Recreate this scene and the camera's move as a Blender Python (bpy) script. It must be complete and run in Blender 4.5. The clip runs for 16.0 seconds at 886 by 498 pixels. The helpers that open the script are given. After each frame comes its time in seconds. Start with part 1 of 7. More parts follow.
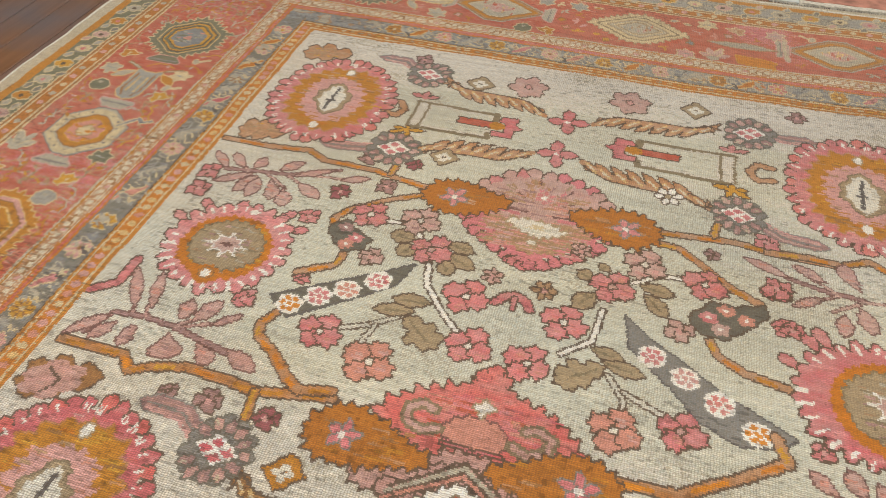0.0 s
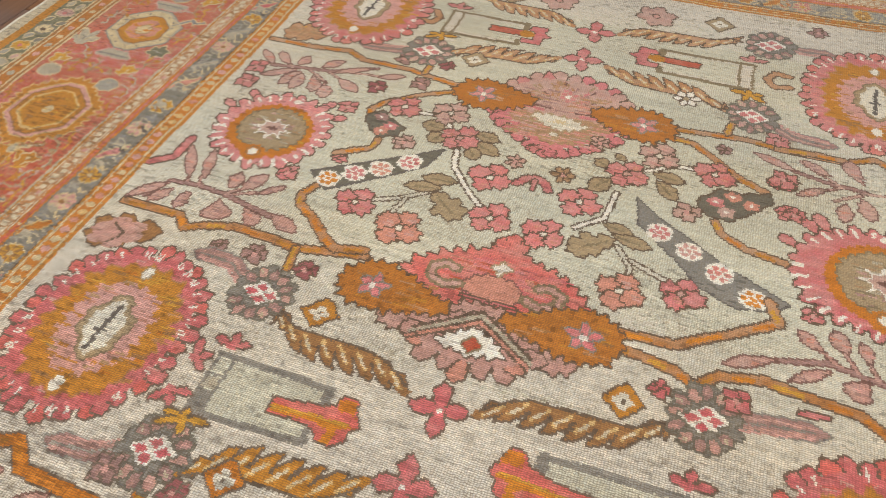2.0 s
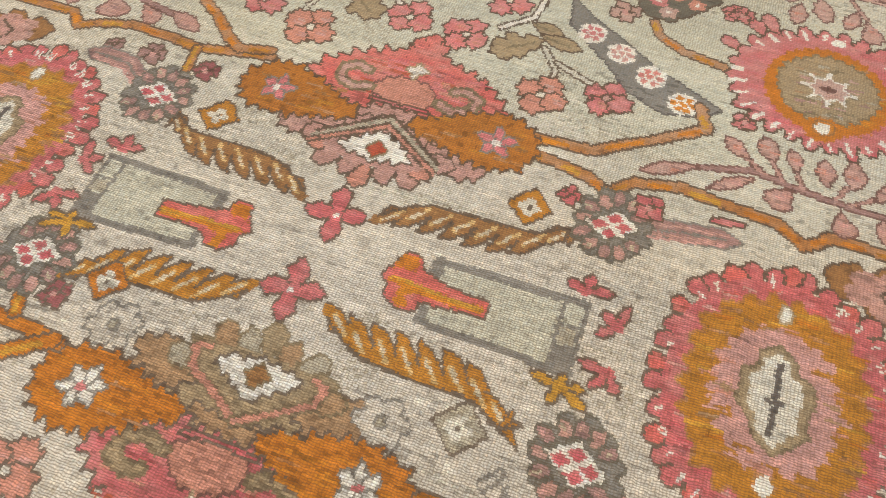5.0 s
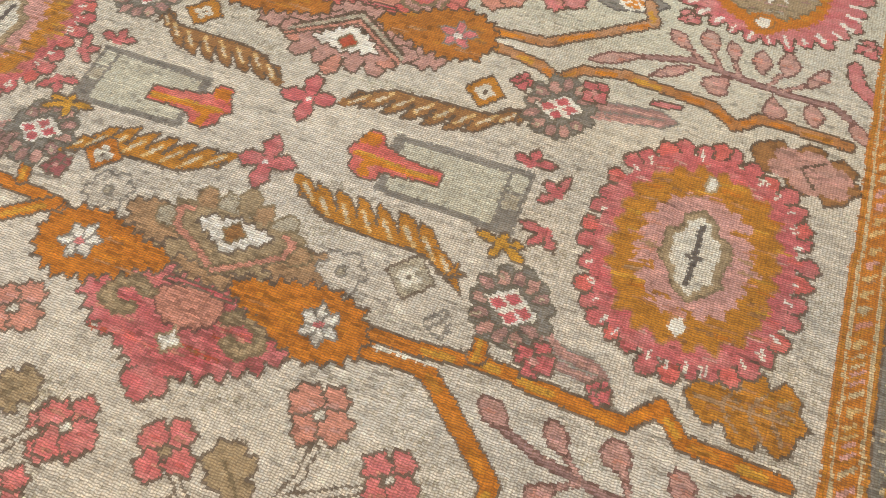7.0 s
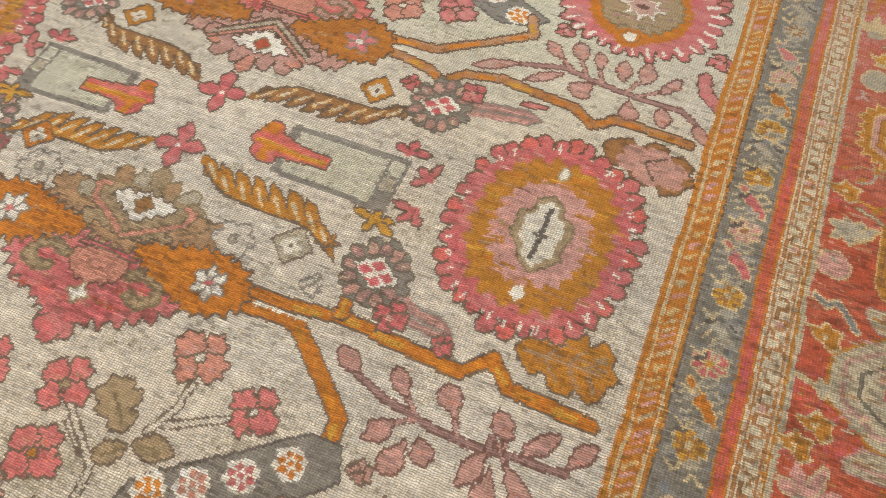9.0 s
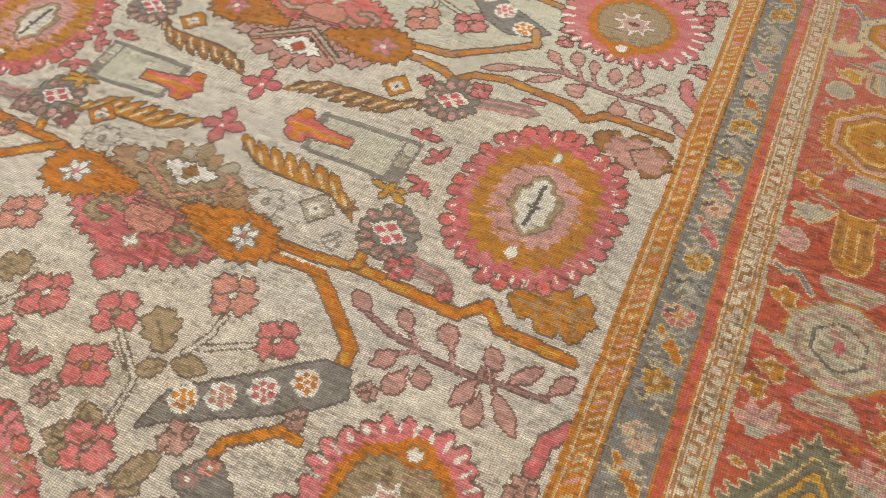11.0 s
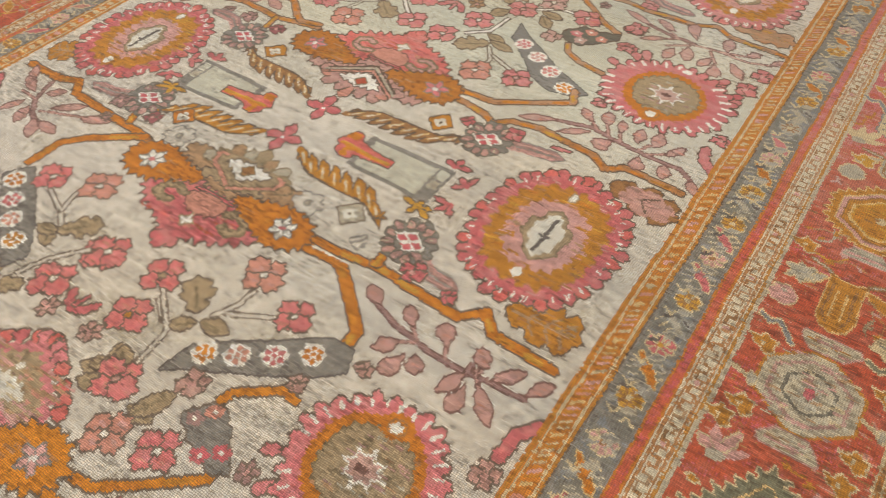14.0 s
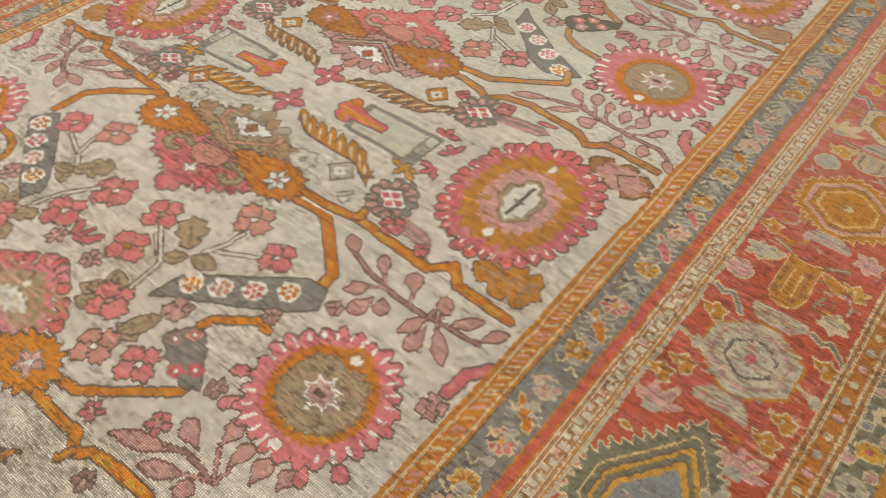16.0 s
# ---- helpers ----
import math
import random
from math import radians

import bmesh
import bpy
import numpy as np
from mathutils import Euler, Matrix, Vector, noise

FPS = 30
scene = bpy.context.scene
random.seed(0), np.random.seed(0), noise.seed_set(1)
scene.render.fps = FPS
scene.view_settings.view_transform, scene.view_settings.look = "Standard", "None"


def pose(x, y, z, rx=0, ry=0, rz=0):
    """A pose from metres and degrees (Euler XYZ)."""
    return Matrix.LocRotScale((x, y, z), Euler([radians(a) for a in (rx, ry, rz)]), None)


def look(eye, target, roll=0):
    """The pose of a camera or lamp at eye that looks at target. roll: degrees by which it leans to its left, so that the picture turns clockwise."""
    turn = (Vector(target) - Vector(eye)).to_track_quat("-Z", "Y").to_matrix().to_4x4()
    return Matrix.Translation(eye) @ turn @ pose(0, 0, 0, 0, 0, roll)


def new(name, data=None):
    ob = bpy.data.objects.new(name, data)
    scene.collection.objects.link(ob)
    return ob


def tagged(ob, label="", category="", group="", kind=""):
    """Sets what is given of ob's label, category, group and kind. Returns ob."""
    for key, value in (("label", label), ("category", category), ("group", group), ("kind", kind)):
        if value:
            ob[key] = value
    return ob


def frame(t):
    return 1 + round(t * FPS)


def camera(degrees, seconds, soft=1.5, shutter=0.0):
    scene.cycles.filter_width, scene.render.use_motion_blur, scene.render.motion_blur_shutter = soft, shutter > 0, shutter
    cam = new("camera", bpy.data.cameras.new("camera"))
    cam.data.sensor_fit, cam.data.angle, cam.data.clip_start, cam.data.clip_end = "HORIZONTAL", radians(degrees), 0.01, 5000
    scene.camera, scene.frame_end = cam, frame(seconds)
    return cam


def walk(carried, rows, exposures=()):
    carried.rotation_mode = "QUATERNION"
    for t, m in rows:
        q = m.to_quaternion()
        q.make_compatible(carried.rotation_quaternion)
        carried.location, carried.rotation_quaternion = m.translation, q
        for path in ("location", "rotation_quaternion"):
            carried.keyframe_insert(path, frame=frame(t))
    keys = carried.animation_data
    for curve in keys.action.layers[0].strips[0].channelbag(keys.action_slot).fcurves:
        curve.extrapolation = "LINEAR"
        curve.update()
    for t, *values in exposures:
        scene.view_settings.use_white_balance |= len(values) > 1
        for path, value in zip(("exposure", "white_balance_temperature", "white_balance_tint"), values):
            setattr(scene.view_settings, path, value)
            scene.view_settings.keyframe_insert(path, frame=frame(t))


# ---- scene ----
cam = camera(59.1, 16.0, 0.45)
PATH = [
    (0, (0.192, -0.602, 1.481), (-0.195, 0.804, 0.114), 1.5),
    (0.5, (0.225, -0.658, 1.456), (-0.204, 0.732, 0.083), 1.2),
    (1, (0.249, -0.751, 1.45), (-0.204, 0.617, 0.063), 1.0),
    (1.5, (0.288, -0.82, 1.452), (-0.172, 0.524, 0.044), 0.8),
    (2, (0.307, -0.868, 1.438), (-0.148, 0.451, 0.005), 0.7),
    (2.5, (0.324, -0.89, 1.415), (-0.123, 0.399, -0.047), 0.6),
    (3, (0.344, -0.866, 1.394), (-0.089, 0.383, -0.107), 0.6),
    (3.5, (0.4, -0.831, 1.364), (-0.015, 0.366, -0.183), 0.6),
    (4, (0.451, -0.813, 1.332), (0.059, 0.333, -0.26), 0.8),
    (4.5, (0.482, -0.801, 1.313), (0.113, 0.282, -0.328), 0.8),
    (4.7, (0.495, -0.797, 1.309), (0.135, 0.26, -0.35), 1.0),
    (6.8, (0.701, -0.94, 1.324), (0.317, -0.023, -0.411), -1.9),
    (7, (0.723, -0.977, 1.358), (0.346, -0.06, -0.379), -1.5),
    (7.5, (0.772, -1.029, 1.4), (0.397, -0.118, -0.341), -1.3),
    (8, (0.854, -1.044, 1.452), (0.473, -0.124, -0.283), -1.2),
    (8.5, (0.987, -1.037, 1.507), (0.597, -0.104, -0.219), -0.8),
    (9, (1.066, -1.061, 1.504), (0.661, -0.106, -0.206), -0.5),
    (9.2, (1.091, -1.071, 1.506), (0.678, -0.114, -0.201), -0.6),
    (11.3, (1.278, -1.366, 1.589), (0.753, -0.287, -0.01), -0.6),
    (11.5, (1.312, -1.36, 1.597), (0.775, -0.266, 0.011), -0.4),
    (12, (1.4, -1.346, 1.607), (0.83, -0.212, 0.061), 0.4),
    (12.5, (1.457, -1.334, 1.603), (0.839, -0.186, 0.086), 0.4),
    (13, (1.483, -1.355, 1.597), (0.814, -0.206, 0.104), 0.6),
    (13.5, (1.5, -1.429, 1.603), (0.786, -0.292, 0.12), 0.6),
    (14, (1.506, -1.53, 1.609), (0.758, -0.407, 0.133), 0.5),
    (14.5, (1.531, -1.62, 1.611), (0.756, -0.512, 0.137), 0.4),
    (15, (1.582, -1.641, 1.618), (0.788, -0.546, 0.145), 0.4),
    (15.5, (1.67, -1.613, 1.629), (0.857, -0.53, 0.157), 0.6),
    (16, (1.773, -1.575, 1.624), (0.932, -0.51, 0.155), 0.8),
]
walk(cam, [(t, look(eye, target, roll)) for t, eye, target, roll in PATH])

# ---- world, light ----
world = bpy.data.worlds.new("world")
scene.world = world
world.use_nodes = True
world.node_tree.nodes["Background"].inputs[0].default_value = (1.0, 0.97, 0.93, 1)
world.node_tree.nodes["Background"].inputs[1].default_value = 0.12


LAMPS = 1.09


def area_lamp(name, place, size, watts, colour):
    data = bpy.data.lights.new(name, "AREA")
    data.shape, data.size, data.size_y, data.energy, data.color = "RECTANGLE", size[0], size[1], watts, colour
    ob = new(name, data)
    ob.location = place
    return ob


for lx, ly, watts in ((-2.6, 4.3, 52), (0.6, 4.5, 55), (3.4, 4.2, 56), (-3.4, 0.6, 66), (0.2, 0.2, 44), (3.6, 0.4, 42), (-1.6, -3.2, 104), (2.4, -3.4, 57)):
    area_lamp("ceiling_lamp", (lx, ly, 2.92), (0.4, 0.4), watts * LAMPS, (0.98, 0.96, 0.91) if lx < 2 or ly > -1 else (1.0, 0.93, 0.77))


# ---- materials ----
def nodes_of(name):
    m = bpy.data.materials.new(name)
    m.use_nodes = True
    t = m.node_tree
    return m, t.nodes, t.links, t.nodes["Principled BSDF"]


def wool(name):
    """Hand-knotted wool: the dye of each knot, streaks along the weft, and the relief of the knots, whose gap shade is
    painted into the colour.
    """
    m, n, l, b = nodes_of(name)
    at = n.new("ShaderNodeAttribute")
    at.attribute_name = "dye"
    tc = n.new("ShaderNodeTexCoord")
    sep = n.new("ShaderNodeSeparateXYZ")
    l.new(tc.outputs["Object"], sep.inputs[0])

    def maths(op, a, b2, clamp=False):
        k = n.new("ShaderNodeMath")
        k.operation, k.use_clamp = op, clamp
        for i, v in enumerate((a, b2)):
            if v is None:
                continue
            if isinstance(v, (int, float)):
                k.inputs[i].default_value = v
            else:
                l.new(v, k.inputs[i])
        return k.outputs[0]

    # streaks of spun wool lying along the weft
    mp = n.new("ShaderNodeMapping")
    mp.inputs["Scale"].default_value = (110, 420, 60)
    l.new(tc.outputs["Object"], mp.inputs["Vector"])
    st = n.new("ShaderNodeTexNoise")
    st.inputs["Scale"].default_value, st.inputs["Detail"].default_value = 1.0, 3.0
    l.new(mp.outputs[0], st.inputs["Vector"])
    fuzz = n.new("ShaderNodeTexNoise")
    fuzz.inputs["Scale"].default_value, fuzz.inputs["Detail"].default_value = 420, 2.0
    l.new(tc.outputs["Object"], fuzz.inputs["Vector"])
    relief = maths("ADD", maths("MULTIPLY", st.outputs["Fac"], 0.9), maths("MULTIPLY", fuzz.outputs["Fac"], 0.8))
    bump = n.new("ShaderNodeBump")
    bump.inputs["Strength"].default_value, bump.inputs["Distance"].default_value = 0.12, 0.0010
    l.new(relief, bump.inputs["Height"])
    l.new(bump.outputs[0], b.inputs["Normal"])

    def gap(axis, first, step, power, shift):
        place = maths("ADD", maths("SUBTRACT", sep.outputs[axis], first), shift)
        wave = maths("COSINE", maths("MULTIPLY", place, 2 * math.pi / step), None)
        return maths("POWER", maths("ADD", maths("MULTIPLY", wave, 0.5), 0.5), power)

    # how strongly the gaps between rows and columns are darkened, knot by knot
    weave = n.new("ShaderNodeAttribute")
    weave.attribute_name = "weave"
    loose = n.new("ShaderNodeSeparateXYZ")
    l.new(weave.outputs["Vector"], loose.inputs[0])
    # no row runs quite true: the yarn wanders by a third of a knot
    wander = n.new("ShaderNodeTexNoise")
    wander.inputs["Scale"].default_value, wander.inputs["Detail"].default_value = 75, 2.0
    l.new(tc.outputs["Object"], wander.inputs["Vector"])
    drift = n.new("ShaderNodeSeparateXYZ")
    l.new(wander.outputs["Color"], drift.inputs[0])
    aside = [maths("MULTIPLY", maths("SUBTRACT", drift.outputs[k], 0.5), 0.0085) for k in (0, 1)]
    # brown weft between the rows, with the shade of the gaps painted into the colour; where the pile is worn the
    # columns part as well
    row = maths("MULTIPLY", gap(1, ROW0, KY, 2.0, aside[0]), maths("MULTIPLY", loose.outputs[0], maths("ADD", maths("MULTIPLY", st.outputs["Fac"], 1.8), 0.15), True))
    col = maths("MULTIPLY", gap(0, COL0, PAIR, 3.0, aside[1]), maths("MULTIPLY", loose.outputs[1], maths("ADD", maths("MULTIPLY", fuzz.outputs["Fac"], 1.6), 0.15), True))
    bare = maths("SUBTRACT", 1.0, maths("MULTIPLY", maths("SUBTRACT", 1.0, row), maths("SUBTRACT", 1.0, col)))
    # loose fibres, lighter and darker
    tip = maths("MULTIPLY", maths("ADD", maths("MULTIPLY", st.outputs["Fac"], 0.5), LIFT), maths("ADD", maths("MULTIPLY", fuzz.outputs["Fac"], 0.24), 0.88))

    def scaled(colour, by):
        k = n.new("ShaderNodeVectorMath")
        k.operation = "SCALE"
        l.new(colour, k.inputs[0])
        if isinstance(by, float):
            k.inputs["Scale"].default_value = by
        else:
            l.new(by, k.inputs["Scale"])
        return k.outputs[0]

    # gap colour: the dye darkened towards brown, standing in for shade between knots
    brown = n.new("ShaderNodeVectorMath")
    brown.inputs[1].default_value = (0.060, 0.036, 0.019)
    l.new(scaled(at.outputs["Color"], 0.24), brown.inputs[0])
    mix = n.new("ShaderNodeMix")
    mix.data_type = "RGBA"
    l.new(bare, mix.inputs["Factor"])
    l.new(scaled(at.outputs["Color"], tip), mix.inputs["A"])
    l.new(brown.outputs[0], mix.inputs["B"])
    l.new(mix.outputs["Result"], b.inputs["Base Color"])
    b.inputs["Roughness"].default_value = 0.75
    b.inputs["Specular IOR Level"].default_value = 0.2
    b.inputs["Sheen Weight"].default_value = 0.12
    b.inputs["Sheen Roughness"].default_value = 0.5
    return m


def plain(name, colour, rough=0.8, scale=8.0, spread=0.12, bump=0.0):
    m, n, l, b = nodes_of(name)
    tc = n.new("ShaderNodeTexCoord")
    no = n.new("ShaderNodeTexNoise")
    no.inputs["Scale"].default_value, no.inputs["Detail"].default_value = scale, 6.0
    l.new(tc.outputs["Object"], no.inputs["Vector"])
    ramp = n.new("ShaderNodeValToRGB")
    ramp.color_ramp.elements[0].position, ramp.color_ramp.elements[1].position = 0.3, 0.7
    ramp.color_ramp.elements[0].color = (*[c * (1 - spread) for c in colour], 1)
    ramp.color_ramp.elements[1].color = (*[min(1, c * (1 + spread)) for c in colour], 1)
    l.new(no.outputs["Fac"], ramp.inputs[0])
    l.new(ramp.outputs[0], b.inputs["Base Color"])
    b.inputs["Roughness"].default_value = rough
    if bump:
        bp = n.new("ShaderNodeBump")
        bp.inputs["Strength"].default_value, bp.inputs["Distance"].default_value = bump, 0.003
        l.new(no.outputs["Fac"], bp.inputs["Height"])
        l.new(bp.outputs[0], b.inputs["Normal"])
    return m


def plank_wood(name):
    """Old stained boards: grain along y, scuffs, a dull varnish."""
    m, n, l, b = nodes_of(name)
    tc = n.new("ShaderNodeTexCoord")
    info = n.new("ShaderNodeObjectInfo")
    add = n.new("ShaderNodeVectorMath")
    comb = n.new("ShaderNodeCombineXYZ")
    l.new(info.outputs["Random"], comb.inputs[0])
    l.new(info.outputs["Random"], comb.inputs[1])
    sc = n.new("ShaderNodeVectorMath")
    sc.operation = "SCALE"
    sc.inputs["Scale"].default_value = 37.0
    l.new(comb.outputs[0], sc.inputs[0])
    l.new(tc.outputs["Object"], add.inputs[0])
    l.new(sc.outputs[0], add.inputs[1])
    mp = n.new("ShaderNodeMapping")
    mp.inputs["Scale"].default_value = (38, 2.2, 10)
    l.new(add.outputs[0], mp.inputs["Vector"])
    gr = n.new("ShaderNodeTexNoise")
    gr.inputs["Scale"].default_value, gr.inputs["Detail"].default_value, gr.inputs["Distortion"].default_value = 1.0, 8.0, 0.6
    l.new(mp.outputs[0], gr.inputs["Vector"])
    st = n.new("ShaderNodeTexNoise")
    st.inputs["Scale"].default_value, st.inputs["Detail"].default_value = 2.6, 4.0
    l.new(add.outputs[0], st.inputs["Vector"])
    ramp = n.new("ShaderNodeValToRGB")
    e = ramp.color_ramp.elements
    e[0].position, e[0].color = 0.34, (0.020, 0.012, 0.010, 1)
    e[1].position, e[1].color = 0.72, (0.125, 0.070, 0.048, 1)
    mid = e.new(0.5)
    mid.color = (0.062, 0.036, 0.027, 1)
    l.new(gr.outputs["Fac"], ramp.inputs[0])
    ramp2 = n.new("ShaderNodeValToRGB")
    ramp2.color_ramp.elements[0].position, ramp2.color_ramp.elements[1].position = 0.38, 0.66
    ramp2.color_ramp.elements[0].color = (0.23, 0.095, 0.030, 1)
    ramp2.color_ramp.elements[1].color = (0.150, 0.118, 0.118, 1)
    l.new(st.outputs["Fac"], ramp2.inputs[0])
    mix = n.new("ShaderNodeMix")
    mix.data_type = "RGBA"
    mix.inputs["Factor"].default_value = 0.58
    l.new(ramp.outputs[0], mix.inputs["A"])
    l.new(ramp2.outputs[0], mix.inputs["B"])
    l.new(mix.outputs["Result"], b.inputs["Base Color"])
    rr = n.new("ShaderNodeMapRange")
    rr.inputs["To Min"].default_value, rr.inputs["To Max"].default_value = 0.30, 0.62
    l.new(st.outputs["Fac"], rr.inputs["Value"])
    l.new(rr.outputs[0], b.inputs["Roughness"])
    bp = n.new("ShaderNodeBump")
    bp.inputs["Strength"].default_value, bp.inputs["Distance"].default_value = 0.35, 0.002
    l.new(gr.outputs["Fac"], bp.inputs["Height"])
    l.new(bp.outputs[0], b.inputs["Normal"])
    return m


COL0 = -1.955                   # where the first column of knots begins
ROW0 = -2.955                   # where the first row of knots begins
KX, KY = 0.0043, 0.0049          # width and height of one loop of yarn
PAIR = 0.0064                   # from one pair of warps to the next
LIFT = 0.55                     # how bright the yarn's colour is between the darkened gaps
WOOL = wool("knotted_wool")
SELVAGE = plain("ivory_wool_binding", (0.50, 0.46, 0.38), 0.9, 90, 0.25, 0.6)
WOOD = plank_wood("stained_boards")
GAP = plain("dark_gap", (0.015, 0.010, 0.008), 0.9)
PLASTER = plain("warm_plaster", (0.26, 0.24, 0.215), 0.9, 3.0, 0.06)


# ---- structure ----
def link(name, bm, material, parent=None, label=""):
    me = bpy.data.meshes.new(name)
    bm.to_mesh(me)
    bm.free()
    me.materials.append(material)
    ob = new(name, me)
    ob.parent = parent
    if label:
        ob["label"] = label
    return ob


def box(bm, x0, x1, y0, y1, z0, z1):
    m = Matrix.Translation(((x0 + x1) / 2, (y0 + y1) / 2, (z0 + z1) / 2)) @ Matrix.Diagonal((x1 - x0, y1 - y0, z1 - z0, 1))
    return bmesh.ops.create_cube(bm, size=1, matrix=m)["verts"]


FLOOR = -0.011                   # top of the boards; the rug's pile lies at z = 0
RX0, RX1, RY0, RY1 = -4.6, 4.6, -5.0, 5.2


def slab(name, *b, material=None, label=""):
    bm = bmesh.new()
    box(bm, *b)
    return tagged(link(name, bm, material), label, "", "", "structure")


floor = slab("floor", RX0, RX1, RY0, RY1, FLOOR - 0.12, FLOOR - 0.018, material=GAP, label="dark worn wooden board floor under the rug")
slab("ceiling", RX0 - 0.15, RX1 + 0.15, RY0 - 0.15, RY1 + 0.15, 3.0, 3.15, material=PLASTER, label="plain warm white plaster ceiling")
slab("wall_west", RX0 - 0.15, RX0, RY0, RY1, FLOOR - 0.12, 3.0, material=PLASTER, label="plain warm white plaster wall")
slab("wall_east", RX1, RX1 + 0.15, RY0, RY1, FLOOR - 0.12, 3.0, material=PLASTER, label="plain warm white plaster wall")
slab("wall_north", RX0 - 0.15, RX1 + 0.15, RY1, RY1 + 0.15, FLOOR - 0.12, 3.0, material=PLASTER, label="plain warm white plaster wall")
slab("wall_south", RX0 - 0.15, RX1 + 0.15, RY0 - 0.15, RY0, FLOOR - 0.12, 3.0, material=PLASTER, label="plain warm white plaster wall")


# ---- the rug's design, knot by knot ----
X0, X1, Y0, Y1 = COL0, 2.085, ROW0, 2.805
NX, NY = int(round((X1 - X0) / KX)), int(round((Y1 - Y0) / KY))
rng = np.random.default_rng(7)
dice = random.Random(11)


def smooth(nx, ny, step_x, step_y):
    """Smooth noise of about -1 to 1 over the knots, with blotches of the given size in knots."""
    gx, gy = int(nx / step_x) + 3, int(ny / step_y) + 3
    g = rng.uniform(-1, 1, (gy, gx))
    fx, fy = np.arange(nx) / step_x, np.arange(ny) / step_y
    ix, iy = fx.astype(int), fy.astype(int)
    tx, ty = fx - ix, fy - iy
    tx, ty = tx * tx * (3 - 2 * tx), (ty * ty * (3 - 2 * ty))[:, None]
    a = g[iy][:, ix] * (1 - tx) + g[iy][:, ix + 1] * tx
    c = g[iy + 1][:, ix] * (1 - tx) + g[iy + 1][:, ix + 1] * tx
    return a * (1 - ty) + c * ty


KXS = X0 + (np.arange(NX) + 0.5) * KX
KYS = Y0 + (np.arange(NY) + 0.5) * KY
JAG = 0.75 * KX * smooth(NX, NY, 7, 1.01) * np.where((KXS > -1.06) & (KXS < 1.185), 1.0, 0.3)[None, :] * np.where(KYS < 1.97, 1.0, 0.4)[:, None]          # each row of knots steps a little to the side
WX = KXS[None, :] + 0.003 * smooth(NX, NY, 100, 120) + 0.0034 * smooth(NX, NY, 18, 17) + 0.20 * KX * rng.standard_normal((NY, NX)) + JAG
WY = KYS[:, None] + 0.0034 * smooth(NX, NY, 18, 17) + 0.16 * KY * rng.standard_normal((NY, NX))

DYES = {                         # colours of the yarns, 0 to 255
    "cinnamon": (186, 116, 42), "celadon": (210, 207, 186), "cream": (220, 209, 193), "sage": (208, 203, 182), "ivory": (232, 224, 206), "white": (242, 234, 220),
    "rose": (207, 108, 110), "coral": (218, 108, 100), "pink": (223, 126, 128), "salmon": (212, 146, 126), "dusty": (198, 150, 138),
    "mauve": (168, 130, 124), "wine": (122, 86, 78), "fawn": (178, 142, 106), "blush": (214, 160, 150), "orange": (202, 122, 34), "amber": (214, 134, 34), "ochre": (194, 130, 42), "gold": (208, 154, 54),
    "copper": (184, 124, 70), "brown": (160, 114, 68), "tan": (172, 150, 117), "olive": (136, 120, 92), "umber": (98, 79, 63), "slate": (138, 133, 125), "ash": (165, 161, 150),
}
DYES.update({
    "char": (98, 92, 88), "red": (192, 86, 56), "rust": (204, 96, 70), "brick": (188, 78, 50), "berry": (206, 96, 102), "stone": (186, 176, 154), "moss": (124, 122, 98), "steel": (138, 140, 140),
    "bone": (214, 192, 150), "pewter": (112, 107, 94), "linen": (198, 184, 156), "petal": (212, 128, 130), "honey": (206, 127, 40), "pigeon": (132, 128, 117), "bloom": (220, 122, 120), "shell": (218, 203, 174), "wheat": (220, 184, 124), "plum": (158, 92, 94),
})
DYE = {k: i for i, k in enumerate(DYES)}
dye = np.full((NY, NX), DYE["cream"], np.int16)
owner = np.zeros((NY, NX), np.int32)
pieces = [("field", "ivory and pale sage woven ground with weft streaks", 0)]
now = 0


def piece(name, label="", under=0):
    """Begin a new woven motif; what is painted next belongs to it."""
    global now
    pieces.append((name, label, under))
    now = len(pieces) - 1
    return now


def window(x0, x1, y0, y1):
    i0, i1 = max(0, int((x0 - X0) / KX) - 3), min(NX, int((x1 - X0) / KX) + 4)
    j0, j1 = max(0, int((y0 - Y0) / KY) - 3), min(NY, int((y1 - Y0) / KY) + 4)
    return (slice(j0, j1), slice(i0, i1)) if i1 > i0 and j1 > j0 else None


def grow(mask, n=1):
    for _ in range(n):
        g = mask.copy()
        g[1:] |= mask[:-1]
        g[:-1] |= mask[1:]
        g[:, 1:] |= mask[:, :-1]
        g[:, :-1] |= mask[:, 1:]
        mask = g
    return mask


def put(sl, mask, colour, edge=None, thick=1):
    if edge and thick == 1 and mask.sum() > 12:
        outer, inner = mask.copy(), mask.copy()
        outer[1:] |= mask[:-1]
        outer[:, 1:] |= mask[:, :-1]
        inner[1:] &= mask[:-1]
        inner[:, 1:] &= mask[:, :-1]
        dye[sl][outer], owner[sl][outer] = DYE[edge], now
        mask = inner
    elif edge:
        ring_mask = grow(mask, thick)
        dye[sl][ring_mask], owner[sl][ring_mask] = DYE[edge], now
    dye[sl][mask], owner[sl][mask] = DYE[colour], now


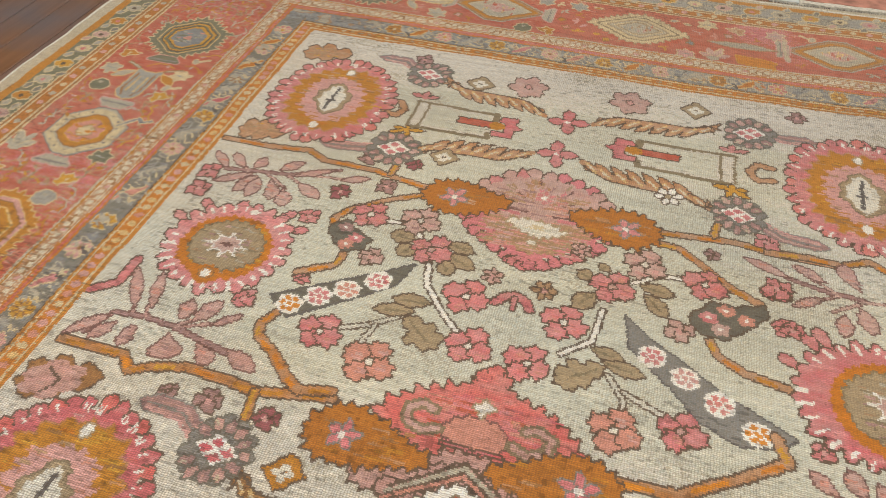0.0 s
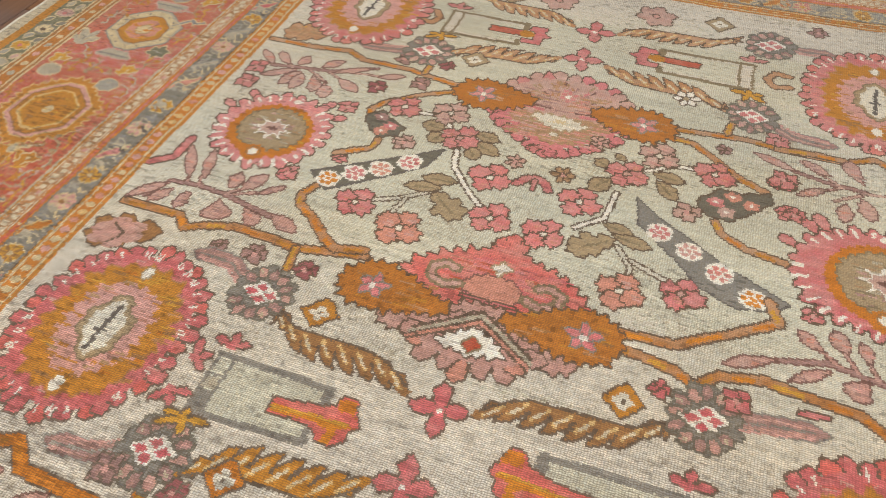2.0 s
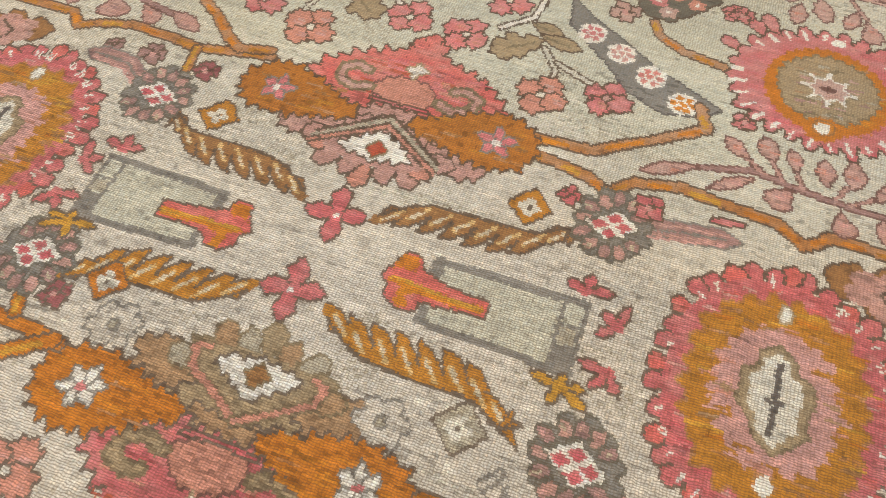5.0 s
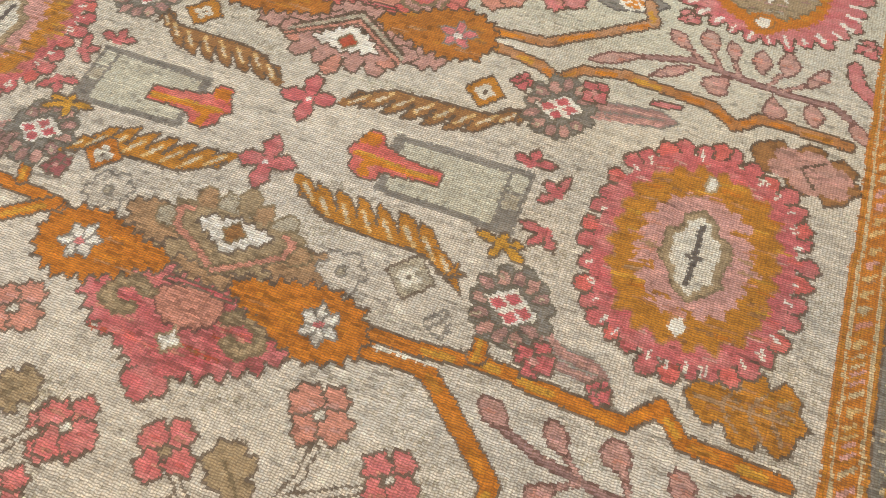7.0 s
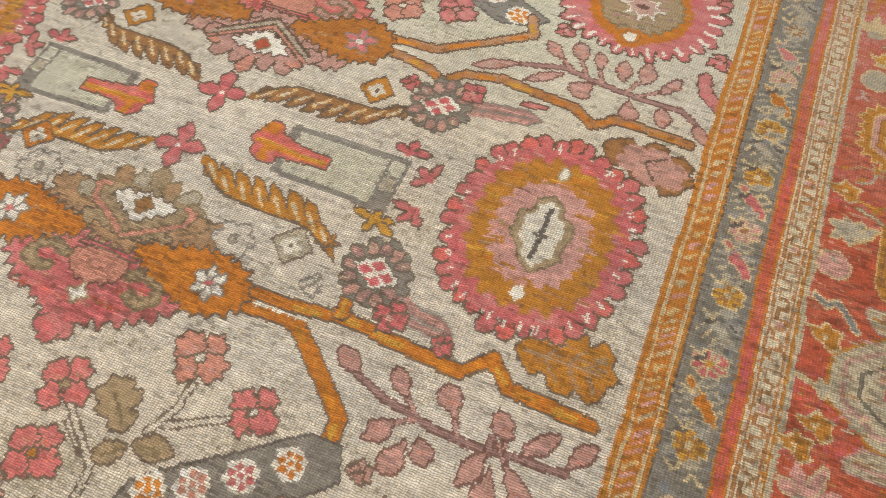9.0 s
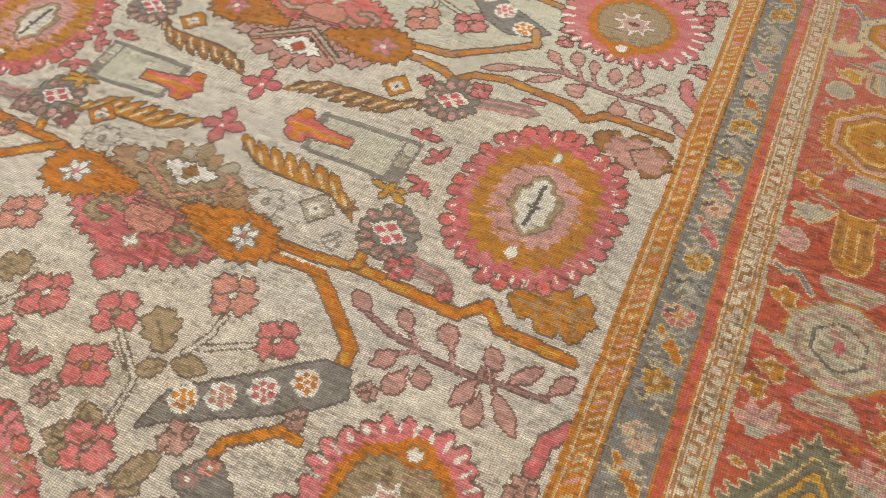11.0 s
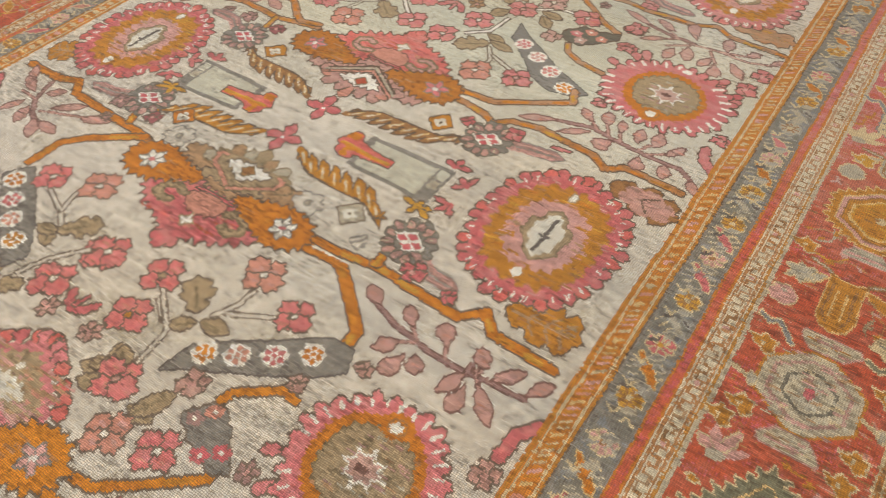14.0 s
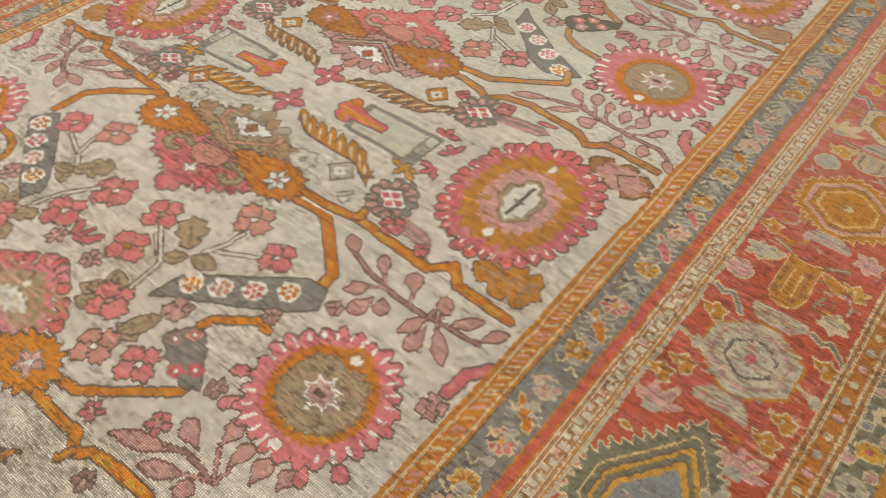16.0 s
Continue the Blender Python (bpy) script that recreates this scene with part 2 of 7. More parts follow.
def fill(points, colour, edge=None, thick=1):
    """A woven patch inside a closed outline."""
    p = np.asarray(points, float)
    sl = window(p[:, 0].min(), p[:, 0].max(), p[:, 1].min(), p[:, 1].max())
    if sl is None:
        return
    x, y = WX[sl], WY[sl]
    inside = np.zeros(x.shape, bool)
    q = np.roll(p, 1, axis=0)
    for (ax, ay), (bx, by) in zip(p, q):
        if ay == by:
            continue
        inside ^= ((ay > y) != (by > y)) & (x < (bx - ax) * (y - ay) / (by - ay) + ax)
    put(sl, inside, colour, edge, thick)


def line(points, width, colour, edge=None, thick=1):
    """A woven line along points."""
    p = np.asarray(points, float)
    w = max(width, 0.0066) / 2
    sl = window(p[:, 0].min() - w, p[:, 0].max() + w, p[:, 1].min() - w, p[:, 1].max() + w)
    if sl is None:
        return
    x, y = WX[sl], WY[sl]
    mask = np.zeros(x.shape, bool)
    for (ax, ay), (bx, by) in zip(p[:-1], p[1:]):
        dx, dy = bx - ax, by - ay
        s = np.clip(((x - ax) * dx + (y - ay) * dy) / max(dx * dx + dy * dy, 1e-9), 0, 1)
        mask |= (x - ax - s * dx) ** 2 + (y - ay - s * dy) ** 2 < w * w
    put(sl, mask, colour, edge, thick)


class Lay:
    """Where a motif lies: its own u to the side and v ahead, turned and mirrored, in metres."""

    def __init__(self, x, y, su=1.0, sv=1.0, turn=0.0, bend=0.0):
        self.x, self.y, self.su, self.sv, self.c, self.s, self.bend = x, y, su, sv, math.cos(radians(turn)), math.sin(radians(turn)), bend

    def __call__(self, u, v):
        u = u * (1 - self.bend * abs(u))
        a, b = u * self.c - v * self.s, u * self.s + v * self.c
        return self.x + self.su * a, self.y + self.sv * b

    def many(self, pts):
        return [self(u, v) for u, v in pts]

    def at(self, u, v, turn=0.0):
        x, y = self(u, v)
        return Lay(x, y, math.copysign(1, self.su), math.copysign(1, self.sv), turn)


def ring(ru, rv, n=48, lobes=0, depth=0.0, saw=False, phase=0.0, u=0.0, v=0.0, square=2.0):
    """A closed oval outline, plain, scalloped or saw-edged; square above 2 makes it boxier."""
    out = []
    for i in range(n):
        a = 2 * math.pi * i / n
        c, s = math.cos(a), math.sin(a)
        k = (abs(c) ** square + abs(s) ** square) ** (-1 / square)
        if lobes:
            f = (a * lobes / (2 * math.pi) + phase) % 1
            k *= 1 + depth * ((1 - abs(2 * f - 1)) if saw else math.sqrt(max(0.0, 1 - (2 * f - 1) ** 2))) - depth * 0.5
        out.append((u + ru * k * c, v + rv * k * s))
    return out


def teeth(pts, pitch, depth, shape="point", closed=True):
    """The outline with stepped teeth or petals standing out from it, uneven as a weaver makes them."""
    area = sum(a[0] * b[1] - b[0] * a[1] for a, b in zip(pts, pts[1:] + pts[:1]))
    side = 1 if area > 0 else -1
    prof = {"point": ((0.0, 0.0), (0.3, 0.45), (0.55, 1.0), (0.8, 0.4)), "petal": ((0.0, 0.0), (0.12, 0.7), (0.4, 1.0), (0.68, 0.95), (0.88, 0.5)),
            "step": ((0.0, 0.0), (0.05, 0.6), (0.4, 0.65), (0.45, 1.0), (0.75, 0.95), (0.8, 0.2))}[shape]
    out = []
    ends = list(zip(pts, pts[1:] + pts[:1])) if closed else list(zip(pts[:-1], pts[1:]))
    left = 0.0
    walk_pts = []
    for (a, b), (c, d) in ends:
        ln = math.hypot(c - a, d - b)
        if ln < 1e-9:
            continue
        m = max(1, int(ln / (pitch / 6)))
        for i in range(m):
            t = i / m
            walk_pts.append((a + (c - a) * t, b + (d - b) * t, side * (d - b) / ln, -side * (c - a) / ln, left + ln * t))
        left += ln
    count = max(3, round(left / pitch))
    size = [depth * dice.uniform(0.65, 1.2) for _ in range(count + 1)]
    for x, y, nx, ny, s in walk_pts:
        f = s / left * count
        k, f = int(f), f - int(f)
        h = 0.0
        for (f0, h0), (f1, h1) in zip(prof, prof[1:] + ((1.0, 0.0),)):
            if f0 <= f <= f1:
                h = h0 + (h1 - h0) * (f - f0) / (f1 - f0)
        out.append((x + nx * h * size[k], y + ny * h * size[k]))
    return out


def leaf(L, u, v, length, width, turn, colour, edge, vein=None, blunt=False):
    """A pointed or drop-shaped leaf whose foot is at u, v."""
    c, s = math.cos(radians(turn)), math.sin(radians(turn))
    pts = [(0, 0), (0.25, 0.34), (0.55, 0.5), (0.8, 0.32), (1, 0), (0.8, -0.32), (0.55, -0.5), (0.25, -0.34)]
    if blunt:
        pts = [(0, 0), (0.3, 0.2), (0.6, 0.48), (0.85, 0.42), (1, 0.1), (0.97, -0.2), (0.8, -0.46), (0.55, -0.42), (0.3, -0.18)]
    put_at = lambda a, b: L(u + a * length * c - b * width * s, v + a * length * s + b * width * c)
    fill([put_at(a, b) for a, b in pts], colour, edge)
    if vein:
        line([put_at(0.1, 0), put_at(0.8, 0)], 0.006, vein)


def blossom(L, u, v, r, colour, petals=4, heart="ivory", edge="umber", phase=0.0, name="blossom"):
    """A small open flower with separate toothed petals."""
    if name:
        piece(name)
    B = L.at(u, v)
    fill([B(p, q) for p, q in ring((0.42 if petals <= 4 else 0.62) * r, (0.42 if petals <= 4 else 0.62) * r, 12)], edge if petals <= 4 else colour)
    if petals <= 4:
        for i in range(petals):
            a = 2 * math.pi * (i + phase) / petals + dice.uniform(-0.1, 0.1)
            d, k = 0.58 * r, r * dice.uniform(0.47, 0.60)
            fill(teeth([B(d * math.cos(a) + p, d * math.sin(a) + q) for p, q in ring(k * 0.86, k * 0.86, 14)], 0.024, 0.012), colour, edge)
            if r > 0.04 and colour not in ("stone",):
                for _ in range(3):
                    p, q = d * math.cos(a) + dice.uniform(-0.25, 0.15) * k, d * math.sin(a) + dice.uniform(-0.4, 0.4) * k
                    line([B(p, q), B(p + 0.5 * k, q)], 0.007, dice.choice({"salmon": ("blush", "salmon", "dusty"), "dusty": ("blush", "mauve")}.get(colour, ("pink", "rose", "salmon", "coral"))))
    else:
        for i in range(petals):
            a = 2 * math.pi * (i + phase) / petals + dice.uniform(-0.08, 0.08)
            c, s = math.cos(a), math.sin(a)
            w = (2.05 / petals) * r * dice.uniform(0.92, 1.08)
            pts = [(0.14, 0.0), (0.45, 0.85), (0.72, 1.0), (0.90, 0.62), (1.0, 0.2), (1.04, -0.2), (0.84, -0.75), (0.45, -0.85)]
            fill(teeth([B(p * r * c - q * w * s, p * r * s + q * w * c) for p, q in pts], 0.018, 0.005) if r > 0.045 else [B(p * r * c - q * w * s, p * r * s + q * w * c) for p, q in pts], colour, edge)
        if r > 0.045:
            for i in range(petals):
                a = 2 * math.pi * (i + phase) / petals
                fill([B(0.52 * r * math.cos(a) + p, 0.52 * r * math.sin(a) + q) for p, q in ring(0.36 * r, 0.36 * r, 10)], colour)
    if heart:
        k = 0.14 * r + 0.004
        fill([B(p, q) for p, q in ring(k, k, 10)], heart, edge if r > 0.045 else None)


def floret(L, u, v, r, colour, petals=5, heart="blush"):
    blossom(L, u, v, r, colour, petals, heart if r > 0.024 else None, "umber", dice.random(), "floret")


def star_flower(L, u, v, r, colour, heart, edge="slate", petals=6):
    B = L.at(u, v)
    for i in range(petals):
        a = 2 * math.pi * (i + 0.3) / petals
        c, s = math.cos(a), math.sin(a)
        fill([B(p * r * c - q * r * s, p * r * s + q * r * c) for p, q in ((0, 0.1), (0.5, 0.30), (0.85, 0.2), (1, -0.05), (0.5, -0.28), (0, -0.1))], colour, edge)
    fill([B(p, q) for p, q in ring(0.22 * r, 0.22 * r, 8)], heart)


def oak_leaf(L, u, v, length, width, turn, colour, edge, vein="olive", name="oak_leaf", second=None):
    """A broad leaf with rounded lobes down both sides."""
    if name:
        piece(name, "broad lobed leaf with darker veins")
    c, s = math.cos(radians(turn)), math.sin(radians(turn))
    at = lambda a, b: L(u + a * length * c - b * width * s, v + a * length * s + b * width * c)
    half = [(0, 0.03), (0.10, 0.26), (0.22, 0.36), (0.32, 0.24), (0.42, 0.50), (0.58, 0.56), (0.64, 0.36), (0.76, 0.50), (0.90, 0.36), (0.90, 0.18), (1.0, 0.0)]
    wob = lambda: dice.uniform(0.85, 1.12)
    fill([at(a, b * wob()) for a, b in half] + [at(a, -b * wob()) for a, b in reversed(half)], colour, edge)
    if second:
        fill([at(0.55 + p, q) for p, q in ring(0.34, 0.40, 30, 6, 0.25)], second)
        line([at(0.3, 0), at(0.85, 0)], 0.006, "blush")
        for q in (-1, 1):
            line([at(0.45, 0), at(0.62, 0.28 * q)], 0.005, "umber")
    elif vein:
        for _ in range(16):
            a, b = dice.uniform(0.2, 0.8), dice.uniform(-0.32, 0.32)
            line([at(a, b), at(a + 0.10, b)], 0.006, dice.choice(("gold", "tan", "fawn", "copper")))
        line([at(0.08, 0), at(0.85, 0)], 0.006, vein)
        for k in (0.3, 0.5, 0.68):
            for q in (-1, 1):
                line([at(k, 0), at(k + 0.14, 0.3 * q)], 0.005, vein)


def tan_leaf(L, u, v, length, width, turn, colour="tan", lobes=False):
    piece("tan_leaf", "tan woven leaf with dark outline")
    if lobes:
        oak_leaf(L, u, v, length, width, turn, colour, "umber", None, "")
    else:
        leaf(L, u, v, length, width, turn, colour, "umber")
    c, s = math.cos(radians(turn)), math.sin(radians(turn))
    line([L(u + length * 0.15 * c, v + length * 0.15 * s), L(u + length * 0.7 * c, v + length * 0.7 * s)], 0.005, "olive")


def twig(L, pts, pale="cream", width=0.021):
    piece("twig", "thin double grey twig")
    line(L.many(pts), width, "umber")
    line(L.many(pts), width * 0.5, pale if pale == "cream" else "white")


def branch(L, pts, width=0.024, colour="orange"):
    """A thick woven branch: two tones side by side, dark outline."""
    piece("branch", "ochre woven branch with grey-brown outline")
    w = [L(u, v) for u, v in pts]
    line(w, width, colour, "umber")
    for (ax, ay), (bx, by) in zip(w[:-1], w[1:]):
        k = dice.uniform(0.1, 0.4)
        x, y = ax + (bx - ax) * k, ay + (by - ay) * k
        line([(x, y), (x + (bx - ax) * 0.45, y + (by - ay) * 0.45)], width * 0.45, dice.choice(("gold", "amber", "ochre", "honey")))


STRAIGHT = (((-0.20, -0.035), (-0.24, -0.05), (-0.315, -0.075), 0.034), ((-0.08, -0.01), (-0.12, -0.045), (-0.172, -0.092), 0.034), ((-0.02, -0.0), (-0.035, -0.04), (-0.054, -0.104), 0.042), ((0.08, 0.01), (0.075, -0.03), (0.068, -0.094), 0.044),
            ((0.12, 0.015), (0.145, -0.02), (0.194, -0.076), 0.030), ((0.215, -0.01), (0.24, -0.035), (0.282, -0.088), 0.030), ((-0.10, 0.0), (-0.13, 0.03), (-0.186, 0.082), 0.034), ((-0.06, 0.0), (-0.075, 0.05), (-0.116, 0.124), 0.046),
            ((-0.05, 0.0), (-0.045, 0.045), (-0.038, 0.098), 0.036), ((0.05, 0.01), (0.045, 0.05), (0.032, 0.116), 0.036), ((0.08, 0.012), (0.084, 0.05), (0.092, 0.100), 0.034), ((0.13, 0.02), (0.138, 0.04), (0.156, 0.086), 0.034))
STRAIGHT_STEM = ((-0.26, -0.055), (-0.20, -0.035), (-0.13, -0.005), (-0.06, 0.0), (0.04, 0.01), (0.10, 0.015), (0.15, 0.02), (0.20, 0.0), (0.235, -0.02))


def spray(L, u, v, tone="dusty"):
    """A mauve branching spray with drop-shaped leaves."""
    piece("leaf_spray", "dusty mauve leafy spray with darker outlines")
    S = L.at(u, v)
    shoots, stem = STRAIGHT, STRAIGHT_STEM
    for sh in shoots:
        line(S.many(sh[:-2]), 0.013, "wine")
    line(S.many(stem), 0.018, "wine")
    for sh in shoots:
        line(S.many(sh[:-2]), 0.005, "dusty")
    line(S.many(stem), 0.010, "mauve")
    for sh in shoots:
        (a, b), (c, d), w = sh[-3], sh[-2], sh[-1] * dice.uniform(0.95, 1.15)
        ln, t = math.hypot(c - a, d - b), math.degrees(math.atan2(d - b, c - a))
        leaf(S, a, b, ln, w * 1.15, t, tone, "wine", None, w > 0.05)
        k = dice.uniform(0.45, 0.6)
        line(S.many([(a + (c - a) * k, b + (d - b) * k), (a + (c - a) * 0.8, b + (d - b) * 0.8)]), 0.006, dice.choice(("blush", "mauve", "salmon")))


def oval_medallion(x, y, ru=0.215, rv=0.265, outer="rose", body="ochre", inner="blush", turn=0.0):
    """A great toothed oval with rings of rose, ochre and blush round an ivory heart."""
    m = piece("oval_medallion", "toothed rose oval with ochre and blush rings round an ivory heart")
    S = Lay(x, y, 1, 1, turn)
    rim = ring(ru * 0.80, rv * 0.82, 36, square=2.3)
    for i, (u, v) in enumerate(rim):
        a = math.degrees(math.atan2(v / rv, u / ru)) + dice.uniform(-12, 12)
        k = 1.15 if i in (8, 9, 26, 27) else dice.uniform(0.82, 1.08)
        leaf(S, u, v, 0.066 * k, 0.045, a, outer if i % 3 else "coral", "umber", None, i % 4 != 0)
    fill(S.many(ring(ru * 0.915, rv * 0.925, 60, square=2.35)), outer)
    for _ in range(60):
        a, k = dice.uniform(0, 6.28), dice.uniform(0.74, 0.90)
        line(S.many([(ru * k * math.cos(a), rv * k * math.sin(a)), (ru * k * math.cos(a) + 0.022, rv * k * math.sin(a))]), 0.006, dice.choice(("pink", "berry", "coral", "blush")))
    for u, v in rim:
        for q in dice.choice(((0.0,), (-0.006, 0.006), (0.0,), ())):
            k = dice.uniform(1.09, 1.13), dice.uniform(1.15, 1.21)
            line(S.many([(u * f - q * v / rv, v * f + q * u / ru) for f in k]), 0.0066, "white")
    fill(S.many(teeth(ring(ru * 0.69, rv * 0.73, 60, square=2.4), 0.046, 0.030)), body, "copper")
    for _ in range(46):
        a, k = dice.uniform(0, 6.28), dice.uniform(0.55, 0.78)
        line(S.many([(ru * k * math.cos(a), rv * k * math.sin(a)), (ru * k * math.cos(a) + 0.03, rv * k * math.sin(a))]), 0.005, dice.choice(("gold", "orange", "copper", "brown")))
    fill(S.many(teeth(ring(ru * 0.46, rv * 0.50, 40, square=2.5), 0.034, 0.024)), inner)
    for _ in range(46):
        a, k = dice.uniform(0, 6.28), dice.uniform(0.40, 0.58)
        line(S.many([(ru * k * math.cos(a) - 0.012, rv * k * math.sin(a)), (ru * k * math.cos(a) + 0.014, rv * k * math.sin(a))]), 0.005, dice.choice((inner, inner, body, "salmon", "fawn")))
    piece("medallion_heart", "ivory heart with a dark slash", m)
    h = [(0.0, 0.105), (0.022, 0.085), (0.028, 0.055), (0.050, 0.045), (0.056, 0.005), (0.046, -0.02), (0.050, -0.06), (0.030, -0.085), (0.005, -0.112),
         (-0.025, -0.085), (-0.034, -0.05), (-0.058, -0.03), (-0.05, 0.0), (-0.056, 0.035), (-0.034, 0.055), (-0.03, 0.085)]
    k = ru / 0.215
    fill(S.many([(a * 1.22 * k, b * k) for a, b in h]), "tan", "olive")
    fill(S.many([(a * 0.86 * k, b * 0.86 * k) for a, b in h]), "ivory")
    line(S.many([(-0.002, -0.07), (0.002, 0.065)]), 0.012, "char")
    line(S.many([(-0.014, -0.012), (0.012, -0.010)]), 0.010, "char")
    for v in (0.172, -0.168):
        fill(S.many(ring(0.015, 0.02, 14, v=v)), "white", "tan" if v > 0 else None)


def rosette(x, y, r=0.195, up=1.0, outer="pink", wide=1.0):
    """A round flower: toothed pink petals with ivory ticks, an ochre ring, an olive heart with a star."""
    m = piece("rosette", "round pink toothed flower with ochre ring and olive heart")
    S = Lay(x, y, 1, up)
    n = 30
    for a in (198, 222, 300, 322):
        leaf(S, 0.84 * r * wide * math.cos(radians(a)), 0.84 * r * math.sin(radians(a)), 0.40 * r, 0.20 * r, a + 14, outer, "umber", None, True)
    fill(S.many(teeth(ring(r * 0.86 * wide, r * 0.85, 60), 0.042, 0.038, "petal")), outer, "umber")
    for _ in range(50):
        a, k = dice.uniform(0, 6.28), dice.uniform(0.7, 0.9)
        line(S.many([(r * k * wide * math.cos(a), r * k * math.sin(a)), (r * k * wide * math.cos(a) + 0.02, r * k * math.sin(a))]), 0.005, dice.choice(("rose", "pink", outer)))
    for i in range(n):
        if i in (16, 17, 24, 25):
            continue
        a = radians(360 * i / n)
        k = dice.uniform(0.79, 0.84), dice.uniform(0.90, 0.95)
        line(S.many([(r * q * wide * math.cos(a), r * q * math.sin(a)) for q in k]), dice.choice((0.007, 0.009, 0.012)), "white")
    fill(S.many(teeth(ring(r * 0.69, r * 0.67, 80, v=0.02 * r), 0.024, 0.012)), "orange")
    for _ in range(30):
        a = dice.uniform(0, 6.28)
        line(S.many([(r * 0.57 * math.cos(a), r * 0.56 * math.sin(a)), (r * 0.57 * math.cos(a) + 0.02, r * 0.56 * math.sin(a))]), 0.006, dice.choice(("amber", "ochre", "gold", "copper")))
    fill(S.many(teeth(ring(r * 0.54, r * 0.51, 40), 0.026, 0.014)), "tan", "olive")
    for _ in range(60):
        a, k = dice.uniform(0, 6.28), dice.uniform(0.1, 0.47)
        line(S.many([(r * k * math.cos(a), r * k * math.sin(a)), (r * k * math.cos(a) + 0.018, r * k * math.sin(a))]), 0.006, dice.choice(("olive", "dusty", "mauve", "fawn", "stone")))
    piece("rosette_star", "blush star with ivory outline", m)
    for a in (0, 45, 90, 135, 180, 225, 270, 315):
        line(S.many([(0.12 * r * math.cos(radians(a)), 0.12 * r * math.sin(radians(a))), (0.29 * r * math.cos(radians(a)), 0.26 * r * math.sin(radians(a)))]), 0.006 if a % 90 else 0.010, "white")
    star = [(0.25 * r * k * math.cos(radians(22.5 * i)), 0.21 * r * k * math.sin(radians(22.5 * i))) for i in range(16) for k in ((1.0, 0.7)[i % 2],)]
    fill(S.many(star), "dusty", "white")
    fill(S.many(ring(0.10 * r, 0.05 * r, 8)), "wine")
    piece("rosette_eye", "ivory dot ringed with orange", m)
    fill(S.many(teeth(ring(0.20 * r, 0.17 * r, 24, v=0.64 * r), 0.02, 0.007)), "orange")
    fill(S.many(ring(0.12 * r, 0.11 * r, 12, v=0.62 * r)), "amber", "brown")
    fill(S.many(ring(0.085 * r, 0.085 * r, 10, v=0.62 * r)), "white")
    piece("rosette_eye", "small ivory dot on pink", m)
    fill(S.many(ring(0.10 * r, 0.08 * r, 10, u=0.06 * r, v=-0.82 * r)), "white", "rose")


def lattice_flower(L, u, v, r, colour, rim="white"):
    """A small cream flower with coloured checks, as woven on the dark slabs."""
    B = L.at(u, v)
    fill(B.many(teeth(ring(r * 0.86, r * 0.80, 20), 0.03, 0.008, "petal")), rim)
    for i in range(6):
        a = math.pi * i / 3
        fill([B(0.56 * r * math.cos(a) + p, 0.54 * r * math.sin(a) + q) for p, q in ring(0.25 * r, 0.23 * r, 8)], colour)
    fill([B(p, q) for p, q in ring(0.22 * r, 0.2 * r, 8)], colour)


def diamond(L, u, v, r, colour="orange", heart="white"):
    piece("diamond", "small stepped diamond with a pale cross")
    B = L.at(u, v)
    fill(B.many([(1.05 * r, 0), (0.5 * r, 0.55 * r), (0.15 * r, 0.95 * r), (-0.15 * r, 0.95 * r), (-0.5 * r, 0.6 * r), (-1.05 * r, 0), (-0.5 * r, -0.55 * r), (0, -1.05 * r), (0.5 * r, -0.55 * r)]), colour, "umber")
    for a in range(4):
        fill([B(0.30 * r * math.cos(a * math.pi / 2) + p, 0.30 * r * math.sin(a * math.pi / 2) + q) for p, q in ring(0.24 * r, 0.22 * r, 8)], heart)
    fill(B.many(ring(0.12 * r, 0.12 * r, 6)), "umber")


def lily(L, u, v, tone="umber", tail_to=(0.235, 0.055)):
    """A fan of grey and mauve lobes round a checked ivory diamond, with a long mauve tail."""
    m = piece("lily", "grey and mauve lobed flower with a striped tail")
    B = L.at(u, v)
    tu, tv = tail_to
    tail = [(0.03, 0.028), (tu * 0.5, tv + 0.012), (tu * 0.9, tv + 0.020), (tu + 0.02, tv - 0.004), (tu * 0.95, tv - 0.030), (tu * 0.5, tv - 0.036), (0.03, -0.012)]
    fill(B.many(tail), "mauve", tone)
    for q, c in ((0.014, "dusty"), (0.0, tone), (-0.012, "dusty"), (-0.022, "blush")):
        line(B.many([(0.05, 0.01 + q * 0.8), (tu * 0.55, tv - 0.012 + q), (tu * 0.95, tv - 0.004 + q * 0.7)]), 0.006, c)
    fill(B.many(teeth(ring(0.064, 0.068, 30), 0.038, 0.024, "petal")), "slate", "pewter")
    for i in range(11):
        a = 2 * math.pi * (i + 1.2) / 12.4
        c, s, far = math.cos(a), math.sin(a), dice.uniform(0.056, 0.066)
        fill([B(far * c + p * c - q * s, 1.08 * far * s + p * s + q * c) for p, q in ring(0.021, 0.014, 10)], ("mauve", "dusty", "mauve", "dusty")[i % 4], "pewter")
        line([B(far * c, 1.08 * far * s), B((far + 0.009) * c, (far + 0.009) * 1.08 * s)], 0.006, ("blush", "linen", "dusty")[i % 3])
    piece("lily_heart", "ivory diamond with red checks", m)
    fill(B.many(teeth([(0.056, 0.006), (0.004, 0.040), (-0.056, -0.006), (-0.004, -0.040)], 0.03, 0.005)), "white", "pewter")
    for a, b in ((0.026, 0.002), (-0.026, -0.002), (0.002, 0.019), (-0.002, -0.019)):
        fill([B(a + p, b + q) for p, q in ((0.018, 0.001), (0, 0.013), (-0.018, -0.001), (0, -0.013))], "berry")


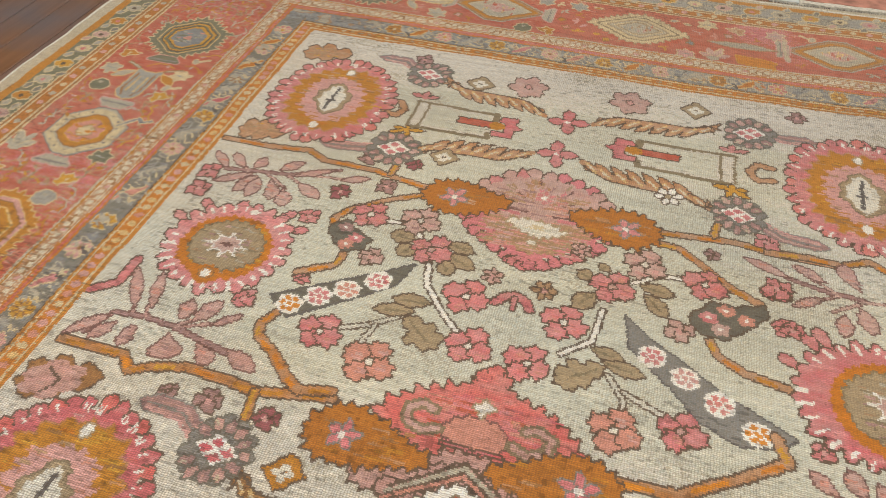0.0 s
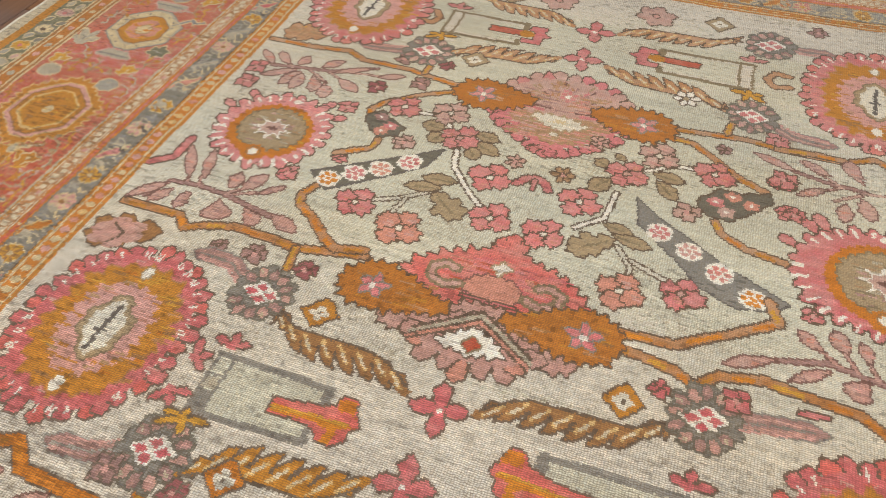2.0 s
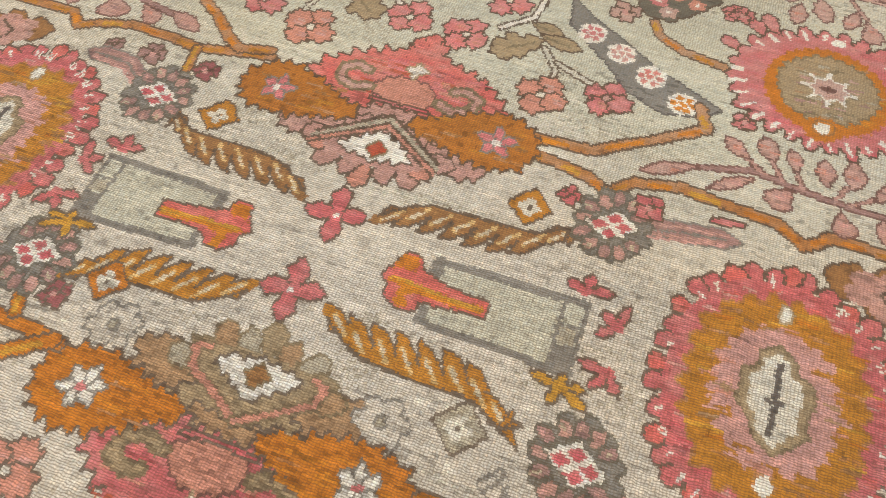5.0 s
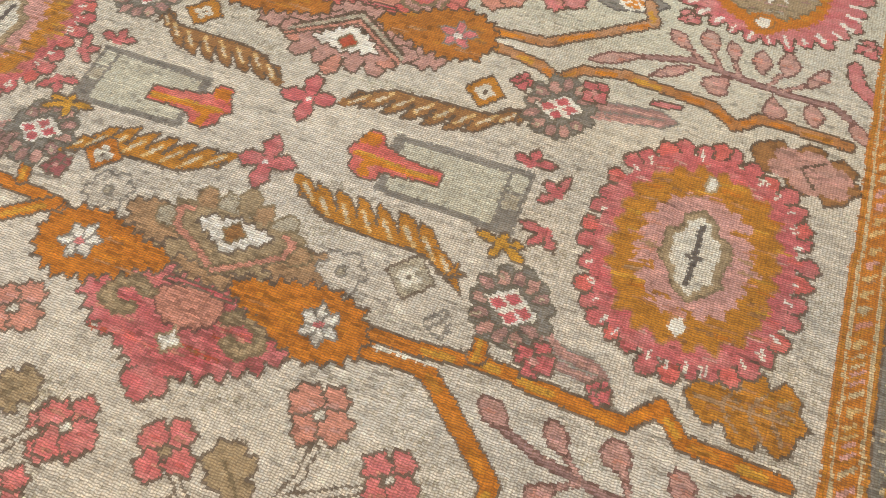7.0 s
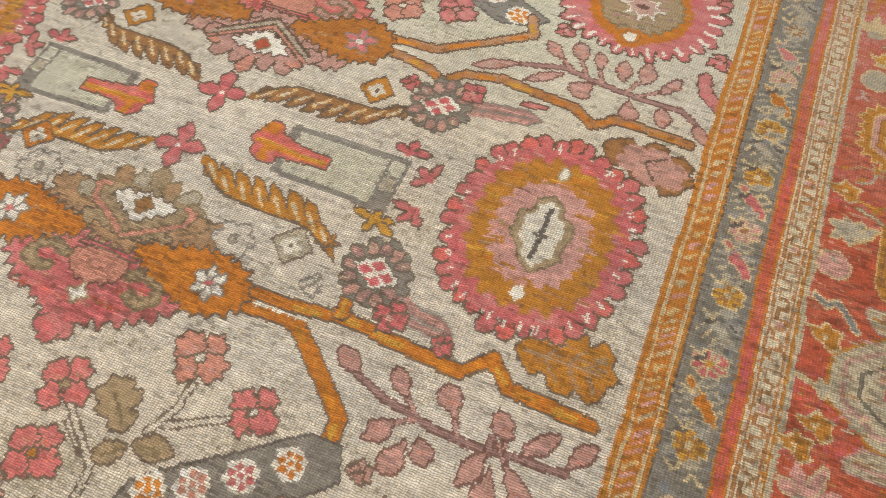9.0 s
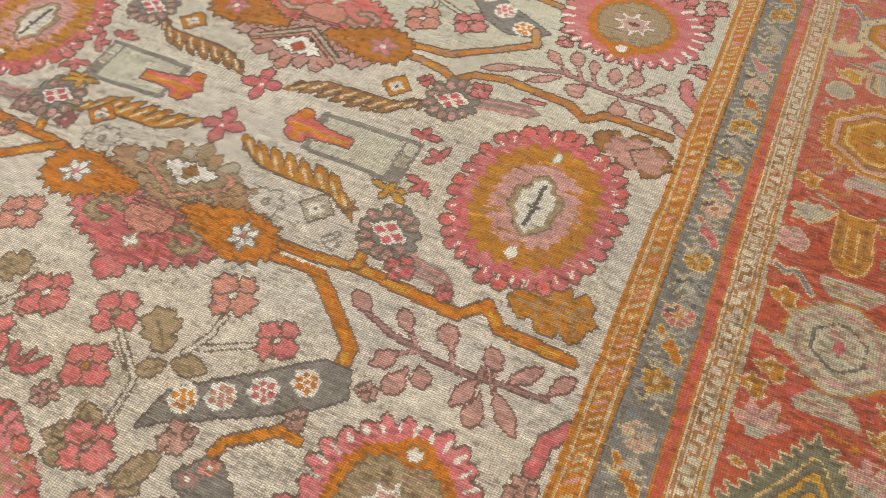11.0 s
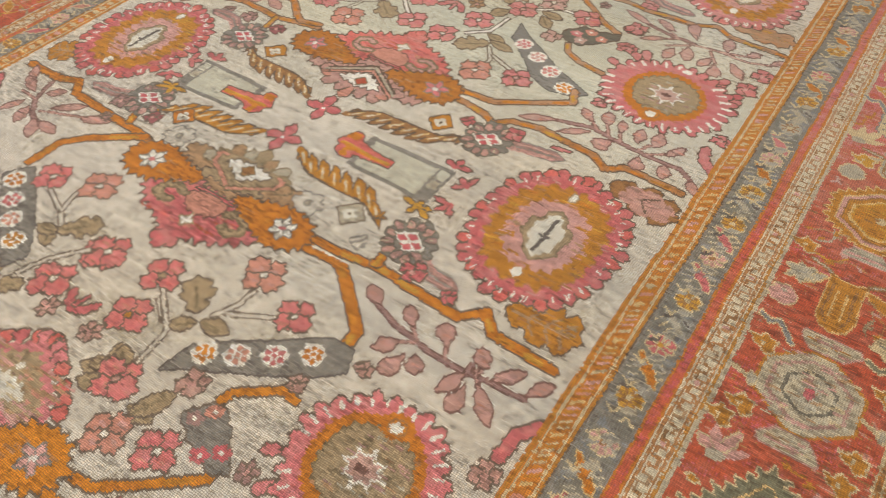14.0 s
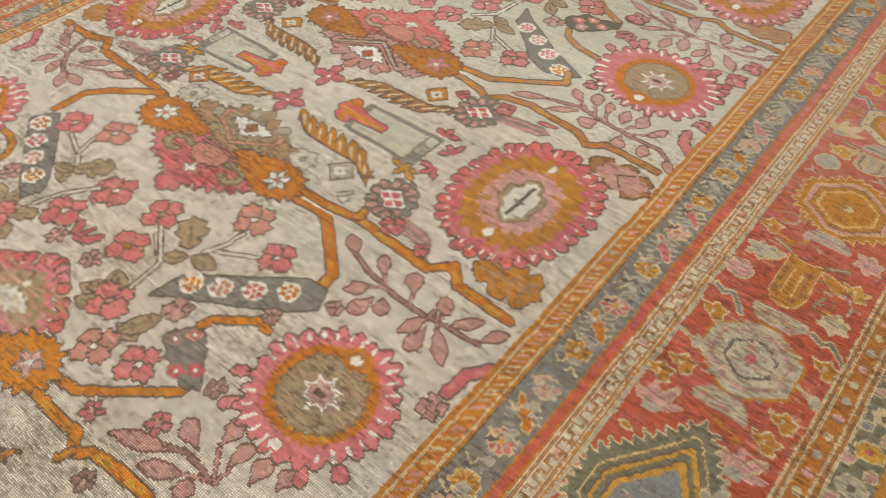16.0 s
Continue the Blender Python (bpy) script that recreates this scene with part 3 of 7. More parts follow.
def garland(L, u0=0.085, u1=0.47, v0=0.112, dv=0.058, tone="brown", light="wheat", n=8):
    """A curved comb of slanting strokes, as a feathered wreath."""
    piece("garland", "feathered golden-brown garland with pale slanting strokes")

    def spine(k):
        k = max(0.0, min(1.0, k))
        return u0 + (u1 - u0) * k, v0 + dv * math.sin(math.pi * min(0.5, k * 1.7)) + 0.010 * k + 0.038 * max(0.0, k - 0.82) / 0.18

    back = [spine(i / 16) for i in range(17)]
    for i in range(n):
        u, v = spine((i + 1.0) / n)
        ln = 0.060 if 0 < i < n - 1 else 0.046
        pts = [(u + 0.010, v + 0.004), (u - 0.036, v + 0.004), (u - 0.052, v - ln * 0.62), (u - 0.062, v - ln * 1.10), (u - 0.030, v - ln * 0.92), (u - 0.004, v - ln * 0.46)]
        fill(L.many(pts), tone, "umber")
    line(L.many(back), 0.026, tone, None)
    line(L.many([(u, v + 0.014) for u, v in back]), 0.007, "umber")
    for i in range(n):
        u, v = spine((i + 1.0) / n)
        line(L.many([(u - 0.004, v + 0.002), (u - 0.036, v - 0.034)]), 0.009, light)
        line(L.many([(u - 0.014, v - 0.010), (u - 0.032, v - 0.029)]), 0.005, "shell")
    u, v = spine(1.0)
    for a, b in ((0.026, 0.034), (0.030, -0.012), (0.0, -0.042)):
        fill(L.many([(u - 0.014, v + 0.008), (u + a, v + b), (u + 0.004, v - 0.014)]), tone, "umber")


def column(L, kind="lower"):
    """A small grey temple laid on its side, with a two-coloured hammer in it."""
    m = piece("temple_frame", "thin grey woven frame round a paler panel")
    fill(L.many([(0.25, 0.06), (0.545, 0.065), (0.545, -0.078), (0.25, -0.072)]), "sage" if kind == "lower" else "cream")
    fill(L.many([(0.262, 0.05), (0.49, 0.052), (0.49, -0.065), (0.262, -0.06)]), "stone" if kind == "dark" else "sage")
    for pts, w in (([(0.245, 0.062), (0.545, 0.067)], 0.018 if kind == "lower" else 0.013), ([(0.245, -0.076), (0.53, -0.085)], 0.016), ([(0.245, 0.062), (0.243, 0.028)], 0.024),
                   ([(0.50, 0.065), (0.503, -0.082)], 0.009), ([(0.545, 0.067), (0.545, -0.08)], 0.009), ([(0.245, -0.076), (0.25, -0.052)], 0.018)):
        line(L.many(pts), w if kind == "lower" else max(w, 0.010), "slate" if kind == "lower" else "olive")
    if kind == "lower":
        line(L.many([(0.50, 0.012), (0.545, 0.012)]), 0.007, "slate")
        fill(L.many([(0.50, -0.030), (0.545, -0.026), (0.55, -0.088), (0.50, -0.084)]), "slate")
        fill(L.many([(0.506, 0.006), (0.54, 0.006), (0.54, -0.022), (0.506, -0.024)]), "stone")
        piece("hammer", "coral hammer shape with golden streak", m)
        fill(L.many([(0.362, 0.004), (0.362, -0.036), (0.300, -0.034), (0.235, -0.044), (0.228, -0.066), (0.190, -0.070), (0.165, -0.050), (0.160, -0.022), (0.142, -0.006), (0.165, 0.034), (0.175, 0.056),
                     (0.212, 0.056), (0.215, 0.030), (0.250, 0.018), (0.30, 0.010)]), "coral", "umber")
        fill(L.many([(0.175, 0.052), (0.210, 0.052), (0.206, 0.020), (0.168, 0.022), (0.158, 0.01)]), "orange")
        fill(L.many([(0.355, -0.008), (0.355, -0.026), (0.25, -0.024), (0.205, -0.030), (0.215, -0.060), (0.19, -0.062), (0.185, -0.02), (0.15, -0.008), (0.2, -0.004)]), "amber")
        line(L.many([(0.35, -0.016), (0.25, -0.010), (0.17, -0.004)]), 0.008, "gold")
    else:
        piece("hammer", "brick-red bar with a berry crook and ochre knob", m)
        fill(L.many([(0.165, 0.058), (0.225, 0.052), (0.235, 0.024), (0.205, 0.022), (0.200, -0.030), (0.245, -0.034), (0.235, -0.064), (0.170, -0.060), (0.165, -0.018), (0.135, 0.0), (0.165, 0.018)]), "berry", "umber")
        fill(L.many([(0.24, 0.018), (0.375, 0.020), (0.375, -0.018), (0.24, -0.018)]), "brick", "umber")
        fill(L.many(ring(0.030, 0.022, 14, u=0.228)), "ochre")
        piece("gold_crook", "small brown crook beside the temple", m)
        line(L.many([(0.655, 0.035), (0.61, 0.042), (0.588, 0.0), (0.61, -0.042), (0.655, -0.03)]), 0.026, "copper", "umber")
    for u, v, t in ((0.530, 0.106, 0.0), (0.605, 0.052, 60.0), (0.610, -0.045, 150.0)):
        if kind != "lower" and t:
            continue
        piece("bud", "small rose three-lobed bud", m)
        B = L.at(u, v)
        for da, ln in ((18, 0.060), (85, 0.046), (158, 0.046)):
            leaf(B, 0, -0.016, ln, 0.026, da + t, "rose", "umber")
        fill(B.many(ring(0.014, 0.012, 8, v=-0.012)), "rose")
    piece("gold_star", "small golden pointed star", m)
    B = L.at(0.535, -0.112)
    for da, ln in ((8, 0.05), (172, 0.066), (90, 0.028), (250, 0.044), (330, 0.066)):
        leaf(B, 0, 0, ln, 0.024, da, "gold", "umber")
    fill(B.many(ring(0.014, 0.012, 8)), "gold")


def cross_flower(x, y, r=0.064, turn=0.0, colour="rose"):
    piece("cross_flower", "four-petalled rose flower with a pale heart")
    B = Lay(x, y, 1, 1, turn)
    for a in (0, 90, 180, 270):
        c, s = math.cos(radians(a + 6)), math.sin(radians(a + 6))
        k = 1.05 if a % 180 == 90 else 1.0
        pts = [(0.0, 0.14), (0.36, 0.30), (0.7, 0.36), (0.92, 0.2), (1.1, 0.0), (0.88, -0.24), (0.62, -0.36), (0.34, -0.26), (0.0, -0.14)]
        fill([B(k * p * r * c - q * r * s, k * p * r * s + q * r * c) for p, q in pts], colour, "umber")
    fill(B.many(ring(0.24 * r, 0.24 * r, 10)), colour)
    fill(B.many(ring(0.12 * r, 0.12 * r, 8)), "white")


def wing(L, v, colour="orange", star="blush", petals=5, heart="white", u=0.262, tip=0.07):
    """One orange wing of a palmette, tapering to the middle, with a star flower on it."""
    m = piece("orange_wing", "saw-edged orange palmette wing")
    base = [(tip, v - 0.005), (tip + 0.015, v - 0.030), (max(0.14, tip + 0.03), v - 0.038), (0.19, v - 0.056), (u, v - 0.072), (u + 0.06, v - 0.058), (u + 0.092, v - 0.012),
            (u + 0.090, v + 0.025), (u + 0.045, v + 0.066), (u, v + 0.078), (u - 0.06, v + 0.056), (max(0.13, tip + 0.02), v + 0.018)]
    fill(L.many(teeth(base, 0.030, 0.024)), colour, "umber")
    for _ in range(14):
        a, b = dice.uniform(tip + 0.03, u + 0.05), v + dice.uniform(-0.045, 0.045)
        line(L.many([(a, b), (a + 0.035, b)]), 0.006, dice.choice(("copper", "ochre", "brown")) if colour == "cinnamon" else dice.choice(("amber", "amber", "copper")))
    piece("wing_flower", "small star flower on the wing", m)
    star_flower(L, u + 0.005, v, 0.046, star, heart, "slate", petals)


def flecks(S, n, u0, u1, v0, v1, length, colours):
    """Short strokes of other yarns woven into a patch."""
    for _ in range(n):
        a, b = dice.uniform(u0, u1), dice.uniform(v0, v1)
        line(S.many([(a, b), (a + length * dice.uniform(0.5, 1.2), b)]), 0.006, dice.choice(colours))


def palmette(x, y, sv, crown="coral", core="salmon", fan="dusty", kind="pink"):
    """The middle of a great palmette: a serrated crown ahead and a stepped fan behind."""
    S = Lay(x, y, 1, sv)
    if kind == "pink":
        dark = fan == "tan"
        piece("palmette_fan", "lobed fan with a checked lozenge")
        fill(S.many([(-0.19, 0.30), (-0.11, 0.41), (0.11, 0.41), (0.19, 0.30), (0.08, 0.25), (-0.08, 0.25)]), "dusty" if not dark else "tan")
        for q in (-1, 1):
            fill(S.many(teeth([(q * 0.10, 0.315), (q * 0.18, 0.270), (q * 0.240, 0.290), (q * 0.22, 0.322), (q * 0.14, 0.352)], 0.030, 0.022)), "dusty" if not dark else "fawn", "umber")
        for i in range(9):
            a = -90 + (i - 4) * 21
            base = (0.075 * math.cos(radians(a)), 0.300 + 0.040 * math.sin(radians(a)))
            leaf(S, base[0], base[1], (0.090, 0.075)[i % 2] * (1.15 if abs(i - 4) > 2 else 1.0), 0.050, a + dice.uniform(-6, 6), ("dusty", "salmon", "dusty")[i % 3] if not dark else ("stone", "tan", "fawn")[i % 3], "umber" if not dark else "olive", None, i % 2 == 0)
        fill(S.many(teeth([(-0.085, 0.365), (-0.03, 0.420), (0.03, 0.420), (0.085, 0.365), (0.0, 0.385)], 0.030, 0.014)), "dusty" if not dark else "fawn", "umber")
        fill(S.many([(0.0, 0.372), (0.135, 0.285), (0.095, 0.245), (0.0, 0.235), (-0.095, 0.245), (-0.135, 0.285)]), "dusty" if not dark else "tan")
        for q in (-1, 1):
            if dark:
                line(S.many([(0, 0.372), (q * 0.120, 0.300), (q * 0.130, 0.262), (q * 0.105, 0.255)]), 0.018, "salmon", "olive")
                continue
            for a, b, w, c in ((0.385, 0.300, 0.008, "umber"), (0.373, 0.288, 0.010, "stone"), (0.362, 0.280, 0.006, "umber"), (0.352, 0.272, 0.009, "salmon"), (0.342, 0.266, 0.006, "umber")):
                line(S.many([(0, a), (q * 0.145, b - 0.01)]), w, c)
        fill(S.many(teeth([(0, 0.330), (0.080, 0.275), (0.062, 0.262), (0.035, 0.262), (0.0, 0.252), (-0.035, 0.262), (-0.062, 0.262), (-0.080, 0.275)], 0.028, 0.014)), "white", "umber")
        fill(S.many([(0.028, 0.282), (0, 0.310), (-0.028, 0.282), (0, 0.256)]), "brown" if dark else "brick", "olive")
        piece("palmette", "large serrated rose-red palmette crown")
        k = [(0.0, 0.622), (0.03, 0.606), (0.055, 0.580), (0.11, 0.560), (0.17, 0.530), (0.215, 0.490), (0.225, 0.455), (0.195, 0.415), (0.15, 0.395), (0.10, 0.388), (0.06, 0.412), (0.03, 0.418)]
        fill(S.many(teeth([(-u, v) for u, v in reversed(k)] + k[1:], 0.036, 0.028)), crown, "umber")
        for u, v in ((-0.024, 0.622), (0.026, 0.622), (0.0, 0.64)):
            fill(S.many(ring(0.024, 0.022, 12, u=u, v=v)), crown, "umber")
        fill(S.many(ring(0.034, 0.026, 14, v=0.612)), crown)
        flecks(S, 60, -0.18, 0.15, 0.42, 0.56, 0.05, ("pink", "berry", "rose", "salmon", "coral", "red"))
        piece("palmette_scroll", "salmon heart between grey scrolls")
        fill(S.many(teeth([(-0.080, 0.450), (-0.05, 0.430), (0.0, 0.420), (0.05, 0.428), (0.075, 0.448), (0.050, 0.490), (0.0, 0.506), (-0.050, 0.492)], 0.03, 0.010)), core, "wine")
        for q in (-1, 1):
            scroll = S.many([(q * 0.085, 0.455), (q * 0.122, 0.440), (q * 0.160, 0.455), (q * 0.168, 0.490), (q * 0.135, 0.510), (q * 0.108, 0.500)])
            line(scroll, 0.032, "olive")
            line(scroll, 0.014, "dusty" if not dark else "tan")
        line(S.many([(-0.07, 0.420), (0.0, 0.414), (0.07, 0.420)]), 0.012, "berry", "umber")
        fill(S.many([(0.032, 0.535), (0.010, 0.547), (0.0, 0.566), (-0.010, 0.547), (-0.032, 0.535), (-0.010, 0.523), (0.0, 0.504), (0.010, 0.523)]), "white", "tan")
    else:
        piece("palmette", "large funnel-shaped palmette with scalloped rose edge")
        funnel = [(-0.185, 0.425), (-0.195, 0.470), (-0.150, 0.520), (-0.085, 0.560), (-0.03, 0.600), (0.0, 0.615), (0.035, 0.600), (0.09, 0.560), (0.155, 0.515), (0.195, 0.460), (0.185, 0.420), (0.0, 0.41)]
        for (a, b), (c, d) in zip(funnel[:-2], funnel[1:-1]):
            for k in (0.0, 0.5):
                x, y = a + (c - a) * k, b + (d - b) * k
                leaf(S, x * 0.88, 0.43 + (y - 0.43) * 0.88, 0.058, 0.050, math.degrees(math.atan2(y - 0.44, x)) + dice.uniform(-18, 18), dice.choice((crown, "rose", "petal")), "umber", None, True)
        fill(S.many(teeth([(u * 0.93, 0.42 + (v - 0.42) * 0.93) for u, v in funnel], 0.036, 0.018)), "petal")
        fill(S.many(teeth([(u * 0.76, 0.43 + (v - 0.43) * 0.78) for u, v in funnel], 0.030, 0.020)), core)
        flecks(S, 150, -0.16, 0.13, 0.42, 0.56, 0.04, ("dusty", "fawn", "salmon", "tan", "blush", "fawn"))
        piece("palmette_patch", "jagged ivory patch")
        fill(S.many(teeth([(-0.085, 0.450), (-0.03, 0.440), (0.035, 0.445), (0.085, 0.470), (0.04, 0.492), (0.0, 0.500), (-0.05, 0.478)], 0.026, 0.018)), "ivory", "tan")
        flecks(S, 12, -0.06, 0.05, 0.45, 0.49, 0.03, ("sage", "cream", "bone"))
        fill(S.many(ring(0.016, 0.014, 8, v=0.530)), "ivory", "tan")
        piece("palmette_fan", "half-round fan of striped rose petals")
        for i in range(15):
            a = 180 + 180 * i / 14
            c, d = math.cos(radians(a)), math.sin(radians(a))
            leaf(S, 0.155 * c, 0.385 + 0.125 * d, 0.074, 0.050, a + dice.uniform(-8, 8), dice.choice(("petal", "rose", "dusty")), "umber", None, i % 2 == 0)
        fill(S.many(teeth([(0.185 * math.cos(radians(a)), 0.385 + 0.150 * math.sin(radians(a))) for a in range(176, 366, 10)] + [(0.12, 0.425), (-0.12, 0.425)], 0.040, 0.016)), "dusty")
        for i in range(60):
            a, k = radians(dice.uniform(182, 358)), dice.uniform(0.35, 0.85)
            line(S.many([(0.185 * k * math.cos(a), 0.385 + 0.150 * k * math.sin(a)), (0.185 * (k + 0.17) * math.cos(a), 0.385 + 0.150 * (k + 0.17) * math.sin(a))]), 0.007, dice.choice(("fawn", "mauve", "copper", "petal", "tan", "wine", "dusty")))
        flecks(S, 60, -0.15, 0.11, 0.30, 0.41, 0.04, ("fawn", "copper", "salmon", "mauve", "dusty"))
        for q in (-1, 1):
            line(S.many([(q * 0.04, 0.405), (q * 0.10, 0.398), (q * 0.17, 0.372)]), 0.008, "wine")
            line(S.many([(q * 0.06, 0.418), (q * 0.12, 0.410), (q * 0.17, 0.395)]), 0.014, "petal")
        blossom(S, 0, 0.325, 0.034, "rose", 6, "white", "dusty", 0.5, "fan_flower")


def quarter(x, y, su, sv, bend, tone, flowers):
    """A quarter of one repeat of the field: from the row of temples (v = 0) to the row of rosettes (v = 0.82)."""
    L = Lay(x, y, su, sv, 0.0, bend)
    garland(L, tone=tone["wreath"])
    diamond(L, 0.375, 0.245, 0.050, "tan", "white")
    lily(L, 0.555, 0.258, "ash")
    floret(L, 0.645, 0.338, 0.034, "rose")
    floret(L, 0.460, 0.330, 0.026, "plum")
    floret(L, 0.80, 0.345, 0.024, "mauve")
    blossom(L, 0.265, 0.280, 0.050, "cream", 6, "stone", "slate", 0.2, "pale_blossom")
    oak_leaf(L, 0.950, 0.290, 0.215, 0.130, 4, "ochre", "umber", "fawn", "oak_leaf", None)
    branch(L, [(0.35, 0.400), (0.49, 0.385), (0.555, 0.352), (0.60, 0.385), (0.645, 0.392), (0.73, 0.380), (0.86, 0.382), (0.915, 0.345), (0.96, 0.392), (1.145, 0.392)], 0.03, "amber")
    line(L.many([(0.545, 0.375), (0.553, 0.315)]), 0.020, "amber", "umber")
    spray(L, 0.90, 0.505)
    piece("pink_strip", "short bent rose strip by the border")
    line(L.many([(1.135, 0.735), (1.150, 0.675), (1.225, 0.595)]), 0.030, "rose", "umber")
    branch(L, [(0.33, 0.410), (0.43, 0.435), (0.54, 0.52), (0.60, 0.565), (0.625, 0.60)], 0.024, "amber")
    m = piece("dark_slab", "short dark slate slab")
    fill(L.many([(0.585, 0.575), (0.625, 0.585), (0.655, 0.625), (0.56, 0.705), (0.52, 0.740), (0.485, 0.735), (0.455, 0.680), (0.485, 0.630), (0.54, 0.635)]), "slate", "umber")
    for u, v, c in ((0.595, 0.620, "mauve"), (0.525, 0.650, "dusty"), (0.485, 0.675, "berry"), (0.545, 0.685, "salmon"), (0.515, 0.715, "rose")):
        piece("slab_flower", "tiny rose flower on slate", m)
        fill([L(u + p, v + q) for p, q in ring(0.020, 0.018, 20, 5, 0.3)], c, "slate")
        fill([L(u + p, v + q) for p, q in ring(0.006, 0.006, 6)], "white")
    branch(L, [(0.50, 0.755), (0.515, 0.790), (0.545, 0.825), (0.60, 0.842), (0.68, 0.845)], 0.024, "amber")
    (a0, b0), (a1, b1), (a2, b2) = flowers
    twig(L, [(a0 + 0.05, b0 - 0.04), (a1 - 0.01, b1 + 0.04)], "ivory")
    twig(L, [(a1 + 0.06, b1 + 0.02), (a2 - 0.05, b2 + 0.01)], "ivory")
    for t, ln, w in ((78, 0.12, 0.06), (138, 0.11, 0.06), (12, 0.115, 0.055), (38, 0.12, 0.055), (192, 0.10, 0.06)):
        tan_leaf(L, a0 + 0.03 * math.cos(radians(t)), b0 + 0.03 * math.sin(radians(t)), ln, w, t, "tan", t == 138)
    for (u, v), c in zip(flowers, ("bloom", "dusty", "bloom")):
        blossom(L, u, v, 0.060, c, 4, "ivory", "umber", dice.uniform(0.1, 0.4))
    floret(L, 0.415, 0.748, 0.038, "dusty", 6)
    floret(L, 0.68, 0.525, 0.036, "rose")
    floret(L, 0.505, 0.425, 0.032, "mauve")
    floret(L, 0.70, 0.655, 0.028, "rose")
    floret(L, 1.13, 0.67, 0.030, "rose", 4)
    floret(L, 1.08, 0.47, 0.028, "mauve")
    wing(L, 0.398, tone["wing"], tone["star"], 5, tone["heart"], 0.262, 0.145)


# ---- motifs laid to fit the camera's view of the rug ----
W = Lay(0.0, 0.0)


def heading(a, b):
    return math.hypot(b[0] - a[0], b[1] - a[1]), math.degrees(math.atan2(b[1] - a[1], b[0] - a[0]))


def stub(pts, width, colour):
    """A short side shoot that belongs to the branch laid before it."""
    line(pts, width, colour, "umber")
    line(pts, width * 0.4, "gold")


def pale_line(pts):
    line(pts, 0.009, "ivory")


def tan_blade(a, b, width, lobes=False):
    ln, turn = heading(a, b)
    tan_leaf(W, a[0], a[1], ln, width, turn, "tan", lobes)


def oak_blade(a, b, width, colour, second):
    ln, turn = heading(a, b)
    oak_leaf(W, a[0], a[1], ln, width, turn, colour, "umber", "fawn", "oak_leaf", second)


def strip_of(pts, width):
    piece("pink_strip", "short bent rose strip by the border")
    line(pts, width, "rose", "umber")
    for (ax, ay), (bx, by) in zip(pts[:-1], pts[1:]):
        line([(ax * 0.7 + bx * 0.3, ay * 0.7 + by * 0.3), (ax * 0.3 + bx * 0.7, ay * 0.3 + by * 0.7)], 0.010, "bloom")


def rim_petal(a, b, width):
    """A petal that stands out from a rosette's rim."""
    piece("rim_petal", "rose petal on the rim of a rosette")
    ln, turn = heading(a, b)
    leaf(W, a[0], a[1], ln, width, turn, "rose", "umber", None, True)


def half_blossom(p, sv):
    piece("half_blossom", "rose crescent flower")
    C = Lay(p[0], p[1], 0.78, 0.78 * sv)
    line(C.many([(-0.056, -0.014), (-0.034, 0.020), (0.004, 0.034), (0.042, 0.018), (0.060, -0.018)]), 0.028, "rose", "umber")
    line(C.many([(0.0, 0.02), (0.004, -0.03)]), 0.016, "rose", "umber")


def spray_of(stems, leaves, tone="dusty"):
    """A mauve branching spray: its stems, and each leaf from foot to tip with its width."""
    piece("leaf_spray", "dusty mauve leafy spray with darker outlines")
    for k, st in enumerate(stems):
        line(st, 0.020 if k == 0 else 0.014, "wine")
    for k, st in enumerate(stems):
        line(st, 0.011 if k == 0 else 0.007, "mauve" if k == 0 else "dusty")
    for a, b, w in leaves:
        ln, turn = heading(a, b)
        leaf(W, a[0], a[1], ln, w * 1.05, turn, tone, "wine", None, w > 0.048)
        for _ in range(3):
            k = dice.uniform(0.35, 0.65)
            x, y = a[0] + (b[0] - a[0]) * k + dice.uniform(-0.2, 0.2) * w, a[1] + (b[1] - a[1]) * k + dice.uniform(-0.2, 0.2) * w
            line([(x - 0.006, y), (x + 0.010, y)], 0.006, dice.choice(("blush", "mauve", "salmon", "dusty")))


def slab_of(outline, flowers, tints, colour):
    """A dark tapering slab that carries four small flowers."""
    m = piece("flower_slab", "dark slate slab tapering to a point")
    fill(outline, colour, "char")
    for (x, y), c in zip(flowers, tints):
        piece("slab_flower", "small ivory flower with coloured checks", m)
        lattice_flower(W, x, y, 0.036, c, "white")


def dark_slab(outline, flowers, colour):
    m = piece("dark_slab", "short dark slate slab")
    fill(teeth(outline, 0.05, 0.008), colour, "umber")
    for (x, y), c in flowers:
        piece("slab_flower", "tiny rose flower on slate", m)
        fill([(x + p, y + q) for p, q in ring(0.021, 0.019, 20, 5, 0.3)], c, None)
        fill([(x + p, y + q) for p, q in ring(0.007, 0.006, 6)], "white")


# ground shades of the field: paler sage in the upper repeats, ivory elsewhere
sage = np.exp(-((WX / 0.95) ** 4)) * np.clip((WY - 0.05) / 0.5, 0, 1) * np.clip((1.9 - WY) / 0.25, 0, 1)
streak = smooth(NX, NY, 500, 9) * 0.5 + smooth(NX, NY, 60, 5) * 0.5
mixed = sage + 0.45 * streak + 0.2 * rng.standard_normal((NY, NX)) > 0.60
dye[mixed] = DYE["sage"]
patches = smooth(NX, NY, 38, 20) + 0.4 * streak + 0.3 * rng.standard_normal((NY, NX)) > 0.95
dye[patches] = DYE["stone"]

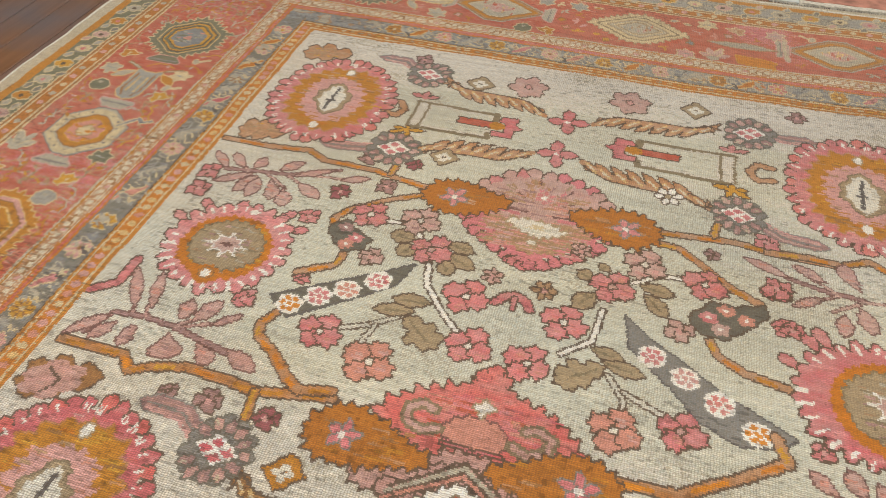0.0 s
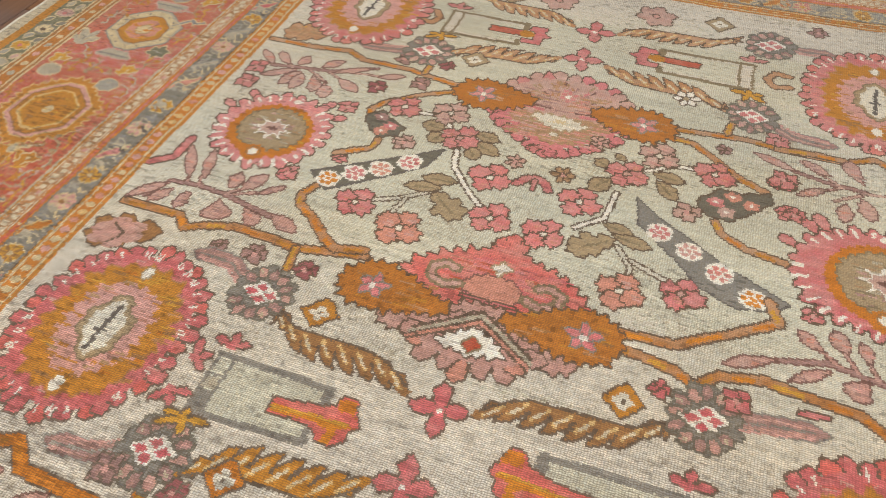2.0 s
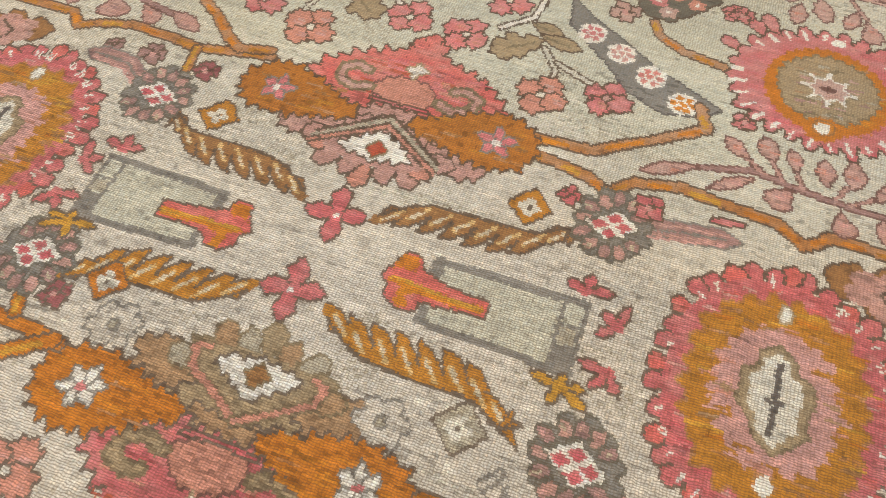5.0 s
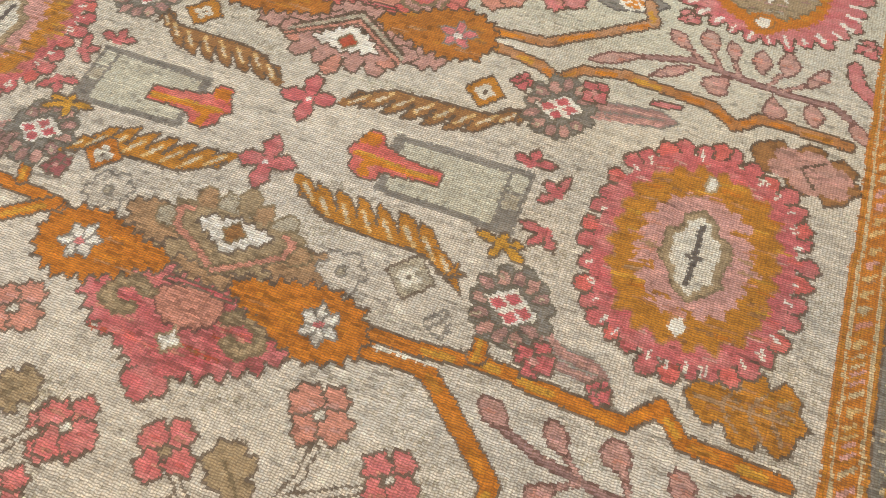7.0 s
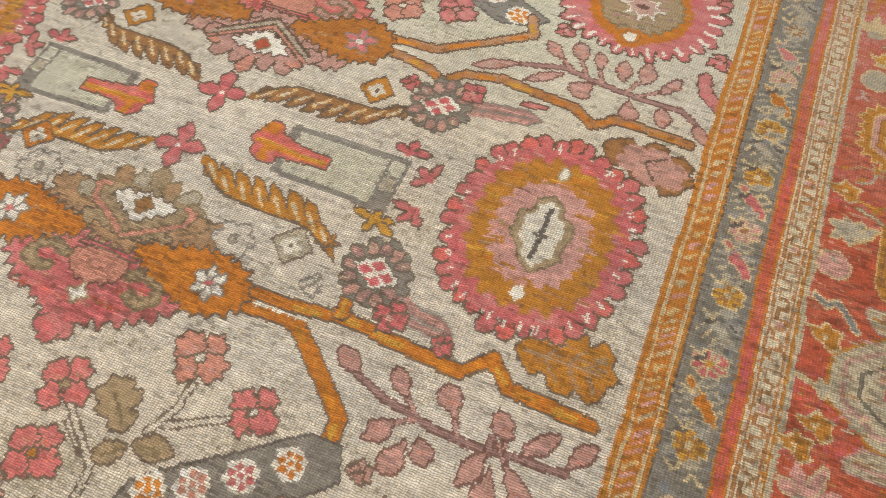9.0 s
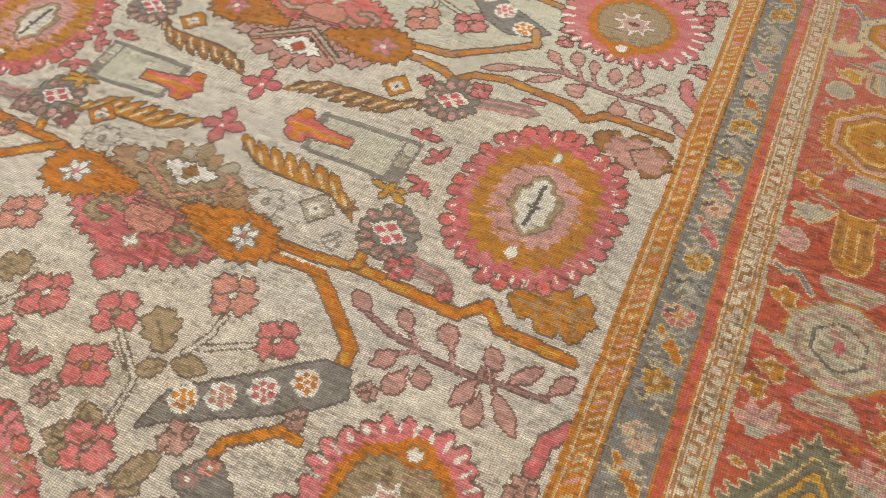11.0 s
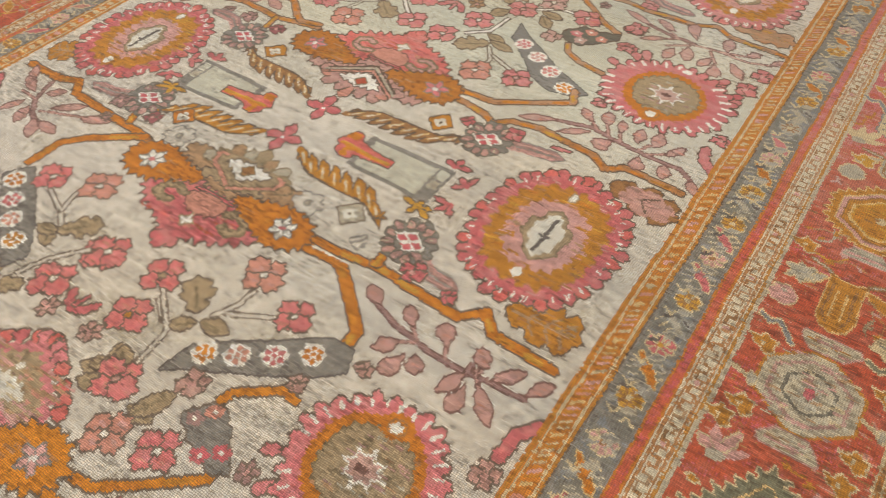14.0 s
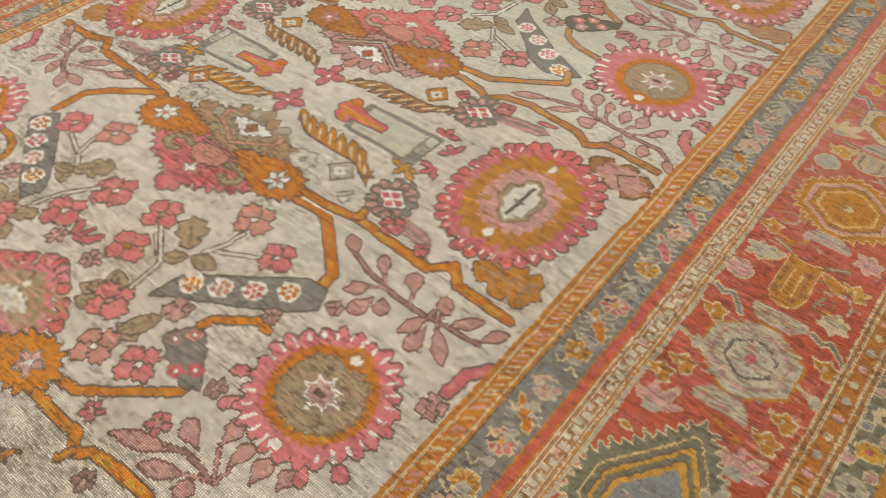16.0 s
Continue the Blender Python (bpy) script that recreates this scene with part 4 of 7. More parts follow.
FX0, FX1, FY0, FY1 = -1.065, 1.19, -2.16, 1.975
MID, TOP, LOW = -0.095, 1.55, -1.74
UPPER = dict(wing="cinnamon", star="pink", heart="white", wreath="copper")
CENTRE = dict(wing="cinnamon", star="pink", heart="white", wreath="brown")
LOWER = dict(wing="orange", star="white", heart="rose", wreath="ochre")
LAST = dict(wing="amber", star="blush", heart="white", wreath="ochre")
BEND = 0.105                     # the weaver's left half is narrower

palmette(0.0, TOP, -1, "petal", "fawn", "mauve", "rose")
palmette(0.01, MID, 1, "coral", "salmon", "dusty", "pink")
palmette(0.015, MID, -1, "rose", "salmon", "tan", "pink")
palmette(0.05, LOW, 1, "coral", "tan", "mauve", "rose")
quarter(0.0, LOW, -1, 1, BEND, LAST, ((0.27, 0.61), (0.36, 0.52), (0.50, 0.56)))
for y, su, sv, tone in ((TOP, -1, -1, UPPER), (TOP, 1, -1, UPPER), (MID, -1, 1, CENTRE), (MID, 1, 1, CENTRE), (MID, -1, -1, LOWER), (MID, 1, -1, LOWER), (LOW, 1, 1, LAST)):
    garland(Lay(0.0, y, su, sv, 0.0, BEND if su < 0 else 0.0), tone=tone["wreath"])
# upper left
branch(W, [(-1.024, 0.331), (-0.936, 0.334), (-0.856, 0.337), (-0.820, 0.295), (-0.777, 0.319), (-0.691, 0.346), (-0.591, 0.338), (-0.509, 0.327), (-0.416, 0.347), (-0.331, 0.362)], 0.029, "copper")
stub([(-0.506, 0.327), (-0.496, 0.259)], 0.024, "copper")
branch(W, [(-0.339, 0.379), (-0.414, 0.359), (-0.456, 0.387), (-0.524, 0.448), (-0.578, 0.487), (-0.588, 0.517), (-0.564, 0.564)], 0.028, "copper")
slab_of([(-0.605, 0.617), (-0.505, 0.687), (-0.405, 0.756), (-0.279, 0.841), (-0.307, 0.750), (-0.378, 0.685), (-0.534, 0.556), (-0.579, 0.590)], [(-0.544, 0.605), (-0.483, 0.654), (-0.422, 0.698), (-0.358, 0.751)], ("amber", "berry", "salmon", "berry"), "pewter")
twig(W, [(-0.394, 0.568), (-0.323, 0.600), (-0.261, 0.649)])
twig(W, [(-0.326, 0.537), (-0.312, 0.599)])
twig(W, [(-0.247, 0.858), (-0.226, 0.775), (-0.161, 0.691), (-0.111, 0.647)], "ivory", 0.023)
tan_blade((-0.195, 0.715), (-0.307, 0.703), 0.055)
tan_blade((-0.229, 0.676), (-0.342, 0.650), 0.050)
tan_blade((-0.250, 0.653), (-0.147, 0.569), 0.085, True)
blossom(W, -0.438, 0.541, 0.053, "rose", 4, "ivory", "umber", 0.78)
blossom(W, -0.289, 0.488, 0.062, "salmon", 4, "ivory", "umber", 0.78)
blossom(W, -0.121, 0.765, 0.058, "bloom", 4, "ivory", "umber", 0.78)
blossom(W, -0.075, 0.606, 0.055, "bloom", 4, "ivory", "umber", 0.78)
floret(W, -0.667, 0.587, 0.029, "rose", 4)
floret(W, -0.555, 0.700, 0.019, "rose", 4)
floret(W, -0.596, 0.273, 0.029, "mauve", 4)
floret(W, -0.700, 0.267, 0.022, "mauve", 4)
floret(W, -0.449, 0.268, 0.026, "plum", 4)
oak_blade((-0.861, 0.261), (-1.058, 0.193), 0.125, "brown", "dusty")
spray_of([[(-0.987, 0.373), (-0.955, 0.446), (-0.865, 0.456), (-0.781, 0.447), (-0.709, 0.431), (-0.623, 0.412)], [(-0.870, 0.458), (-0.889, 0.534)], [(-0.908, 0.460), (-0.960, 0.555)], [(-0.785, 0.455), (-0.710, 0.518)], [(-0.781, 0.447), (-0.670, 0.501)]],
         [((-0.953, 0.442), (-1.038, 0.344), 0.034), ((-0.912, 0.465), (-0.988, 0.613), 0.036), ((-0.871, 0.478), (-0.912, 0.614), 0.036), ((-0.786, 0.469), (-0.786, 0.546), 0.044), ((-0.757, 0.474), (-0.711, 0.563), 0.048), ((-0.709, 0.473), (-0.637, 0.535), 0.024), ((-0.930, 0.420), (-0.973, 0.353), 0.036), ((-0.879, 0.426), (-0.887, 0.353), 0.044), ((-0.791, 0.425), (-0.762, 0.350), 0.085), ((-0.711, 0.421), (-0.647, 0.368), 0.050), ((-0.627, 0.420), (-0.529, 0.373), 0.048)])
strip_of([(-1.057, 0.499), (-1.005, 0.541), (-0.999, 0.632)], 0.030)
lily(Lay(-0.516, 0.163, -1, 1), 0, 0, "slate", (0.215, 0.075))
diamond(W, -0.353, 0.155, 0.046, "ochre", "ivory")
# upper middle
half_blossom((-0.002, 0.782), 1)
floret(W, -0.073, 0.857, 0.031, "dusty", 6)
floret(W, 0.070, 0.847, 0.034, "fawn", 6)
# upper right
twig(W, [(0.227, 0.823), (0.215, 0.710), (0.149, 0.647)], "ivory", 0.023)
twig(W, [(0.269, 0.618), (0.310, 0.562), (0.323, 0.501)])
twig(W, [(0.311, 0.579), (0.417, 0.535)])
tan_blade((0.256, 0.637), (0.149, 0.558), 0.085, True)
tan_blade((0.214, 0.687), (0.303, 0.673), 0.045)
tan_blade((0.244, 0.654), (0.361, 0.634), 0.050)
blossom(W, 0.137, 0.750, 0.058, "bloom", 4, "ivory", "umber", 0.78)
blossom(W, 0.076, 0.593, 0.056, "bloom", 4, "ivory", "umber", 0.78)
blossom(W, 0.303, 0.464, 0.056, "salmon", 4, "ivory", "umber", 0.78)
blossom(W, 0.448, 0.509, 0.053, "rose", 4, "dusty", "umber", 0.78)
floret(W, 0.421, 0.807, 0.036, "dusty", 4)
floret(W, 0.491, 1.123, 0.024, "mauve")
floret(W, 0.681, 0.900, 0.029, "rose", 4)
slab_of([(0.285, 0.820), (0.355, 0.763), (0.549, 0.636), (0.673, 0.578), (0.699, 0.563), (0.666, 0.523), (0.576, 0.503), (0.483, 0.551), (0.364, 0.665), (0.304, 0.719)], [(0.367, 0.707), (0.448, 0.661), (0.531, 0.611), (0.618, 0.550)], ("berry", "blush", "coral", "amber"), "slate")
branch(W, [(0.288, 0.299), (0.401, 0.284), (0.465, 0.272), (0.511, 0.246), (0.561, 0.293), (0.656, 0.314), (0.776, 0.293), (0.861, 0.288), (0.917, 0.251), (0.956, 0.287), (1.037, 0.286), (1.153, 0.280)], 0.029, "copper")
stub([(0.509, 0.253), (0.527, 0.213)], 0.024, "copper")
branch(W, [(0.276, 0.329), (0.320, 0.337), (0.454, 0.346), (0.604, 0.439), (0.678, 0.494), (0.655, 0.555)], 0.029, "copper")
pale_line([(0.304, 0.318), (0.407, 0.307)])
oak_blade((0.954, 0.209), (1.194, 0.162), 0.125, "brown", "dusty")
spray_of([[(0.681, 0.379), (0.787, 0.415), (0.862, 0.400), (0.948, 0.388), (1.018, 0.382), (1.105, 0.385), (1.158, 0.346)], [(0.752, 0.464), (0.816, 0.411)], [(0.808, 0.474), (0.853, 0.405)], [(0.868, 0.463), (0.897, 0.398)], [(0.985, 0.441), (0.962, 0.388)], [(1.049, 0.436), (0.996, 0.387)]],
         [((0.687, 0.381), (0.557, 0.328), 0.032), ((0.799, 0.396), (0.707, 0.329), 0.030), ((0.881, 0.391), (0.834, 0.331), 0.065), ((0.780, 0.443), (0.717, 0.492), 0.038), ((0.829, 0.448), (0.797, 0.518), 0.042), ((0.878, 0.440), (0.860, 0.497), 0.038), ((0.944, 0.420), (0.930, 0.494), 0.040), ((0.992, 0.430), (0.992, 0.514), 0.046), ((1.036, 0.416), (1.083, 0.488), 0.034), ((0.977, 0.370), (0.987, 0.299), 0.054), ((1.049, 0.375), (1.082, 0.306), 0.044), ((1.147, 0.351), (1.189, 0.294), 0.036)])
strip_of([(1.138, 0.513), (1.152, 0.466), (1.196, 0.424)], 0.036)
floret(W, 1.162, 0.583, 0.029, "rose", 4)
floret(W, 0.753, 0.549, 0.026, "rose", 4)
lily(Lay(0.542, 0.170, 1, 1), 0, 0, "slate", (0.235, 0.045))
floret(W, 0.605, 0.238, 0.029, "rose", 4)
floret(W, 0.442, 0.212, 0.021, "rose", 4)
strip_of([(0.734, 0.251), (0.786, 0.256)], 0.018)
diamond(W, 0.371, 0.156, 0.046, "ochre", "ivory")
# lower right
branch(W, [(0.348, -0.482), (0.438, -0.481), (0.556, -0.465), (0.630, -0.467), (0.754, -0.477), (0.854, -0.482), (0.907, -0.430), (0.958, -0.479), (1.039, -0.482), (1.140, -0.491)], 0.033, "orange")
stub([(0.568, -0.458), (0.567, -0.411)], 0.030, "orange")
branch(W, [(0.357, -0.513), (0.454, -0.516), (0.494, -0.516), (0.546, -0.558), (0.613, -0.618), (0.669, -0.667), (0.671, -0.739)], 0.036, "orange")
pale_line([(0.364, -0.501), (0.446, -0.499), (0.508, -0.497)])
oak_blade((0.941, -0.382), (1.166, -0.379), 0.145, "ochre", None)
twig(W, [(0.329, -0.832), (0.361, -0.776), (0.365, -0.715)])
twig(W, [(0.359, -0.807), (0.467, -0.751)])
twig(W, [(0.177, -0.876), (0.233, -0.916)])
tan_blade((0.288, -0.852), (0.199, -0.762), 0.085, True)
tan_blade((0.309, -0.866), (0.405, -0.855), 0.060)
tan_blade((0.309, -0.873), (0.251, -0.924), 0.055)
blossom(W, -0.079, -0.851, 0.060, "bloom", 4, "ivory", "umber", 0.78)
blossom(W, 0.119, -0.813, 0.058, "bloom", 4, "tan", "umber", 0.78)
blossom(W, 0.344, -0.659, 0.058, "salmon", 4, "ivory", "umber", 0.78)
blossom(W, 0.505, -0.719, 0.049, "bloom", 4, "ivory", "umber", 0.78)
blossom(W, 0.146, -0.955, 0.056, "bloom", 4, "ochre", "umber", 0.78)
lily(Lay(0.595, -0.337, 1, -1), 0, 0, "ash", (0.20, 0.08))
floret(W, 0.669, -0.425, 0.034, "rose", 4)
floret(W, 0.795, -0.442, 0.021, "rose", 4)
diamond(W, 0.392, -0.341, 0.048, "stone", "ivory")
blossom(W, 0.258, -0.379, 0.050, "cream", 6, "stone", "slate", 0.2, "pale_blossom")
blossom(W, 0.479, -0.417, 0.021, "cream", 4, None, "slate", 0.2, "pale_blossom")
spray_of([[(0.662, -0.563), (0.737, -0.594), (0.802, -0.601), (0.861, -0.612), (0.949, -0.614), (1.027, -0.606), (1.120, -0.600)], [(0.762, -0.560), (0.810, -0.601)], [(0.771, -0.630), (0.811, -0.605)], [(0.885, -0.583), (0.898, -0.607)], [(0.994, -0.580), (0.996, -0.609)]],
         [((0.668, -0.563), (0.600, -0.527), 0.046), ((0.775, -0.573), (0.727, -0.522), 0.044), ((0.889, -0.584), (0.840, -0.515), 0.052), ((0.770, -0.628), (0.728, -0.684), 0.046), ((0.811, -0.644), (0.790, -0.731), 0.054), ((0.829, -0.637), (0.862, -0.690), 0.046), ((0.999, -0.586), (0.958, -0.525), 0.046), ((1.024, -0.603), (1.090, -0.526), 0.040), ((1.116, -0.591), (1.166, -0.523), 0.040)])
spray_of([[(0.967, -0.619), (0.968, -0.586)], [(1.009, -0.631), (0.984, -0.593)]], [((0.963, -0.614), (0.932, -0.702), 0.046), ((0.981, -0.643), (0.989, -0.733), 0.050), ((1.006, -0.627), (1.088, -0.717), 0.044)])
slab_of([(0.332, -1.030), (0.350, -0.928), (0.633, -0.712), (0.700, -0.714), (0.727, -0.779), (0.671, -0.832), (0.526, -0.919), (0.388, -0.995)], [(0.396, -0.930), (0.469, -0.890), (0.547, -0.839), (0.624, -0.783)], ("amber", "salmon", "rose", "orange"), "slate")
strip_of([(1.146, -0.765), (1.154, -0.692), (1.192, -0.643)], 0.036)
floret(W, 1.144, -0.817, 0.031, "dusty", 4)
floret(W, 0.752, -0.746, 0.021, "dusty", 4)
half_blossom((0.011, -0.998), -1)
floret(W, -0.043, -1.057, 0.033, "dusty", 6)
floret(W, 0.108, -1.048, 0.034, "dusty", 6)
# lower left
branch(W, [(-1.013, -0.393), (-0.853, -0.392), (-0.794, -0.363), (-0.740, -0.416), (-0.536, -0.432), (-0.414, -0.441), (-0.347, -0.449)], 0.033, "orange")
stub([(-0.476, -0.418), (-0.491, -0.368)], 0.028, "orange")
branch(W, [(-0.371, -0.443), (-0.509, -0.540), (-0.569, -0.611), (-0.571, -0.724)], 0.033, "orange")
slab_of([(-0.593, -0.806), (-0.539, -0.730), (-0.322, -0.885), (-0.241, -0.979), (-0.263, -1.042), (-0.336, -0.998)], [(-0.538, -0.799), (-0.469, -0.856), (-0.401, -0.908), (-0.325, -0.955)], ("orange", "rose", "salmon", "ochre"), "slate")
twig(W, [(-0.411, -0.771), (-0.316, -0.802), (-0.253, -0.848)])
twig(W, [(-0.333, -0.732), (-0.308, -0.803)])
twig(W, [(-0.117, -0.860), (-0.187, -0.947), (-0.212, -1.025)])
tan_blade((-0.254, -0.863), (-0.158, -0.777), 0.085, True)
tan_blade((-0.291, -0.859), (-0.231, -0.928), 0.055)
tan_blade((-0.245, -0.873), (-0.318, -0.881), 0.050)
blossom(W, -0.455, -0.727, 0.053, "bloom", 4, "ivory", "umber", 0.78)
blossom(W, -0.306, -0.676, 0.058, "salmon", 4, "ivory", "umber", 0.78)
blossom(W, -0.071, -0.839, 0.058, "bloom", 4, "ivory", "umber", 0.78)
blossom(W, -0.116, -0.989, 0.058, "bloom", 4, "ivory", "umber", 0.78)
oak_blade((-0.899, -0.234), (-1.042, -0.299), 0.13, "ochre", None)
spray_of([[(-0.859, -0.417), (-0.825, -0.511), (-0.759, -0.572), (-0.690, -0.603)], [(-0.906, -0.505), (-0.825, -0.511)], [(-0.755, -0.545), (-0.594, -0.480)]],
         [((-0.920, -0.468), (-0.990, -0.384), 0.036), ((-0.858, -0.489), (-0.967, -0.447), 0.036), ((-0.824, -0.476), (-0.769, -0.430), 0.040), ((-0.849, -0.530), (-0.885, -0.621), 0.034), ((-0.812, -0.547), (-0.778, -0.632), 0.044), ((-0.744, -0.582), (-0.676, -0.657), 0.044), ((-0.717, -0.581), (-0.621, -0.599), 0.044), ((-0.617, -0.499), (-0.522, -0.456), 0.044), ((-0.741, -0.520), (-0.647, -0.442), 0.040)])
strip_of([(-1.005, -0.617), (-0.984, -0.561), (-1.046, -0.497)], 0.030)
lily(Lay(-0.518, -0.293, -1, -1), 0, 0, "ash", (0.215, 0.055))
floret(W, -0.426, -0.359, 0.026, "plum", 4)
floret(W, -0.582, -0.356, 0.031, "mauve", 4)
floret(W, -0.557, -0.440, 0.017, "mauve", 4)
diamond(W, -0.350, -0.295, 0.046, "orange", "ivory")
blossom(W, -0.283, -0.374, 0.050, "cream", 6, "stone", "slate", 0.2, "pale_blossom")
twig(W, [(0.163, -0.848), (0.267, -0.935), (0.277, -1.058)])
# the last repeat, right half
tan_blade((0.236, -1.070), (0.198, -1.024), 0.050)
tan_blade((0.233, -1.102), (0.162, -1.121), 0.050)
tan_blade((0.370, -1.133), (0.424, -1.068), 0.050)
tan_blade((0.353, -1.135), (0.437, -1.141), 0.050)
branch(W, [(0.371, -1.383), (0.481, -1.393), (0.548, -1.389), (0.585, -1.425), (0.618, -1.394), (0.704, -1.387), (0.811, -1.380)], 0.030, "amber")
stub([(0.582, -1.423), (0.573, -1.452)], 0.026, "amber")
branch(W, [(0.381, -1.329), (0.444, -1.323), (0.553, -1.240), (0.643, -1.167), (0.645, -1.135)], 0.028, "amber")
dark_slab([(0.475, -1.084), (0.516, -1.023), (0.555, -1.014), (0.619, -1.074), (0.673, -1.132), (0.647, -1.154), (0.570, -1.136)], [((0.514, -1.071), "mauve"), ((0.539, -1.032), "salmon"), ((0.588, -1.133), "berry"), ((0.625, -1.102), "berry")], "slate")
branch(W, [(0.527, -1.004), (0.535, -0.974), (0.629, -0.902), (0.673, -0.909)], 0.028, "amber")
tan_blade((0.267, -1.081), (0.206, -1.022), 0.055)
tan_blade((0.267, -1.131), (0.190, -1.156), 0.055)
tan_blade((0.374, -1.162), (0.425, -1.045), 0.060)
tan_blade((0.218, -1.070), (0.188, -1.120), 0.045)
blossom(W, 0.271, -1.103, 0.062, "bloom", 4, "dusty", "umber", 0.78)
blossom(W, 0.369, -1.217, 0.056, "salmon", 4, "ivory", "umber", 0.78)
blossom(W, 0.498, -1.184, 0.053, "bloom", 4, "ivory", "umber", 0.78)
floret(W, 0.437, -1.011, 0.036, "dusty", 4)
floret(W, 0.646, -0.869, 0.022, "dusty", 4)
floret(W, 0.523, -1.330, 0.031, "rose", 5)
floret(W, 0.674, -1.255, 0.034, "rose", 5)
floret(W, 0.705, -1.106, 0.031, "mauve", 5)
floret(W, 0.663, -1.446, 0.028, "mauve", 5)
spray_of([[(0.667, -1.308), (0.787, -1.257), (0.880, -1.269)], [(0.830, -1.194), (0.888, -1.263)], [(0.821, -1.300), (0.875, -1.273)], [(0.898, -1.220), (0.895, -1.266)]],
         [((0.757, -1.281), (0.599, -1.339), 0.046), ((0.806, -1.241), (0.715, -1.203), 0.052), ((0.830, -1.203), (0.827, -1.121), 0.050), ((0.888, -1.228), (0.891, -1.150), 0.050), ((0.823, -1.302), (0.721, -1.350), 0.048), ((0.960, -1.225), (0.947, -1.153), 0.052), ((1.018, -1.194), (1.011, -1.137), 0.050), ((0.877, -1.306), (0.829, -1.337), 0.048)])
# the first repeat, right half
branch(W, [(0.316, 1.170), (0.442, 1.185), (0.551, 1.195), (0.658, 1.180), (0.807, 1.180)], 0.026, "copper")
stub([(0.491, 1.206), (0.496, 1.258)], 0.022, "copper")
branch(W, [(0.320, 1.127), (0.399, 1.122), (0.463, 1.071), (0.540, 1.006), (0.619, 0.966), (0.619, 0.933)], 0.025, "copper")
dark_slab([(0.442, 0.870), (0.499, 0.939), (0.556, 0.936), (0.627, 0.962), (0.643, 0.933), (0.585, 0.864), (0.531, 0.815), (0.469, 0.822)], [((0.491, 0.881), "berry"), ((0.535, 0.919), "salmon"), ((0.523, 0.849), "dusty"), ((0.582, 0.897), "salmon")], "pewter")
branch(W, [(0.501, 0.800), (0.519, 0.758), (0.586, 0.716), (0.683, 0.703)], 0.026, "copper")
twig(W, [(0.293, 0.950), (0.363, 0.994), (0.430, 1.004)], "ivory")
tan_blade((0.205, 0.878), (0.149, 0.808), 0.060)
tan_blade((0.190, 0.928), (0.141, 0.947), 0.050)
tan_blade((0.308, 0.943), (0.405, 0.927), 0.050)
tan_blade((0.326, 0.916), (0.388, 0.840), 0.055)
tan_blade((0.200, 0.965), (0.219, 0.994), 0.04)
blossom(W, 0.240, 0.915, 0.056, "rose", 4, "dusty", "umber", 0.78)
blossom(W, 0.315, 1.024, 0.055, "dusty", 4, "ivory", "umber", 0.78)
blossom(W, 0.477, 0.997, 0.053, "rose", 4, "ivory", "umber", 0.78)
floret(W, 0.670, 1.025, 0.031, "rose", 4)
floret(W, 0.143, 1.029, 0.031, "dusty", 6)
floret(W, 0.636, 1.222, 0.031, "rose", 4)
floret(W, 0.641, 1.016, 0.017, "rose", 4)
lily(Lay(0.556, 1.320, 1, -1), 0, 0, "slate", (0.235, 0.075))
blossom(W, 0.355, 1.346, 0.044, "white", 6, "tan", "umber", 0.2, "olive_blossom")
branch(W, [(0.638, 1.178), (0.745, 1.190), (0.833, 1.188), (0.908, 1.221), (0.976, 1.180), (1.112, 1.176), (1.209, 1.168)], 0.026, "copper")
oak_blade((0.942, 1.269), (1.203, 1.270), 0.110, "copper", None)
spray_of([[(0.600, 1.131), (0.708, 1.089), (0.797, 1.066), (0.879, 1.063)], [(0.706, 1.147), (0.814, 1.067)], [(0.799, 0.995), (0.882, 1.056), (0.982, 1.069), (1.086, 1.062), (1.159, 1.084)], [(0.730, 1.008), (0.817, 1.060)], [(0.982, 1.069), (1.065, 1.096)], [(0.947, 1.050), (0.990, 0.986)]],
         [((0.699, 1.093), (0.575, 1.139), 0.034), ((0.792, 1.103), (0.705, 1.155), 0.036), ((0.877, 1.086), (0.829, 1.190), 0.050), ((0.778, 1.039), (0.697, 0.982), 0.030), ((0.829, 0.996), (0.825, 0.910), 0.046), ((0.866, 1.032), (0.896, 0.938), 0.046), ((0.995, 1.080), (0.982, 1.168), 0.046), ((0.965, 1.010), (0.938, 0.935), 0.040), ((0.984, 0.990), (1.011, 0.903), 0.050), ((1.033, 1.025), (1.104, 0.943), 0.042), ((1.061, 1.090), (1.107, 1.138), 0.036), ((1.153, 1.080), (1.191, 1.139), 0.032)])
floret(W, 0.662, 1.039, 0.036, "rose", 4)
floret(W, 0.701, 0.898, 0.026, "rose", 4)
floret(W, 1.156, 1.004, 0.036, "rose", 4)
floret(W, 1.134, 0.897, 0.038, "rose", 4)
rim_petal((0.801, 0.844), (0.749, 0.921), 0.045)
rim_petal((1.029, 0.815), (1.058, 0.915), 0.045)
rim_petal((1.081, 0.776), (1.147, 0.819), 0.040)
rim_petal((1.098, 0.726), (1.157, 0.753), 0.036)
lily(Lay(0.585, 1.764, 1, 1), 0, 0, "slate", (0.20, 0.01))
blossom(W, 0.185, 1.832, 0.070, "dusty", 6, "blush", "umber", 0.3)
diamond(W, 0.409, 1.856, 0.052, "tan", "ivory")
floret(W, 0.743, 1.903, 0.031, "mauve", 4)
